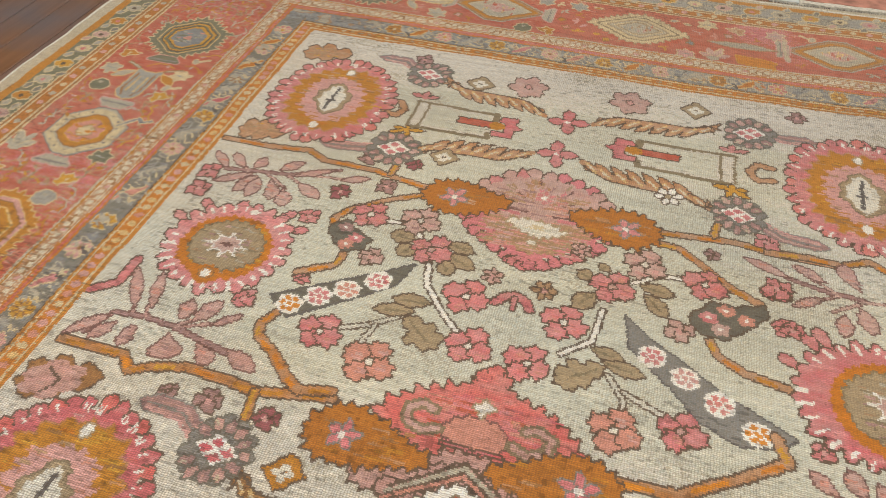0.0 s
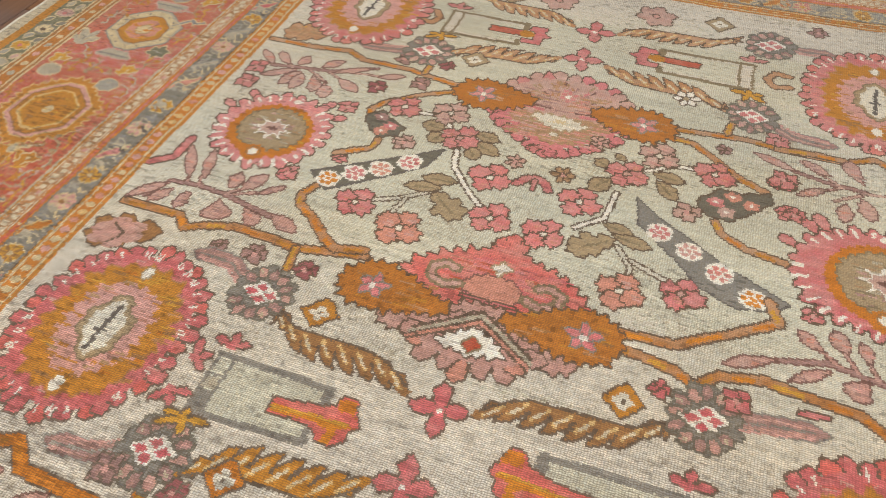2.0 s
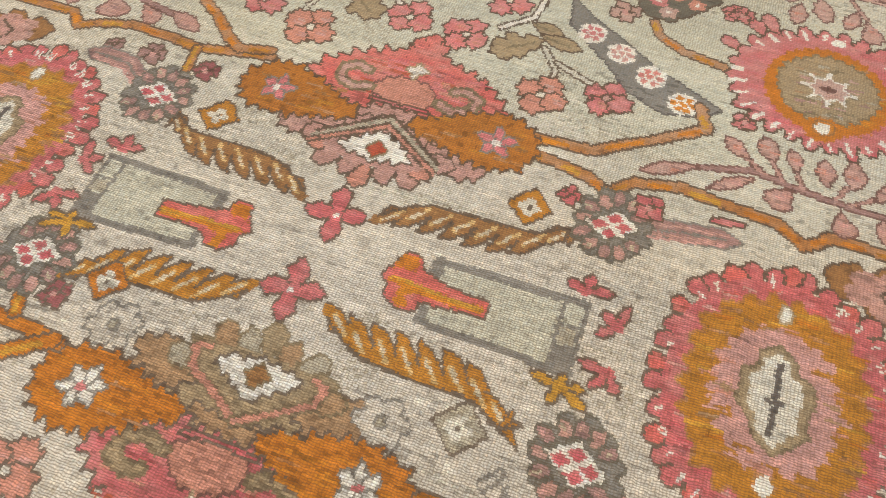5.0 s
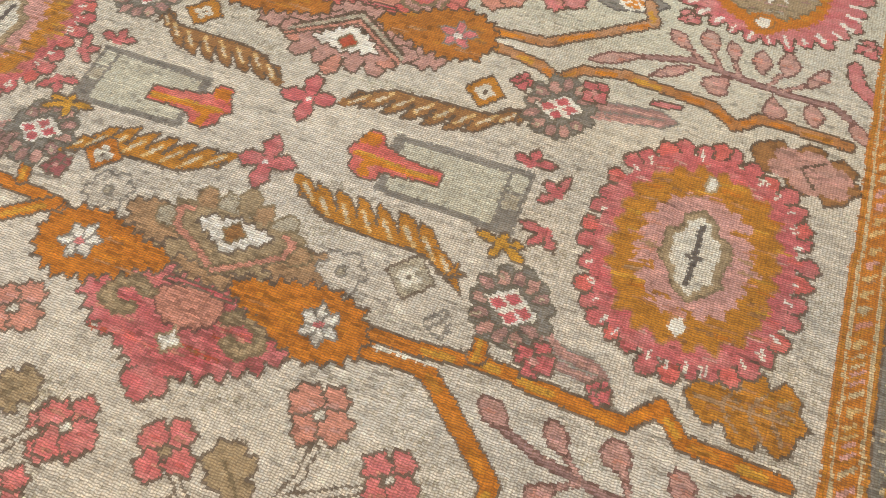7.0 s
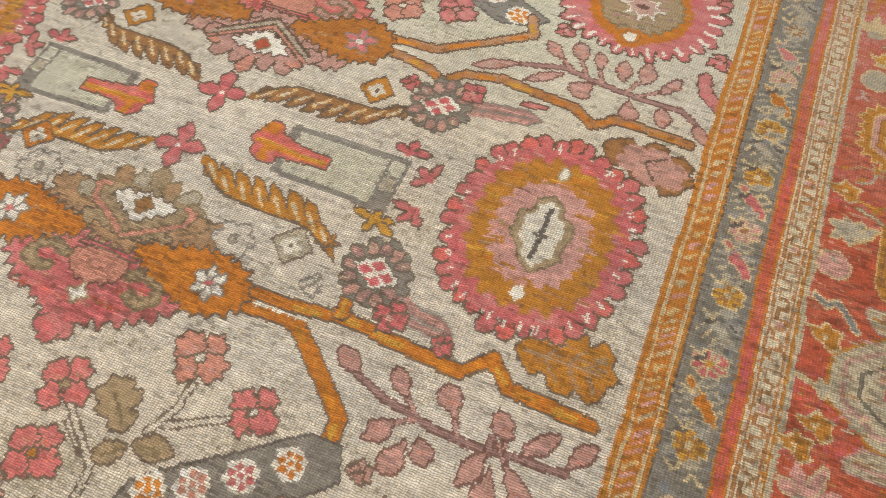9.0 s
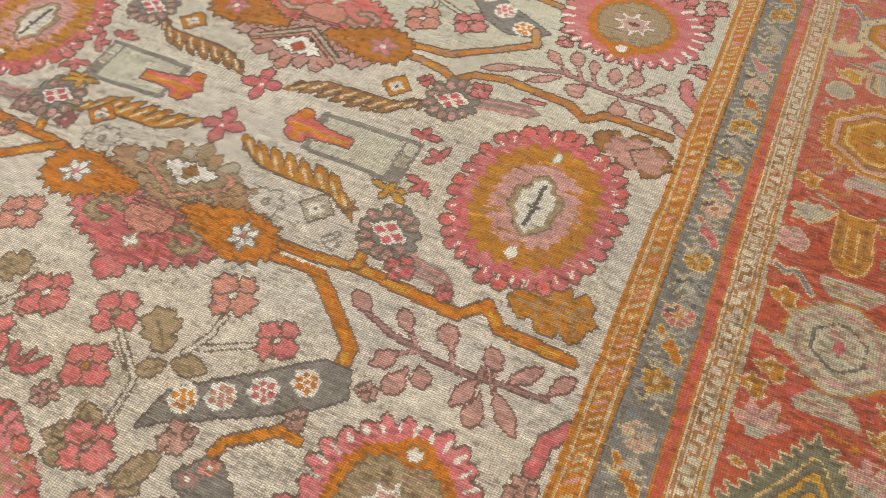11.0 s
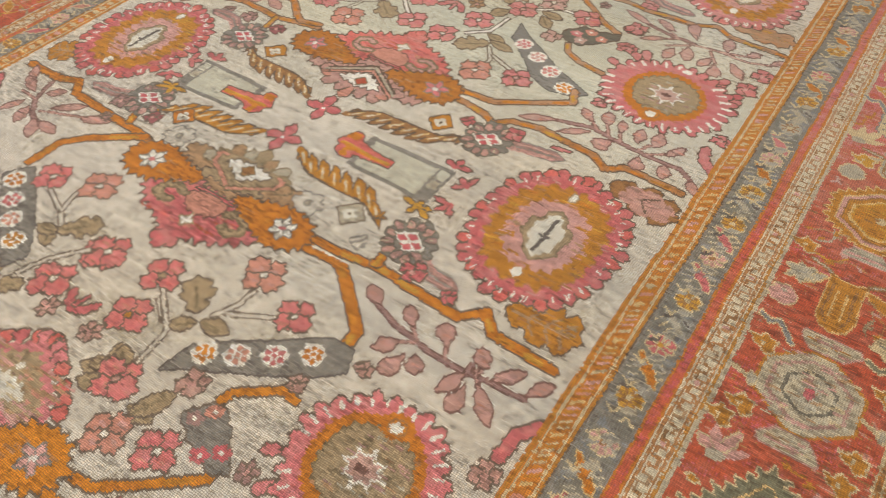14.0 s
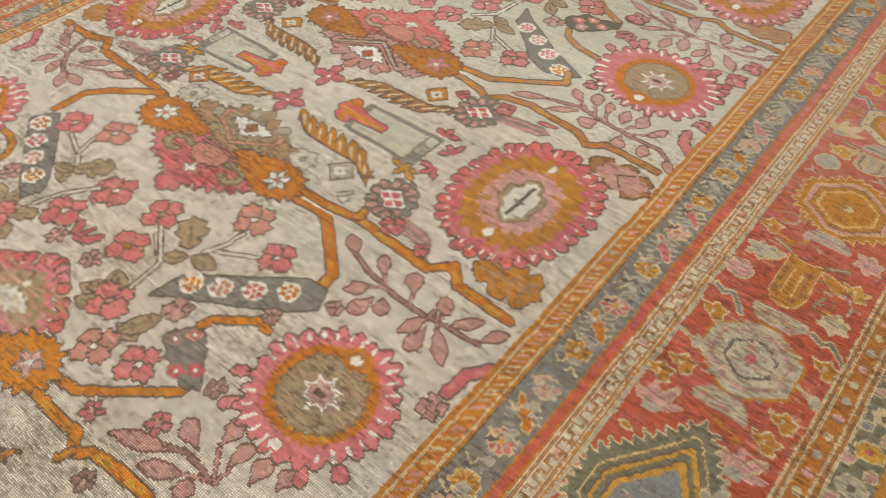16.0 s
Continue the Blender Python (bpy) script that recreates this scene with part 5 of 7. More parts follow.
# the first repeat, left half
branch(W, [(-1.050, 1.213), (-0.886, 1.214), (-0.768, 1.233), (-0.695, 1.197), (-0.537, 1.202), (-0.475, 1.186), (-0.332, 1.162)], 0.026, "copper")
stub([(-0.479, 1.197), (-0.477, 1.245)], 0.022, "copper")
branch(W, [(-0.326, 1.142), (-0.453, 1.070), (-0.534, 1.004), (-0.567, 0.954), (-0.551, 0.915)], 0.024, "copper")
dark_slab([(-0.566, 0.910), (-0.530, 0.958), (-0.480, 0.917), (-0.432, 0.895), (-0.443, 0.855), (-0.488, 0.822), (-0.533, 0.863)], [((-0.517, 0.926), "mauve"), ((-0.475, 0.889), "berry"), ((-0.494, 0.858), "salmon")], "pewter")
branch(W, [(-0.483, 0.814), (-0.491, 0.770), (-0.576, 0.718)], 0.025, "copper")
twig(W, [(-0.329, 0.986), (-0.292, 0.940)], "ivory")
twig(W, [(-0.406, 0.987), (-0.365, 0.992)], "ivory")
tan_blade((-0.312, 0.933), (-0.390, 0.941), 0.060)
tan_blade((-0.305, 0.911), (-0.346, 0.862), 0.060)
tan_blade((-0.225, 0.948), (-0.138, 0.928), 0.055)
tan_blade((-0.213, 0.904), (-0.124, 0.863), 0.060)
tan_blade((-0.221, 0.878), (-0.181, 0.823), 0.055)
blossom(W, -0.470, 0.998, 0.053, "rose", 4, "ivory", "umber", 0.78)
blossom(W, -0.321, 1.016, 0.053, "dusty", 4, "ivory", "umber", 0.78)
blossom(W, -0.259, 0.909, 0.056, "rose", 4, "dusty", "umber", 0.78)
floret(W, -0.408, 0.831, 0.031, "dusty", 4)
floret(W, -1.015, 1.039, 0.034, "rose", 4)
floret(W, -1.003, 0.956, 0.034, "rose", 4)
floret(W, -0.595, 1.067, 0.031, "plum", 4)
floret(W, -0.471, 1.132, 0.029, "mauve", 4)
floret(W, -0.638, 0.936, 0.029, "rose", 4)
floret(W, -0.424, 1.263, 0.022, "plum", 4)
floret(W, -0.570, 1.253, 0.029, "mauve", 4)
spray_of([[(-0.969, 1.069), (-0.880, 1.082), (-0.759, 1.106), (-0.634, 1.165)], [(-0.897, 1.077), (-0.969, 1.124)], [(-0.844, 1.085), (-0.766, 1.040)], [(-0.773, 1.096), (-0.696, 1.048)], [(-0.724, 1.112), (-0.601, 1.128)]],
         [((-0.966, 1.070), (-1.043, 1.144), 0.034), ((-0.917, 1.086), (-0.985, 1.150), 0.036), ((-0.890, 1.094), (-0.874, 1.155), 0.040), ((-0.818, 1.111), (-0.750, 1.170), 0.040), ((-0.874, 1.069), (-0.985, 0.999), 0.034), ((-0.861, 1.062), (-0.904, 0.973), 0.044), ((-0.849, 1.057), (-0.857, 0.960), 0.048), ((-0.820, 1.066), (-0.776, 0.975), 0.050), ((-0.766, 1.040), (-0.732, 0.954), 0.050), ((-0.732, 1.066), (-0.643, 1.018), 0.045), ((-0.763, 1.093), (-0.641, 1.162), 0.028), ((-0.615, 1.117), (-0.529, 1.157), 0.034)])
lily(Lay(-0.515, 1.328, -1, -1), 0, 0, "slate", (0.225, 0.045))
diamond(W, -0.344, 1.329, 0.050, "tan", "ivory")
lily(Lay(-0.532, 1.794, -1, 1), 0, 0, "slate", (0.20, 0.075))
diamond(W, -0.343, 1.787, 0.050, "tan", "ivory")
blossom(W, -0.175, 1.822, 0.070, "dusty", 6, "blush", "umber", 0.3)
floret(W, -0.584, 1.892, 0.029, "mauve", 4)
oak_blade((-0.871, 1.301), (-1.044, 1.279), 0.12, "copper", None)
oak_blade((-0.851, 1.843), (-1.039, 1.803), 0.12, "copper", None)
for x, y, su, sv, tone, tip in ((-0.262, 1.152, -1, -1, UPPER, 0.10), (0.252, 1.158, 1, -1, UPPER, 0.10), (-0.272, 0.280, -1, 1, CENTRE, 0.07), (0.250, 0.296, 1, 1, CENTRE, 0.07), (-0.270, -0.500, -1, -1, LOWER, 0.07), (0.268, -0.498, 1, -1, LOWER, 0.07), (0.283, -1.350, 1, 1, LAST, 0.145)):
    wing(Lay(x - su * 0.267, y, su, sv), 0.0, tone["wing"], tone["star"], 6 if tone["star"] == "white" else 5, tone["heart"], 0.262, tip)
for x, y, up, r in ((-0.805, 0.755, -1, 0.182), (0.917, 0.712, -1, 0.200), (0.915, -0.955, 1, 0.200), (-0.81, -0.92, 1, 0.195)):
    rosette(x, y, r, up, "berry" if x > 0.916 else "pink", 1.17 if x > 0.916 else 1.0)
for y, kind in ((TOP, "upper"), (MID, "lower"), (LOW, "lower")):
    for su in (-1, 1):
        column(Lay(0, y, su, 1, 0.0, BEND if su < 0 else 0.0), kind)
    cross_flower(0.0, y + 0.095)
    cross_flower(-0.004, y - 0.095)
    oval_medallion(-0.81, y + (0.045 if y == MID else -0.01), 0.200, 0.245)
    oval_medallion(0.90 if y == MID else 0.92, y + (0.0 if y == MID else -0.015), 0.215, 0.262)
# what closes the field at its two ends
for y, sv in ((TOP, 1), (LOW, -1)):
    for su in (-1, 1):
        L = Lay(0.0, y, su, sv, 0.0, BEND if su < 0 else 0.0)
        garland(L, tone="copper")
        if y == TOP:
            continue
        lily(L, 0.575, 0.235, "slate", (0.2, 0.05))
        oak_leaf(L, 1.05, 0.29, 0.2, 0.11, 2, "copper", "umber", "olive")
        blossom(L, 0.18, 0.285, 0.056, "dusty", 6, "blush", "umber", 0.3)
        diamond(L, 0.385, 0.285 if su > 0 else 0.23, 0.044, "tan", "white")
        floret(L, 0.66, 0.31, 0.034, "mauve")


# ---- borders ----
def frame_fill(inner, outer, name, colour, label=""):
    """All knots between two nested rectangles (left, right, bottom, top)."""
    piece(name, label)
    a = (WX >= outer[0]) & (WX <= outer[1]) & (WY >= outer[2]) & (WY <= outer[3])
    b = (WX >= inner[0]) & (WX <= inner[1]) & (WY >= inner[2]) & (WY <= inner[3])
    m = a & ~b
    dye[m], owner[m] = DYE[colour], now
    return m


def offset(dl, dr, dt):
    return (FX0 - dl, FX1 + dr, FY0 - dt, FY1 + dt)


EDGE = [offset(0, 0, 0), offset(0.075, 0.082, 0.062), offset(0.155, 0.190, 0.150), offset(0.172, 0.219, 0.178), offset(0.228, 0.288, 0.242), offset(0.238, 0.302, 0.252),
        offset(0.630, 0.672, 0.585), offset(0.720, 0.765, 0.668), offset(0.806, 0.850, 0.765), offset(0.842, 0.885, 0.798), offset(2, 2, 2)]
BANDS = [("inner_guard", "honey", "orange guard band with pale diagonal checks"), ("grey_band", "pigeon", "slate band of small flowers and leaves"), ("red_line", "rust", "narrow red stripe"),
         ("key_band", "shell", "ivory key-pattern band"), ("stone_line", "linen", "thin grey-beige stripe"), ("main_border", "red", "wide brick-red main border"),
         ("outer_guard", "cinnamon", "ochre guard band with pale beads"), ("outer_band", "moss", "grey-green band of small flowers"), ("edge_stripe", "ochre", "plain ochre stripe along the selvage"),
         ("selvage", "linen", "ivory wool selvage")]
for (name, colour, label), a, b in zip(BANDS, EDGE[:-1], EDGE[1:]):
    frame_fill(a, b, name, colour, label)
# rose and rust abrash in the red border
blot = smooth(NX, NY, 90, 60) + 0.5 * smooth(NX, NY, 40, 6) + 0.35 * rng.standard_normal((NY, NX))
for key, other, cut in (("red", "berry", 0.95), ("rust", "berry", 0.45)):
    m = (dye == DYE[key]) & (blot > cut)
    dye[m] = DYE[other]
m = (dye == DYE["red"]) & (blot < -0.75)
dye[m] = DYE["brick"]
m = (dye == DYE["red"]) & (((WX - 0.63) / 0.11) ** 2 + ((WY - 2.505) / 0.075) ** 2 + 0.5 * rng.standard_normal((NY, NX)) < 1)
dye[m] = DYE["berry"]
speck = smooth(NX, NY, 5, 1.2) + 0.5 * smooth(NX, NY, 40, 40)
for other, lo, hi in (("salmon", 0.98, 9), ("copper", 0.86, 0.98), ("rust", 0.7, 0.86)):
    m = (dye == DYE["red"]) & (speck > lo) & (speck <= hi)
    dye[m] = DYE[other]


# the left border has bleached to copper in streaks along the weft
m = (dye == DYE["red"]) & (WX < FX0) & (speck + 0.35 * blot > 0.52)
dye[m] = DYE["copper"]
# lighter yarn lies in patches of the slate band
cloud = smooth(NX, NY, 7, 3) + 0.4 * smooth(NX, NY, 30, 30)
for other, lo, hi in (("ash", 0.85, 9), ("steel", 0.55, 0.85), ("slate", 0.25, 0.55)):
    m = (dye == DYE["pigeon"]) & (cloud > lo) & (cloud <= hi)
    dye[m] = DYE[other]


def along(side, s, k, inner, outer):
    """A place on one side of the frame: s metres along it, k from 0 at the inner edge to 1 at the outer edge."""
    a, b = EDGE[inner], EDGE[outer]
    if side == "right":
        return a[1] + (b[1] - a[1]) * k, s
    if side == "left":
        return a[0] + (b[0] - a[0]) * k, s
    if side == "top":
        return s, a[3] + (b[3] - a[3]) * k
    return s, a[2] + (b[2] - a[2]) * k


SPANS = {"right": (FY0, FY1), "left": (FY0, FY1), "top": (FX0, FX1), "bottom": (FX0, FX1)}


def lines_along(side, inner, outer, k, width, colour, extra):
    s0, s1 = SPANS[side]
    line([along(side, s0 - extra, k, inner, outer), along(side, s1 + extra, k, inner, outer)], width, colour)


def inner_guard(side):
    piece("guard_stripe", "thin pale stripes on orange")
    s0, s1 = SPANS[side]
    for k, c in ((0.09, "ochre"), (0.22, "bone"), (0.79, "bone"), (0.90, "ochre"), (0.98, "umber")):
        lines_along(side, 0, 1, k, 0.0070 if c == "bone" else 0.0045, c, 0.08 * k)
    n = int((s1 - s0 + 0.1) / 0.036)
    for i in range(n):
        s = s0 - 0.05 + i * 0.036 + dice.uniform(-0.003, 0.003)
        c = dice.choice(("wheat", "bone", "blush", "wheat", "bone", "salmon"))
        piece("guard_check")
        if side == "top":
            fill([along(side, s + a, k, 0, 1) for a, k in ((0.002, 0.5), (0.008, 0.36), (0.024, 0.36), (0.030, 0.5), (0.024, 0.62), (0.008, 0.62))], dice.choice(("bone", "wheat", "gold", "tan")), "cinnamon")
            continue
        if side == "left":
            fill([along(side, s + a, k, 0, 1) for a, k in ((0.002, 0.5), (0.010, 0.32), (0.020, 0.32), (0.029, 0.5), (0.020, 0.68), (0.010, 0.68))], c)
            continue
        sk = 0.020
        line([along(side, s + 0.033, 0.36, 0, 1), along(side, s + 0.033 + sk, 0.64, 0, 1)], 0.005, dice.choice(("copper", "ochre", "cinnamon")))
        kind = dice.randrange(3)
        if kind == 0:             # a pale slanting bar
            fill([along(side, s + a, k, 0, 1) for a, k in ((0.004, 0.33), (0.017, 0.33), (0.017 + sk, 0.67), (0.006 + sk, 0.67))], c)
        elif kind == 1:           # three short slanting strokes
            for a in (0.003, 0.013, 0.023):
                line([along(side, s + a, 0.37, 0, 1), along(side, s + a + sk * 0.8, 0.63, 0, 1)], 0.0055, c if a != 0.013 else "ochre")
        else:                     # an arrowhead
            fill([along(side, s + a, k, 0, 1) for a, k in ((0.003, 0.34), (0.022, 0.36), (0.030, 0.64), (0.022, 0.66), (0.016, 0.50), (0.006, 0.52))], c)


def band_motif(L, kind, c):
    """One small flower, slanting leaf or pale sprig on the slate band."""
    if kind == "flower":
        piece("band_flower", "small flower on slate")
        fill(L.many(teeth(ring(0.031, 0.028, 24), 0.024, 0.009, "petal")), c, "bone" if c != "stone" else "ash")
        for q in range(8):
            a = q * math.pi / 4
            line(L.many([(0.012 * math.cos(a), 0.012 * math.sin(a)), (0.028 * math.cos(a), 0.026 * math.sin(a))]), 0.004, "bone" if c in ("rose", "blush") else "brown")
        fill(L.many(ring(0.009, 0.008, 8)), "brown" if c == "blush" else "gold" if c == "rose" else "bone")
    elif kind == "leaf":
        piece("band_leaf", "small slanting leaf on slate")
        fill(L.many([(-0.040, 0.040), (-0.024, 0.044), (-0.008, 0.022), (0.010, 0.016), (0.034, -0.018), (0.040, -0.046), (0.022, -0.042), (0.004, -0.018), (-0.014, -0.010), (-0.026, 0.014)]), c, "bone" if c != "orange" else "wheat")
        for q in range(4):        # a comb of pale strokes on both sides of the leaf
            u, v = -0.004 + 0.012 * q, 0.040 - 0.017 * q
            line(L.many([(u, v), (u + 0.020, v + 0.008)]), 0.0068, ("linen", "bone")[q % 2])
            line(L.many([(-u - 0.006, -v), (-u - 0.025, -v - 0.008)]), 0.0068, ("stone", "linen")[q % 2])
    else:
        piece("band_sprig", "pale grey sprig on slate")
        fill(L.many([(-0.044, 0.034), (-0.020, 0.036), (0.030, -0.012), (0.044, -0.036), (0.018, -0.030), (-0.020, 0.004)]), "stone", "ash")
        for q in range(4):        # pale fingers
            u, v = -0.034 + 0.017 * q, 0.010 - 0.013 * q
            line(L.many([(u, v), (u - 0.012, v - 0.020)]), 0.006, "bone")
        fill(L.many([(0.006, 0.038), (0.030, 0.020), (0.044, 0.030), (0.038, 0.002), (0.016, 0.014)]), "char", "ash")


CYCLE = (("flower", "gold"), ("leaf", "salmon"), ("flower", "blush"), ("leaf", "rose"), ("flower", "gold"), ("sprig", ""), ("flower", "rose"), ("leaf", "orange"), ("flower", "ochre"), ("sprig", ""), ("flower", "blush"), ("leaf", "orange"))

WOVEN = {                        # flowers, leaves and sprigs of the slate band, metres along each side
    "right": ((-0.916, "flower", "gold"), (-0.784, "flower", "rose"), (-0.690, "leaf", "orange"), (-0.597, "flower", "blush"), (-0.455, "flower", "gold"), (-0.355, "leaf", "orange"), (-0.270, "flower", "rose"), (-0.185, "sprig", ""),
              (-0.095, "flower", "gold"), (0.0, "leaf", "rose"), (0.082, "flower", "blush"), (0.168, "leaf", "rose"), (0.245, "flower", "gold"), (0.330, "sprig", ""), (0.405, "flower", "gold"), (0.505, "leaf", "orange"),
              (0.585, "flower", "blush"), (0.671, "leaf", "rose"), (0.776, "flower", "stone"), (0.860, "sprig", ""), (0.944, "flower", "gold"), (1.032, "leaf", "orange"), (1.119, "flower", "rose"), (1.215, "sprig", ""), (1.309, "flower", "gold")),
    "left": ((0.391, "flower", "gold"), (0.500, "leaf", "rose"), (0.620, "flower", "blush"), (0.741, "flower", "gold"), (0.878, "leaf", "salmon"), (0.990, "sprig", ""), (1.107, "flower", "blush"), (1.205, "sprig", ""),
             (1.303, "flower", "gold"), (1.401, "leaf", "berry"), (1.480, "sprig", ""), (1.552, "flower", "stone"), (1.655, "leaf", "orange"), (1.771, "flower", "blush"))}


def grey_band(side):
    s0, s1 = SPANS[side]
    step = 0.088 if side == "right" else 0.104
    phase = 0.24 if side == "right" else 1.31
    n = int((s1 - s0) / step)
    if side == "top":
        m = (dye == DYE["pigeon"]) & (WY > EDGE[1][3]) & (WY < EDGE[2][3])
        patch = smooth(NX, NY, 9, 4)[m]
        dye[m] = np.where(patch > 0.35, DYE["stone"], np.where(patch > 0.1, DYE["fawn"], np.where(rng.random(m.sum()) > 0.4, DYE["steel"], DYE["ash"])))
        for s in (0.30, 0.52, 0.755, 0.93, 1.08):
            x, y = along(side, s, 0.5, 1, 2)
            piece("band_block", "blue-grey block on the slate band")
            fill(Lay(x, y).many(teeth([(-0.050, 0.028), (0.046, 0.030), (0.052, -0.026), (-0.046, -0.030)], 0.022, 0.007)), "steel", "linen")
        x, y = along(side, 0.62, 0.5, 1, 2)
        piece("band_block", "orange block on the slate band")
        fill(Lay(x, y).many([(-0.016, 0.026), (0.018, 0.026), (0.020, -0.022), (-0.014, -0.026)]), "orange", "salmon")
    known = WOVEN.get(side, ())
    spots = [(s, kind, c) for s, kind, c in known]
    low_end, high_end = (min(k[0] for k in known) - 0.05, max(k[0] for k in known) + 0.05) if known else (9, -9)
    spots += [(phase - i * step, *CYCLE[i % 12]) for i in range(-n, n) if not low_end < phase - i * step < high_end]
    turn = 90 if side in ("top", "bottom") else 0
    for s, kind, c in spots:
        if s0 + 0.03 < s < s1 - 0.03:
            x, y = along(side, s, 0.5, 1, 2)
            band_motif(Lay(x, y, -1 if side == "left" else 1, 1, turn), kind, c)
    for i in range(-n, n):
        s = phase - (i + 0.5) * step
        if s0 + 0.03 < s < s1 - 0.03:
            x, y = along(side, s, 0.5, 1, 2)
            L = Lay(x, y, -1 if side == "left" else 1, 1, (90 if side in ("top", "bottom") else 0) + dice.uniform(-12, 12))
            piece("band_twig", "pale zigzag twig on slate")
            leaf(L, 0.030, 0.026, 0.045, 0.018, 200, dice.choice(("ash", "stone", "slate")), "stone")
            leaf(L, -0.040, -0.022, 0.040, 0.016, 30, dice.choice(("slate", "char", "ash")), None)
            line(L.many([(-0.042, 0.010), (-0.020, -0.006), (-0.012, 0.012)]), 0.007, "bone")
            line(L.many([(0.040, -0.012), (0.018, 0.004), (0.010, -0.012)]), 0.007, dice.choice(("stone", "ash", "bone")))
            if i % 2:
                leaf(L, -0.006, 0.0, 0.036, 0.016, 25, dice.choice(("ash", "stone")), None)
    for k in (0.02, 0.98):
        piece("band_edge", "thin dark line beside the slate band")
        lines_along(side, 1, 2, k, 0.008, "slate", 0.10)


def key_band(side):
    piece("key_line", "stepped brown key line on ivory")
    s0, s1 = SPANS[side]
    for k, c in ((0.02, "orange"), (0.20, "copper"), (0.80, "copper"), (0.97, "ochre")):
        lines_along(side, 3, 4, k, 0.007, c, 0.2)
    lines_along(side, 2, 3, 0.08, 0.006, "orange", 0.2)
    n = int((s1 - s0 + 0.4) / 0.050)
    for i in range(n):
        s = s0 - 0.2 + i * 0.050
        st = [along(side, s + a, k, 3, 4) for a, k in ((0, 0.36), (0.026, 0.36), (0.026, 0.64), (0.050, 0.64), (0.050, 0.36))]
        line(st, 0.0065, ("copper", "brown", "fawn", "copper")[i % 4])
        if i % 4 == 0:
            x, y = along(side, s + 0.038, 0.48, 3, 4)
            fill([(x + p, y + q) for p, q in ring(0.008, 0.008, 8)], "blush")


def outer_guard(side):
    piece("guard_stripe", "thin pale stripes on ochre")
    s0, s1 = SPANS[side]
    for k, c in ((0.04, "bone"), (0.24, "bone"), (0.76, "bone"), (0.96, "bone"), (0.14, "brown"), (0.86, "brown")):
        lines_along(side, 6, 7, k, 0.0075 if c == "bone" else 0.005, c, 0.63 + 0.09 * k)
    n = int((s1 - s0 + 1.3) / 0.06)
    for i in range(n):
        x, y = along(side, s0 - 0.65 + i * 0.06, 0.5, 6, 7)
        piece("bead")
        fill([(x + p, y + q) for p, q in ring(0.013, 0.013, 10)], ("bone", "blush", "stone")[i % 3])


def outer_band(side):
    s0, s1 = SPANS[side]
    if side == "top":
        m = (dye == DYE["moss"]) & (WY > EDGE[7][3]) & (WY < EDGE[8][3])
        dye[m] = np.where(smooth(NX, NY, 12, 4)[m] > 0.1, DYE["ash"], np.where(rng.random(m.sum()) > 0.5, DYE["stone"], DYE["pigeon"]))
    n = int((s1 - s0 + 1.4) / 0.115)
    for i in range(n):
        x, y = along(side, s0 - 0.7 + (i + 0.5) * 0.115, 0.5, 7, 8)
        L = Lay(x, y)
        piece("band_flower", "small flower on pale grey")
        c = ("ochre", "bone", "stone", "dusty", "gold")[(i * 2) % 5]
        fill(L.many(ring(0.032, 0.026, 50, 7, 0.3)), c, "bone" if c != "bone" else "slate")
        fill(L.many(ring(0.01, 0.01, 8)), "umber" if i % 2 else "berry")
        for turn, far in ((60, 0.034), (240, 0.034)):
            a = radians(turn)
            leaf(L, far * math.cos(a), far * math.sin(a), 0.046, 0.030, turn + dice.uniform(-25, 25), dice.choice(("stone", "ash", "dusty", "pigeon")), "bone")


def hexagon(B, w, h, rings, saw=None, rim="bone", rhomb=False, tooth=0.024):
    """Nested stretched hexagons; the outer one may be saw-edged."""
    base = [(0.22 * w, h), (w, 0.42 * h), (w, -0.42 * h), (0.22 * w, -h), (-0.22 * w, -h), (-w, -0.42 * h), (-w, 0.42 * h), (-0.22 * w, h)]
    if rhomb:
        base = [(0.06 * w, 1.1 * h), (0.55 * w, 0.62 * h), (w, 0.2 * h), (w, -0.2 * h), (0.55 * w, -0.62 * h), (0.06 * w, -1.1 * h)]
        base = base + [(-u, v) for u, v in reversed(base)]
    if saw:
        fill(B.many(teeth(base, 0.028, tooth)), saw, rim)
    for k, c, e in rings:
        fill(B.many([(a * k, b * k) for a, b in base]), c, e)


HEXES = {"green": "serrated grey-green hexagon with golden rings", "cream": "ivory hexagon with ochre edge and grey heart", "ochre": "ochre saw-edged hexagon with pale rings", "amber": "ivory hexagon with an ochre lozenge in it", "pale": "ivory saw-edged hexagon with grey rings"}


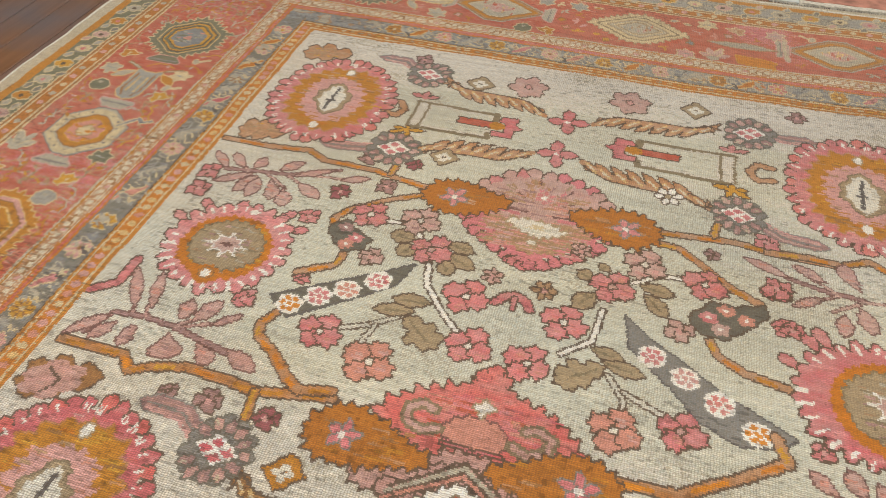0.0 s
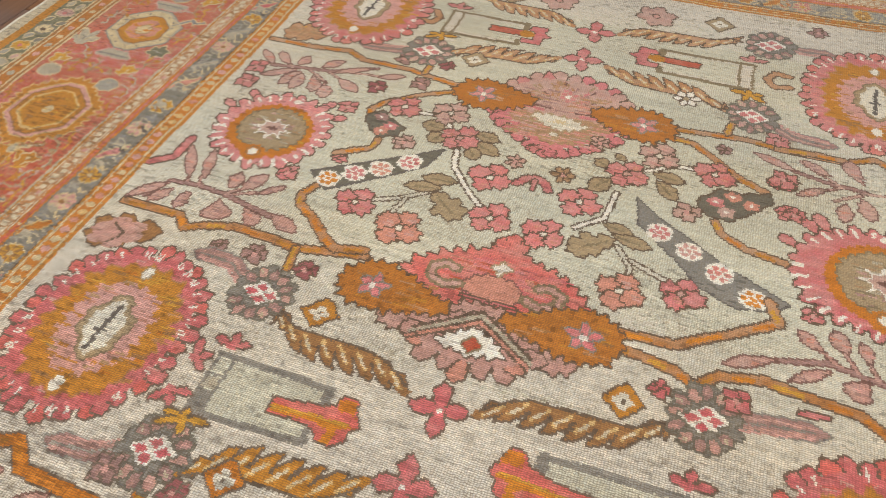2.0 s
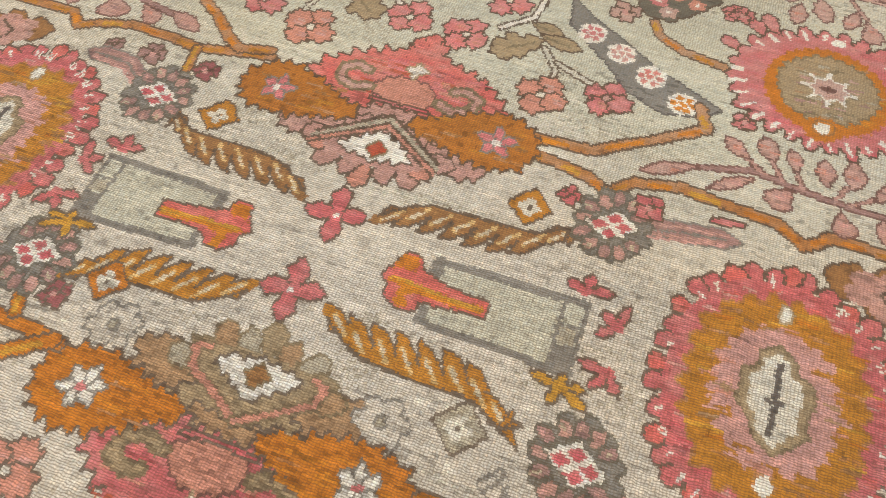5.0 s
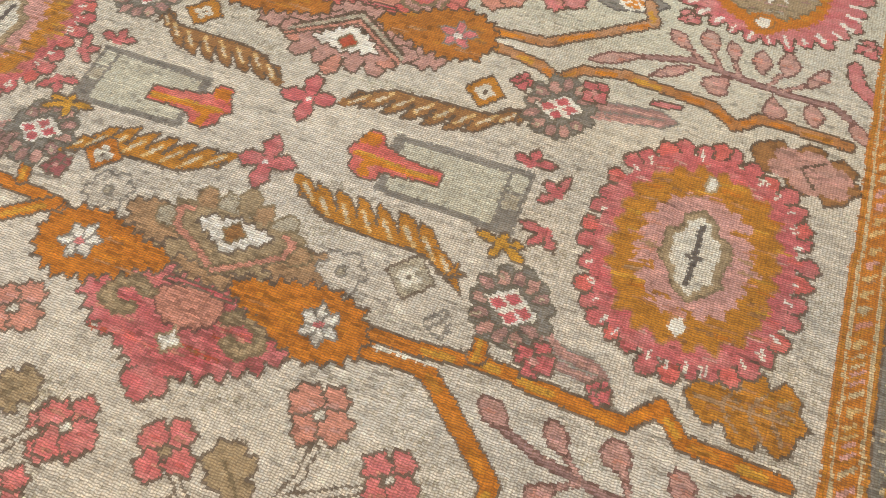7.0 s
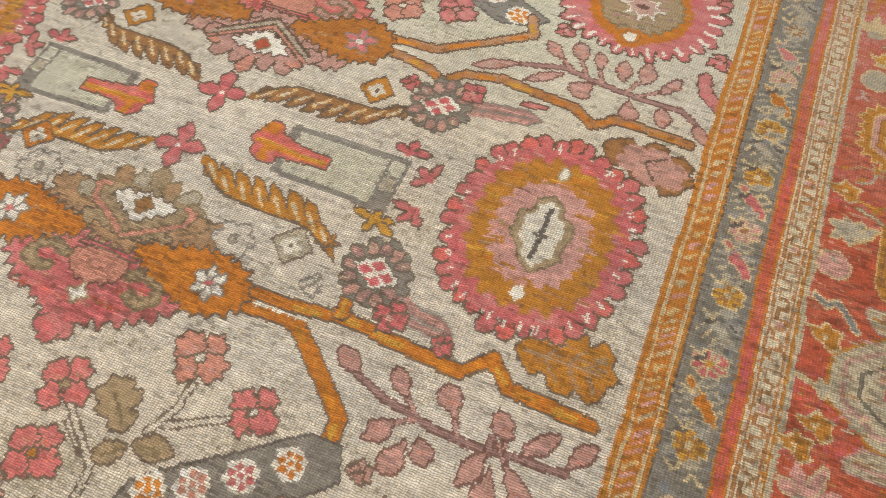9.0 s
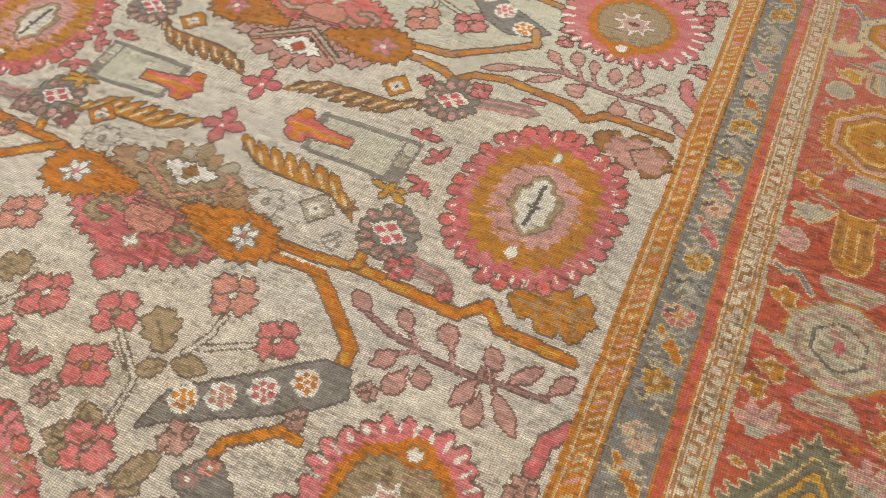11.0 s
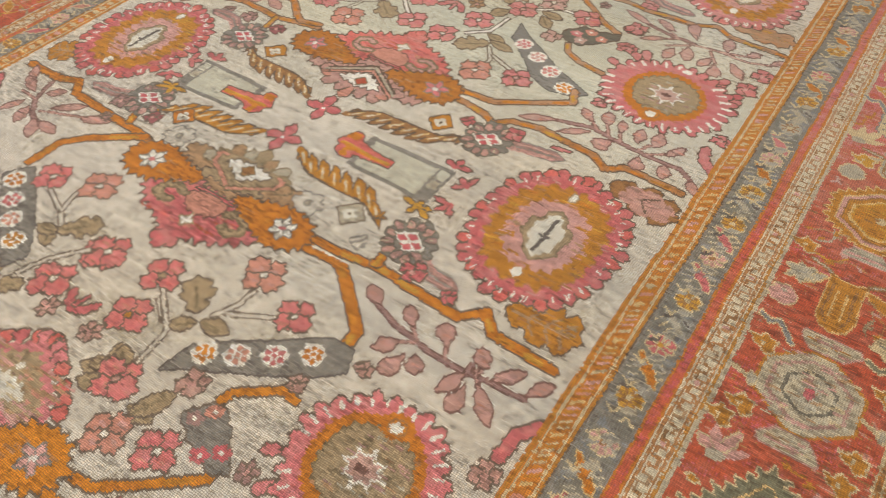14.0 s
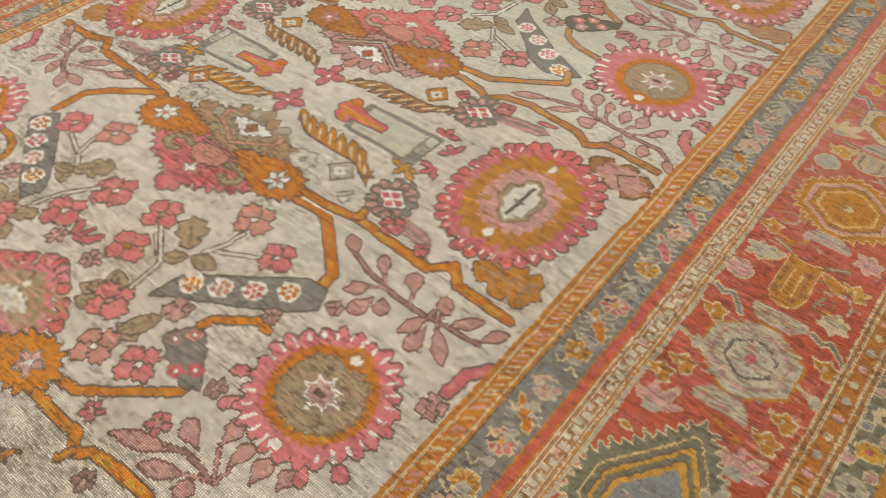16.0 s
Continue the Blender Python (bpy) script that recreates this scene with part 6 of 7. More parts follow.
def hex_motif(side, s, kind, w=0.125, h=0.14, feet=(1, -1)):
    x, y = along(side, s, 0.5, 5, 6)
    B = Lay(x, y, 1, 1, 90 if side in ("top", "bottom") else 0)
    m = piece("hexagon", HEXES[kind])
    ends = side in ("top", "bottom")
    if kind == "green":
        hexagon(B, w, h, [(0.86, "moss", "wheat"), (0.76, "gold", "umber"), (0.68, "moss", None), (0.60, "gold", "umber"), (0.50, "steel", None)], "moss", "bone", w > 0.15, 0.034)
        flecks(B, 30, -0.4 * w, 0.25 * w, -0.3 * h, 0.3 * h, 0.02, ("ash", "stone", "moss", "salmon"))
        fill(B.many(ring(0.012, 0.012, 8)), "salmon")
    elif kind == "ochre":
        hexagon(B, w, h, [(0.88, "blush", "wheat"), (0.76, "ochre", "brown"), (0.64, "wheat", None), (0.57, "ochre", "gold"), (0.12, "bone", None)], "ochre", "wheat")
        flecks(B, 16, -0.5 * w, 0.3 * w, -0.4 * h, 0.4 * h, 0.02, ("gold", "brown", "amber"))
    elif kind == "amber":
        if ends:
            hexagon(B, w, h, [(1.0, "stone", "ash"), (0.93, "fawn", "brown"), (0.84, "ochre", None), (0.70, "linen", "brown"), (0.60, "stone", None), (0.36, "dusty", "linen")], None, "bone", True)
        else:
            hexagon(B, w, h, [(1.0, "stone", "slate"), (0.94, "bone", None), (0.74, "stone", None), (0.68, "ochre", "brown"), (0.50, "salmon", "gold"), (0.24, "bone", "fawn")])
        flecks(B, 16, -0.5 * w, 0.3 * w, -0.4 * h, 0.4 * h, 0.02, ("stone", "brick", "wheat") if ends else ("gold", "amber", "brown"))
        for i in range(0 if ends else 16):
            a = i * math.pi / 8
            fill([B(w * 0.86 * math.cos(a) + p, h * 0.80 * math.sin(a) + q) for p, q in ring(0.005, 0.005, 6)], "slate")
    elif kind == "pale":
        hexagon(B, w, h, [(0.86, "olive", None), (0.80, "bone", None), (0.66, "tan", None), (0.60, "stone", None), (0.50, "tan", "bone"), (0.40, "stone", None)], "bone", "tan", True, 0.020)
        flecks(B, 20, -0.25 * w, 0.2 * w, -0.3 * h, 0.3 * h, 0.02, ("dusty", "fawn", "brick", "ash"))
    else:
        hexagon(B, w, h, [(1.0, "ochre", None), (0.94, "linen", None), (0.78, "dusty", None), (0.70, "linen", None), (0.52, "pewter", None), (0.45, "linen", None), (0.22, "stone", None)])
        flecks(B, 60, -0.10, 0.08, -0.11, 0.11, 0.025, ("stone", "bone", "linen", "dusty", "fawn", "blush"))
        fill(B.many(ring(0.013, 0.018, 8)), "berry")
        fill(B.many(ring(0.03, 0.014, 10, v=-0.035)), "stone")
    for q in feet:
        piece("hexagon_foot", "pale bracket at the hexagon's tip", m)
        v = q * (h + 0.034)
        g = 1.12 if kind == "cream" else 1.0
        fill(B.many([(-0.036 * g, v - q * 0.028 * g), (0.036 * g, v - q * 0.028 * g), (0.068 * g, v + q * 0.008), (0.062 * g, v + q * 0.024 * g), (-0.062 * g, v + q * 0.024 * g), (-0.068 * g, v + q * 0.008)]), "moss" if kind == "green" else "linen" if kind == "cream" else "stone", "dusty" if kind == "cream" else "blush")
        line(B.many([(-0.05, v + 0.004 * q), (0.05, v + 0.004 * q)]), 0.007, "slate" if kind in ("amber", "green") else "ochre" if q > 0 else "blush")
        if kind == "cream":
            flecks(B, 14, -0.055, 0.035, v - 0.02, v + 0.02, 0.022, ("stone", "bone", "dusty", "fawn", "blush"))


def vase_motif(side, s, colour, k=0.46, h=0.105):
    x, y = along(side, s, k, 5, 6)
    B = Lay(x, y, 1, 1, 90 if side in ("top", "bottom") else 0)
    piece("vase", "tall narrow vase with a pale outline")
    g = h / 0.105
    fill(B.many([(a, b * g) for a, b in ((-0.052, 0.105), (-0.02, 0.09), (0.02, 0.09), (0.052, 0.105), (0.046, 0.06), (0.050, -0.05), (0.032, -0.092), (0.0, -0.105), (-0.032, -0.092), (-0.050, -0.05), (-0.046, 0.06))]), colour, "wheat")
    for q in (-1, 1):
        line(B.many([(q * 0.030, 0.07 * g), (q * 0.034, -0.04 * g), (q * 0.018, -0.075 * g)]), 0.006, "brown" if colour != "bone" else "ash")
        line(B.many([(q * 0.014, 0.05 * g), (q * 0.015, -0.05 * g)]), 0.006, "wheat" if colour != "bone" else "white")
        line(B.many([(q * 0.05, 0.105 * g), (q * 0.105, 0.13 * g)]), 0.012, "stone", "brown")
        leaf(B, q * 0.050, 0.085 * g, 0.095, 0.040, 90 - q * 128, "ochre" if q > 0 else "stone", "wheat")


def filler(x, y, kind, colour="", sx=1.0):
    """One small flower, bell, hook or fan strewn on the red border."""
    L = Lay(x, y, sx, 1, dice.uniform(-8, 8))
    if kind == "star":
        piece("border_star", "small pale star flower on red")
        fill(L.many(teeth(ring(0.026, 0.024, 24), 0.026, 0.022)), colour or "stone", "bone")
        line(L.many([(-0.012, 0.0), (0.014, 0.004)]), 0.006, "ash")
    elif kind == "bell":
        piece("border_bell", "small ochre bell flower with pale edge")
        fill(L.many([(-0.040, 0.018), (-0.016, 0.016), (0.002, 0.036), (0.016, 0.020), (0.038, 0.018), (0.026, -0.004), (0.034, -0.020), (0.010, -0.034), (-0.002, -0.014), (-0.020, -0.008)]), colour or "ochre", "bone")
        fill(L.many([(-0.008, 0.010), (0.008, 0.010), (0.002, -0.010)]), "bone")
    elif kind == "fan":
        piece("border_leaf", "fan of pale pink leaves on red")
        for a, ln in ((25, 0.062), (62, 0.072), (100, 0.066), (140, 0.05)):
            leaf(L, 0, -0.02, ln * 1.3, 0.030, a, colour or "blush", "bone" if a in (62, 140) else None)
        fill(L.many(ring(0.024, 0.016, 14, v=-0.02)), "stone")
    elif kind == "round":
        piece("border_round", "round blush flower on red")
        fill(L.many(teeth(ring(0.034, 0.032, 24), 0.03, 0.006, "petal")), colour or "blush", "bone")
        fill(L.many([(-0.008, 0.022), (0.014, 0.02), (0.0, 0.006)]), "stone")
    elif kind == "bone":
        piece("border_knuckle", "small ivory knuckle on red")
        line(L.many([(-0.026, 0.014), (0.012, -0.004)]), 0.015, "bone")
        fill(L.many(ring(0.013, 0.02, 10, u=0.02, v=-0.008)), "stone", "bone")
    else:
        piece("border_hook", "slate hook with pale edge on red")
        line(L.many([(-0.048, 0.022), (-0.018, 0.004), (0.002, 0.020), (0.026, -0.010), (0.044, -0.034)]), 0.015, colour or "steel", "bone")


# the right border laid to fit the camera's view, then the rest of it in the same order
for s, kind, w, h, feet in ((-0.20, "cream", 0.125, 0.130, (1, -1)), (0.495, "ochre", 0.135, 0.135, (-1,)), (0.975, "amber", 0.118, 0.115, (-1,)), (1.64, "green", 0.13, 0.15, (1, -1)), (-0.73, "green", 0.172, 0.250, ()),
                            (-1.20, "amber", 0.12, 0.12, (1, -1)), (-1.75, "ochre", 0.135, 0.135, (1, -1)), (-2.25, "cream", 0.125, 0.13, (1, -1))):
    hex_motif("right", s, kind, w, h, feet)
for s, c in ((0.115, "ochre"), (1.275, "ash"), (0.74, "stone"), (-0.95, "bone"), (-1.48, "ochre")):
    vase_motif("right", s, c, 0.46, 0.105 if c != "stone" else 0.05)
for x, y, kind, c in ((1.525, 0.285, "bell", ""), (1.545, 0.175, "star", "stone"), (1.525, 0.07, "round", ""), (1.55, -0.045, "hook", ""), (1.535, -0.115, "bell", ""), (1.525, -0.23, "bone", ""), (1.545, -0.32, "bell", ""),
                      (1.515, -0.375, "bell", ""), (1.545, -0.46, "fan", ""), (1.80, 0.305, "star", "blush"), (1.805, 0.18, "bell", "gold"), (1.80, 0.04, "star", "bone"),
                      (1.815, -0.045, "hook", "moss"), (1.83, -0.115, "bell", ""), (1.83, -0.215, "bone", "")):
    filler(x, y, kind, c)
for x, y, kind, c in ((1.81, -0.325, "bell", ""), (1.80, -0.40, "bell", ""), (1.78, -0.50, "fan", "blush"), (1.79, -0.62, "fan", "stone"), (1.53, 0.86, "fan", "bone"), (1.565, 0.745, "bell", "gold"), (1.55, 0.67, "round", "stone"),
                      (1.53, 1.07, "hook", ""), (1.535, 1.155, "bell", "gold"), (1.55, 1.24, "star", "gold"), (1.56, 1.36, "round", "stone"), (1.57, 1.49, "fan", ""), (1.80, 0.70, "fan", ""), (1.81, 0.86, "star", "stone"),
                      (1.82, 1.12, "bell", ""), (1.81, 1.30, "star", "blush")):
    filler(x, y, kind, c)
for s, kind, w, h, feet in ((1.77, "green", 0.125, 0.145, (-1,)), (1.11, "amber", 0.122, 0.135, (1, -1)), (0.605, "ochre", 0.135, 0.165, ()), (0.05, "cream", 0.12, 0.13, (1, -1)), (-0.55, "green", 0.13, 0.15, (1, -1)),
                            (-1.15, "amber", 0.12, 0.13, (1, -1)), (-1.75, "ochre", 0.13, 0.14, (1, -1))):
    hex_motif("left", s, kind, w, h, feet)
for s, c in ((1.41, "bone"), (0.33, "ochre"), (-0.25, "bone"), (-0.85, "ochre"), (-1.45, "bone")):
    vase_motif("left", s, "ash" if c == "bone" else c, 0.5, 0.10)
for x, y, kind, c in ((-1.64, 1.59, "bell", ""), (-1.65, 1.48, "star", "stone"), (-1.62, 1.37, "round", "moss"), (-1.38, 1.50, "star", "bone"), (-1.375, 1.36, "bell", "gold"), (-1.365, 1.42, "bone", ""), (-1.37, 1.20, "hook", ""),
                      (-1.36, 1.62, "bone", ""), (-1.37, 1.00, "star", "moss"), (-1.655, 0.99, "fan", "stone"), (-1.64, 0.79, "round", "stone"), (-1.41, 0.78, "round", "ash"), (-1.65, 0.86, "bell", "gold"), (-1.40, 0.87, "bell", "gold"),
                      (-1.39, 0.385, "bell", ""), (-1.45, 0.42, "bone", "")):
    filler(x, y, kind, c, -1)
for y in (0.2, -0.1, -0.4, -0.72, -1.0, -1.3, -1.6, -1.9):
    filler(-1.39, y, ("star", "bell", "hook")[int(abs(y) * 10) % 3], "", -1)
    filler(-1.63, y + 0.06, ("fan", "star", "bell")[int(abs(y) * 10) % 3], "", -1)
    if y < -0.9:
        filler(1.55, y, "star", "blush")
        filler(1.80, y - 0.08, "bell", "")
for s, kind, w in ((-0.42, "amber", 0.118), (0.155, "pale", 0.112), (0.915, "amber", 0.118), (-1.0, "green", 0.118), (1.5, "ochre", 0.12)):
    for side in ("top", "bottom"):
        hex_motif(side, s, kind, w, 0.175, (1, -1) if kind != "pale" else ())
for side in ("top", "bottom"):
    x, y = along(side, 0.42, 0.46, 5, 6)
    piece("spear", "long pale grey spear with an ochre edge")
    leaf(Lay(x, y), 0, 0, 0.27, 0.052, -2, "stone", "fawn", "ash")
    piece("spear_foot", "pale bracket at the spear's tip")
    line([(x + 0.297, y + 0.075), (x + 0.292, y), (x + 0.306, y - 0.075)], 0.018, "linen", "dusty")
    x, y = along(side, 0.605, 0.10, 5, 6)
    piece("border_fish", "amber toothed blossom on red")
    fill(Lay(x, y, 1, 1, -8).many(teeth([(-0.075, 0.026), (0.03, 0.030), (0.075, 0.022), (0.060, 0.0), (0.078, -0.020), (0.02, -0.030), (-0.055, -0.026)], 0.024, 0.007)), "amber", "gold")
    vase_motif(side, -0.72, "bone", 0.5, 0.1)
    for s, k, kind, c in ((-0.29, 0.08, "round", "moss"), (-0.24, 0.86, "star", "ash"), (-0.10, 0.84, "star", "ash"), (0.42, 0.86, "star", "bone"), (0.53, 0.80, "bell", "copper"), (0.685, 0.80, "star", "dusty"), (0.80, 0.86, "bone", ""),
                          (0.35, 0.07, "star", "blush"), (0.45, 0.12, "fan", "dusty"), (-0.20, 0.10, "bell", "ochre"), (1.15, 0.12, "fan", "stone"), (1.15, 0.86, "fan", "blush"), (-0.65, 0.12, "star", "stone"), (-0.8, 0.86, "bell", "gold"), (1.28, 0.5, "star", "stone")):
        x, y = along(side, s, k, 5, 6)
        filler(x, y, kind, c)
MAIN = next(i for i, q in enumerate(pieces) if q[0] == "main_border")


def strew(x0, x1, y0, y1, n):
    """Small buds, sprigs and dashes on what is still bare of the red border."""
    for _ in range(n):
        x, y = dice.uniform(x0, x1), dice.uniform(y0, y1)
        sl = window(x - 0.014, x + 0.014, y - 0.014, y + 0.014)
        if sl is None or (owner[sl] != MAIN).any():
            continue
        L = Lay(x, y, 1, 1, dice.uniform(0, 360))
        c, k = dice.choice(("ochre", "gold", "blush", "stone", "dusty", "salmon", "bone", "steel")), dice.randrange(4)
        piece("border_sprig", "tiny sprig on red")
        if k == 0:
            leaf(L, -0.02, 0, 0.042, 0.020, 0, c, "bone" if c in ("ochre", "steel") else None)
        elif k == 1:
            line(L.many([(-0.018, -0.008), (0.0, 0.006), (0.018, -0.004)]), 0.008, c)
            line(L.many([(0.0, 0.004), (0.004, 0.020)]), 0.007, c)
        elif k == 2:
            fill(L.many(teeth(ring(0.012, 0.011, 14), 0.016, 0.009)), c, "brown")
        else:
            for a in (20, 90, 160):
                leaf(L, 0, -0.012, 0.030, 0.014, a, c, None)


def vines(x0, x1, y0, y1, n):
    """Thin angular twigs of pale and ochre yarn that wander between the motifs of the red border."""
    for _ in range(n):
        x, y = dice.uniform(x0, x1), dice.uniform(y0, y1)
        a, pts = dice.uniform(0, 6.28), [(x, y)]
        for _ in range(3):
            a += dice.choice((-0.9, 0.9)) * dice.uniform(0.5, 1.1)
            pts.append((pts[-1][0] + 0.030 * math.cos(a), pts[-1][1] + 0.030 * math.sin(a)))
        sl = window(min(p[0] for p in pts), max(p[0] for p in pts), min(p[1] for p in pts), max(p[1] for p in pts))
        if sl is None or (owner[sl] != MAIN).mean() > 0.22:
            continue
        piece("border_twig", "thin twig on red")
        c = dice.choice(("ochre", "fawn", "tan", "gold", "copper", "stone"))
        line(pts, 0.0062, c)
        for p in (pts[1], pts[3]):
            leaf(Lay(*p, 1, 1, dice.uniform(0, 360)), 0, 0, 0.026, 0.013, 0, dice.choice((c, "dusty", "ochre")), None)


vines(-1.67, -1.32, -0.2, 2.2, 2600)
vines(1.52, 1.84, -0.9, 1.8, 500)
strew(1.51, 1.85, -1.2, 2.0, 3200)
strew(-1.69, -1.31, -0.7, 2.3, 3200)
strew(-1.3, 1.6, 2.24, 2.52, 2400)
for side in ("right", "left", "top", "bottom"):
    inner_guard(side)
    grey_band(side)
    key_band(side)
    outer_guard(side)
    outer_band(side)


# ---- weave it: every motif becomes a part made of its own knots ----
table = np.array([DYES[k] for k in DYES]) / 255.0
table = np.where(table <= 0.04045, table / 12.92, ((table + 0.055) / 1.055) ** 2.4)
colour = table[dye]
# sun and feet have faded the pinks and reds a little, most in the upper part
ground = table[DYE["cream"]]
fade = 0.02 + 0.17 * np.clip((WY - 0.15) / 0.6, 0, 1) + 0.06 * smooth(NX, NY, 60, 50) + 0.12 * smooth(NX, NY, 7, 3)
fade = np.where(np.isin(dye, [DYE[k] for k in ("rose", "coral", "pink", "bloom", "berry", "dusty", "copper")]), np.clip(fade, 0, 0.35), np.where(np.isin(dye, [DYE[k] for k in ("red", "brick", "rust")]), np.clip(0.55 * fade, 0, 0.25), 0.0))[..., None]
colour = colour * (1 - fade) + ground * fade
# the ground turns to a greyer sage across the middle
cast = ((0.1 + 0.50 * np.exp(-((WY - 0.72) / 0.55) ** 2)) * np.clip(1.05 + 0.4 * smooth(NX, NY, 60, 50), 0, 1.3) * np.isin(dye, [DYE["cream"], DYE["sage"]]))[..., None]
colour = colour * (1 - cast) + table[DYE["celadon"]] * cast
# the top end has faded all over
pale_end = (0.07 * np.clip((WY - 1.97) / 0.1, 0, 1) * np.clip((WX + 0.4) / 0.6, 0, 1))[..., None]
colour = colour * (1 - pale_end) + table[DYE["linen"]] * pale_end
# the outlines have worn to grey in the lower part
worn_edge = np.where(dye == DYE["umber"], 0.16 * np.clip((0.35 - WY) / 0.6, 0, 1), 0.0)[..., None]
colour = colour * (1 - worn_edge) + table[DYE["ash"]] * worn_edge
abrash = 1 + 0.03 * smooth(NX, NY, 700, 7) + 0.02 * smooth(NX, NY, 90, 3) + 0.05 * smooth(NX, NY, 60, 50)
grain = 0.65 + 0.6 * np.clip((0.7 - WY) / 0.9, 0, 1)
abrash = abrash + grain * (0.09 * rng.standard_normal((NY, NX)) + 0.04 * smooth(NX, NY, 2.2, 1.6) + 0.08 * smooth(NX, NY, 30, 1.01) + 0.09 * smooth(NX, NY, 11, 1.01) + 0.10 * smooth(NX, NY, 4, 1.01)) + 0.03 * rng.standard_normal((NY, 1))
warmth = 0.03 * smooth(NX, NY, 120, 30) + 0.03 * rng.standard_normal((NY, NX))
colour = np.clip(colour * abrash[..., None] * (1 + warmth[..., None] * np.array([1.0, 0.1, -1.1])), 0.005, 0.95)
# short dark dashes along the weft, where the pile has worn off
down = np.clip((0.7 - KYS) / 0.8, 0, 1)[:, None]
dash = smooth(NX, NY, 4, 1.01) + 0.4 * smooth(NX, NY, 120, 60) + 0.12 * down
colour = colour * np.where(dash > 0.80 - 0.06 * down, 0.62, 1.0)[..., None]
colour = colour * (1 + (0.04 + 0.05 * down) * smooth(NX, NY, 6, 1.01) + (0.04 + 0.09 * down) * smooth(NX, NY, 6, 2.2) + 0.06 * down * smooth(NX, NY, 3, 3))[..., None]
# the ends of neighbouring yarns mingle
pad = np.pad(colour, ((1, 1), (1, 1), (0, 0)), mode="edge")
colour = 0.80 * colour + 0.06 * (pad[1:-1, :-2] + pad[1:-1, 2:]) + 0.04 * (pad[:-2, 1:-1] + pad[2:, 1:-1])
# how dark the painted gaps are: between the rows where the pile is worn, and in the ground of the lower half between
# the columns too
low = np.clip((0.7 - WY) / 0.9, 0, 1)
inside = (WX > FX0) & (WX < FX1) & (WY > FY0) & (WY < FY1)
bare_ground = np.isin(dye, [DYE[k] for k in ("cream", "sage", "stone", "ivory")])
row_gap_shade = np.clip(np.where(inside, 0.44 + 0.26 * low, 0.54 + 0.14 * low) + 0.14 * smooth(NX, NY, 60, 40) + 0.08 * bare_ground, 0.1, 0.86)
col_gap_shade = np.clip(np.where(inside, 0.34 + 0.26 * low, 0.44 + 0.12 * low) + np.where(inside, 0.34, 0.1) * smooth(NX, NY, 45, 40), 0.04, 0.62) * np.where(bare_ground, 1.0, np.where(inside, 0.75, 1.0))
weave_of = np.stack([row_gap_shade, col_gap_shade, np.zeros_like(row_gap_shade)], -1).reshape(-1, 3)

# pile height: the cloth lies a little uneven, each knot stands up by itself
pile = 0.0012 * smooth(NX + 1, NY + 1, 60, 70) + 0.0005 * smooth(NX + 1, NY + 1, 12, 12)
gx, gy = X0 + np.arange(NX + 1) * KX, Y0 + np.arange(NY + 1) * KY
VX, VY = np.meshgrid(gx, gy)
# a soft fold left from storage runs up through one oval
pile = pile + 0.009 * np.exp(-((VX - 0.815) / 0.028) ** 2) * np.clip((VY + 0.50) / 0.25, 0, 1) * np.clip((0.40 - VY) / 0.25, 0, 1)
lean = 0.0008 * rng.standard_normal((NY + 1, NX + 1))
bow = np.clip((VX - 0.35) / 0.8, 0, 1) ** 2 * np.clip((VY - 1.5) / 0.45, 0, 1)   # the top end pulls up to one side
VX, VY = VX + lean, VY + 0.7 * lean[::-1] + 0.038 * bow
FEET = np.stack([VX, VY, pile + 0.00018 * rng.standard_normal((NY + 1, NX + 1))], -1).reshape(-1, 3)
knot_dye = np.clip(colour, 0, 0.95).reshape(-1, 3)

rug = new("rug")
tagged(rug, "large antique ivory floral wool rug with red border lying on boards", "rug")
rug.location = (0, 0, FLOOR)


def knots(name, cells, label, parent):
    """A mesh of the given knots (their flat numbers), each with the dye of its yarn."""
    j, i = np.divmod(cells, NX)
    a = j * (NX + 1) + i
    quads = np.stack([a, a + 1, a + NX + 2, a + NX + 1], 1)
    used, inv = np.unique(quads, return_inverse=True)
    inv = inv.reshape(-1, 4)
    tris = np.concatenate([inv[:, [0, 1, 2]], inv[:, [0, 2, 3]]])
    me = bpy.data.meshes.new(name)
    me.vertices.add(len(used))
    me.vertices.foreach_set("co", (FEET[used] - np.array([0, 0, FLOOR])).astype(np.float32).ravel())
    me.loops.add(len(tris) * 3)
    me.loops.foreach_set("vertex_index", tris.astype(np.int32).ravel())
    me.polygons.add(len(tris))
    me.polygons.foreach_set("loop_start", np.arange(0, len(tris) * 3, 3, dtype=np.int32))
    me.update(calc_edges=True)
    me.shade_flat()
    of = np.tile(cells, 2)
    c = np.ones((len(of), 4), np.float32)
    c[:, :3] = knot_dye[of]
    me.attributes.new("dye", "FLOAT_COLOR", "FACE").data.foreach_set("color", c.ravel())
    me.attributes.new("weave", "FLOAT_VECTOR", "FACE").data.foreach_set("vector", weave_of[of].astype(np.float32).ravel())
    me.materials.append(WOOL)
    ob = new(name, me)
    ob.parent = parent
    if label:
        ob["label"] = label
    return ob


flat = owner.ravel()
order = np.argsort(flat, kind="stable")
bounds = np.searchsorted(flat[order], np.arange(len(pieces) + 1))
made = {}
for n, (name, label, under) in enumerate(pieces):
    cells = order[bounds[n]:bounds[n + 1]]
    if len(cells):
        made[n] = knots(name, cells, label, made.get(under, rug) if under else rug)

# the rug's body under the pile, with its thickness
bm = bmesh.new()
box(bm, X0 + 0.004, X1 - 0.004, Y0 + 0.004, Y1 - 0.004, 0.0, 0.0055)
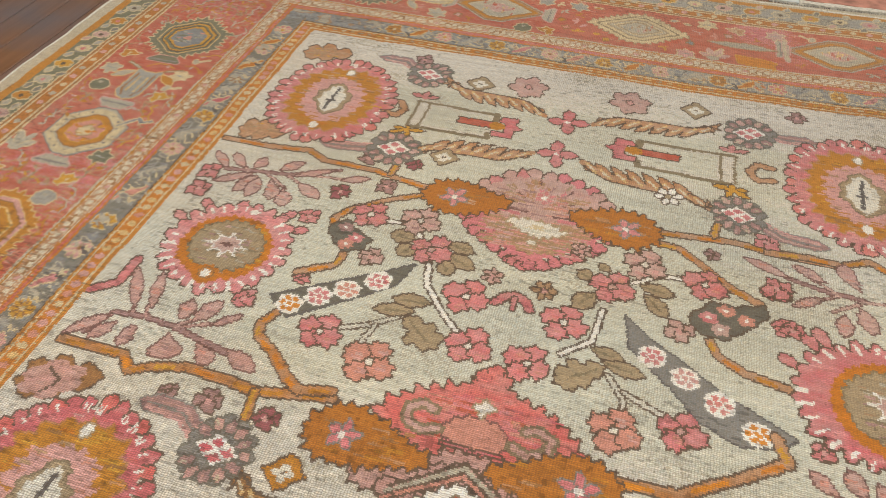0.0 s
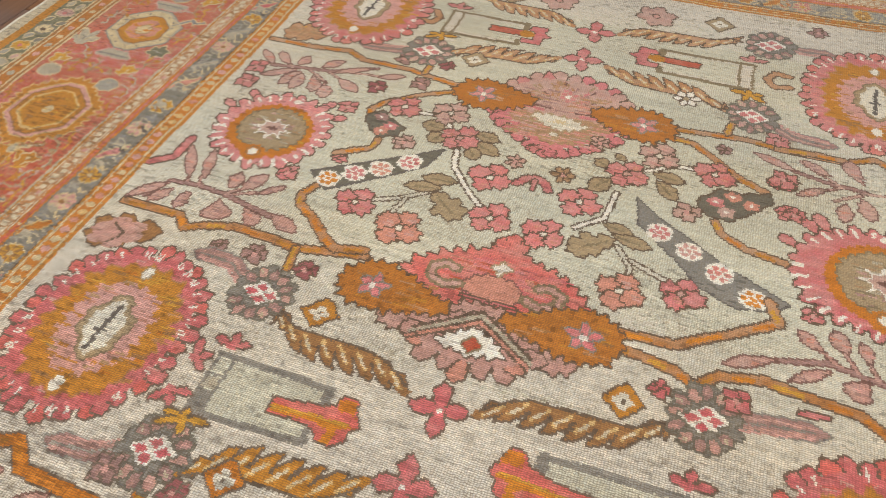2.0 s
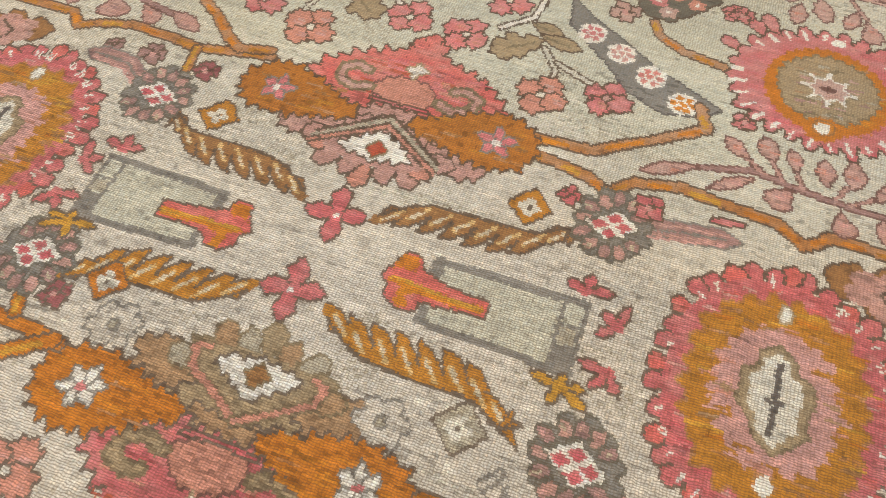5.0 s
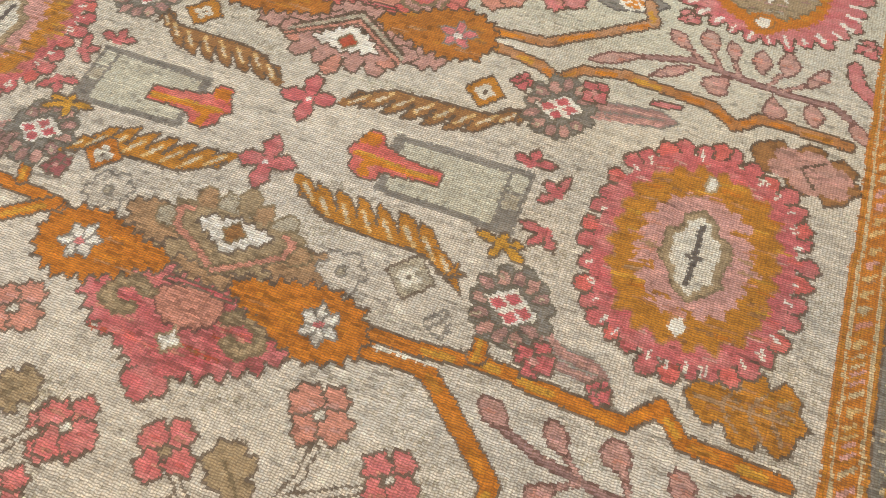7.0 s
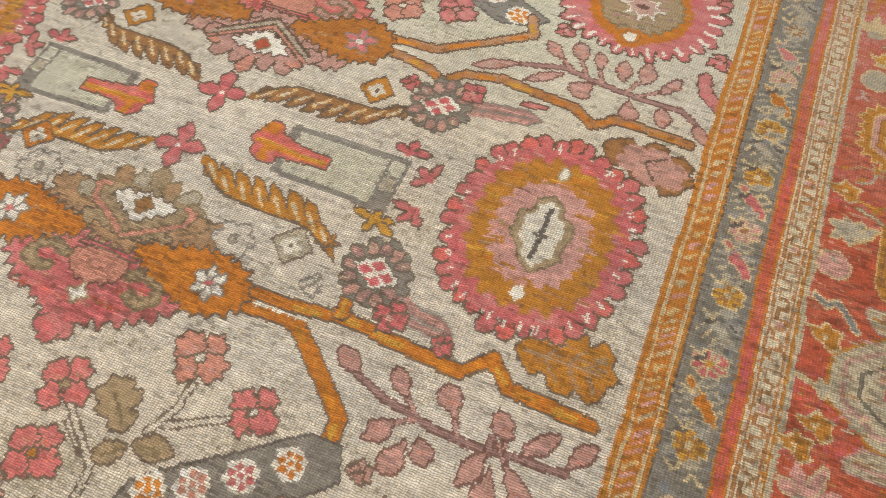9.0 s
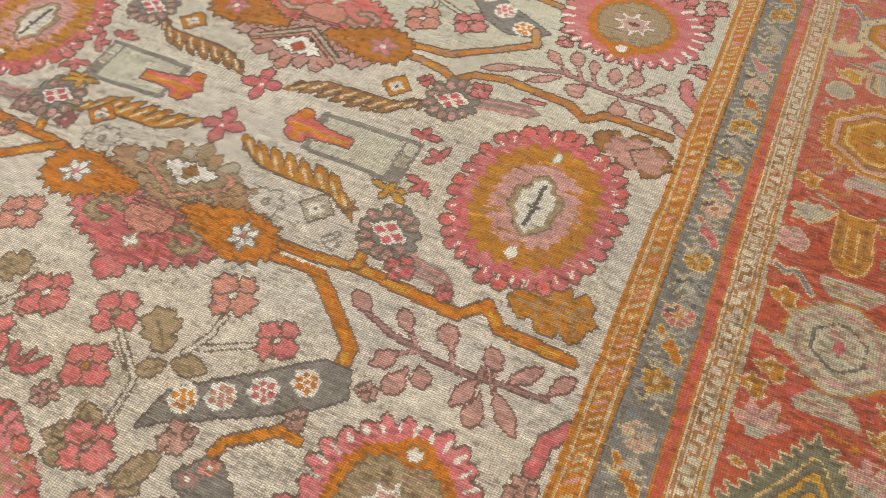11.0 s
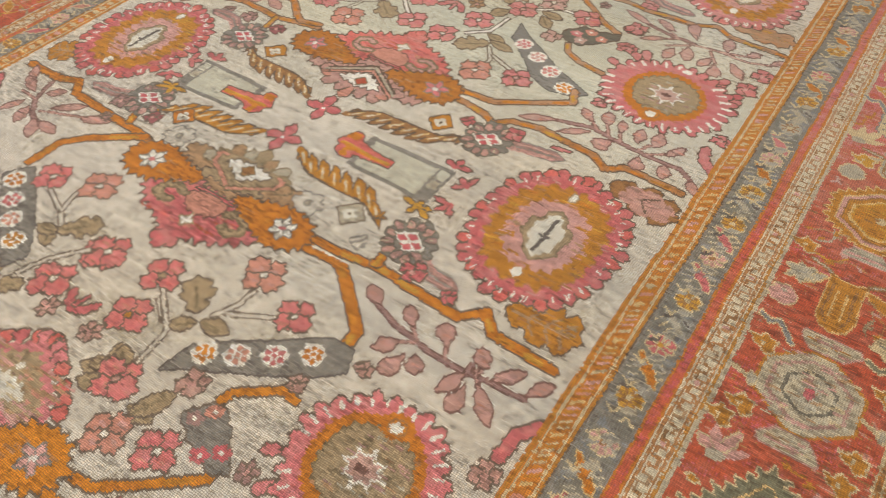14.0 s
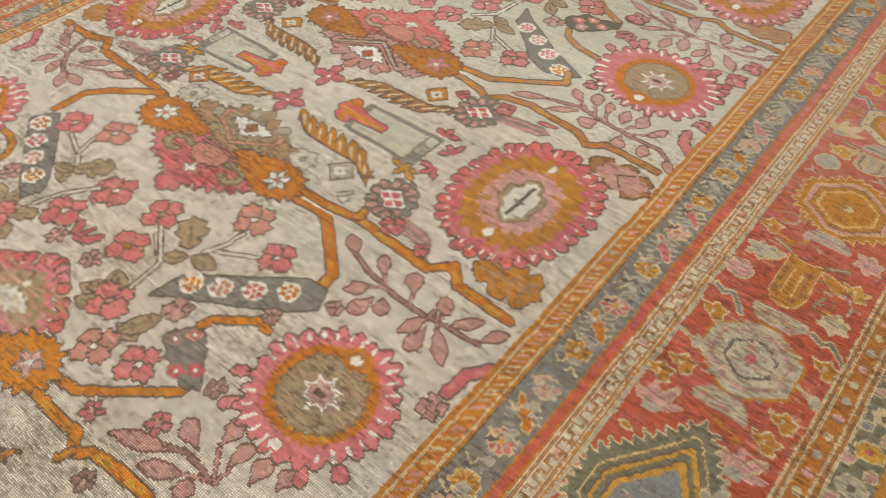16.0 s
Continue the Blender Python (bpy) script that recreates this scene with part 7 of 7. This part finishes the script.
link("backing", bm, SELVAGE, rug, "flat-woven ivory foundation of the rug")


def binding(name, x0, y0, x1, y1, label):
    """A rounded corded edge, slightly wavy."""
    bm = bmesh.new()
    n = 90
    loop = []
    for i in range(n + 1):
        t = i / n
        x, y = x0 + (x1 - x0) * t, y0 + (y1 - y0) * t
        nx, ny = (y1 - y0), -(x1 - x0)
        d = math.hypot(nx, ny)
        nx, ny = nx / d, ny / d
        wob = 0.003 * math.sin(i * 0.9) + 0.002 * math.sin(i * 2.3)
        loop.append([bm.verts.new((x + nx * (0.008 * math.cos(a) + wob), y + ny * (0.008 * math.cos(a) + wob), 0.0066 + 0.0062 * math.sin(a))) for a in (i2 * math.pi / 4 for i2 in range(8))])
    for a, b in zip(loop[:-1], loop[1:]):
        for k in range(8):
            bm.faces.new((a[k], a[(k + 1) % 8], b[(k + 1) % 8], b[k]))
    bmesh.ops.recalc_face_normals(bm, faces=bm.faces)
    return link(name, bm, SELVAGE, rug, label)


binding("selvage_cord", X0, Y0, X0, Y1, "ivory overcast selvage cord")
binding("selvage_cord", X1, Y0, X1, Y1, "ivory overcast selvage cord")
binding("end_cord", X0, Y1, X1, Y1, "ivory woven end finish")
binding("end_cord", X0, Y0, X1, Y0, "ivory woven end finish")

bm = bmesh.new()
for _ in range(900):
    x, w, ln = dice.uniform(X0 + 0.02, X1 - 0.02), dice.uniform(0.0012, 0.0022), dice.uniform(0.012, 0.05)
    lift = 0.038 * min(1.0, max(0.0, (x - 0.35) / 0.8)) ** 2
    z, dx = dice.uniform(0.001, 0.006), dice.uniform(-0.014, 0.014)
    low = [bm.verts.new((x + a, Y1 + lift - 0.004, z + b)) for a, b in ((-w, 0), (w, 0), (0, 0.002))]
    tip = bm.verts.new((x + dx, Y1 + lift + ln, z * 0.4))
    for k in range(3):
        bm.faces.new((low[k], low[(k + 1) % 3], tip))
link("fringe", bm, SELVAGE, rug, "short worn ivory cotton fringe")


# ---- a second rug, whose corner lies at the top end ----
def second_rug(x0, x1, y0, y1, shear):
    """A thin faded rug with a pale border band, its end fringe towards the large rug."""
    top = tagged(new("small_rug"), "faded rose wool rug with pale blue border and ivory fringe", "rug")
    top.location = (x0, y0, FLOOR)
    faded = plain("faded_rose_wool", (0.37, 0.165, 0.115), 0.9, 14, 0.5, 0.8)
    pale = plain("pale_blue_wool", (0.47, 0.48, 0.46), 0.9, 30, 0.22, 0.8)
    w, h = x1 - x0, y1 - y0

    def cloth(name, a0, a1, b0, b1, material, label):
        bm = bmesh.new()
        nx, ny = max(2, int((a1 - a0) / 0.04)), max(2, int((b1 - b0) / 0.04))
        rows = [[bm.verts.new((a0 + (a1 - a0) * i / nx, b0 + (b1 - b0) * j / ny + shear * (a0 + (a1 - a0) * i / nx), 0.009 + 0.0012 * math.sin(i * 1.7 + j * 0.9))) for i in range(nx + 1)] for j in range(ny + 1)]
        for j in range(ny):
            for i in range(nx):
                bm.faces.new((rows[j][i], rows[j][i + 1], rows[j + 1][i + 1], rows[j + 1][i]))
        rim = bmesh.ops.extrude_edge_only(bm, edges=[e for e in bm.edges if e.is_boundary])
        for v in rim["geom"]:
            if isinstance(v, bmesh.types.BMVert):
                v.co.z = 0.0005
        bmesh.ops.recalc_face_normals(bm, faces=bm.faces)
        link(name, bm, material, top, label)

    cloth("field", 0.125, w, 0.03, h, faded, "faded rose field")
    cloth("border_band", 0.0, 0.123, 0.0, h, pale, "pale blue-grey side border")
    cloth("end_band", 0.125, w, 0.0, 0.028, SELVAGE, "ivory woven end band")
    bm = bmesh.new()
    for _ in range(700):
        x, r, ln = dice.uniform(0.0, w), dice.uniform(0.0012, 0.0022), dice.uniform(0.015, 0.035)
        low = [bm.verts.new((x + a, 0.004 + shear * x, 0.007 + b)) for a, b in ((-r, 0), (r, 0), (0, 0.002))]
        tip = bm.verts.new((x + dice.uniform(-0.012, 0.012), shear * x - ln, 0.002))
        for k in range(3):
            bm.faces.new((low[k], low[(k + 1) % 3], tip))
    link("fringe", bm, SELVAGE, top, "short ivory cotton fringe")


second_rug(0.665, 2.6, 2.850, 4.5, 0.040)


# ---- floor boards round the rug ----
BW = 0.13


def board_mesh(length):
    bm = bmesh.new()
    box(bm, 0, BW - 0.004, 0, length - 0.004, -0.018, 0)
    top = [e for e in bm.edges if all(v.co.z > -0.001 for v in e.verts)]
    bmesh.ops.bevel(bm, geom=top, offset=0.0025, segments=1, affect="EDGES")
    me = bpy.data.meshes.new("board")
    bm.to_mesh(me)
    bm.free()
    me.materials.append(WOOD)
    return me


CUT = {}
pick = random.Random(4)
for c in range(int((RX1 - RX0) / BW) + 1):
    x, y = RX0 + c * BW, RY0
    while y < RY1 - 0.01:
        length = round(min(pick.choice((1.3, 1.7, 2.1, 2.5, 2.9)) if y > RY0 else pick.choice((0.7, 1.2, 1.9, 2.4)), RY1 - y), 2)
        hidden = x > X0 + 0.2 and x + BW < X1 - 0.2 and y > Y0 + 0.1 and y + length < Y1 - 0.1
        if not hidden and x + BW < RX1 + 0.05:
            if length not in CUT:
                CUT[length] = board_mesh(length)
            ob = new("board", CUT[length])
            ob.parent = floor
            ob.location = (x, y, FLOOR)
        y += length
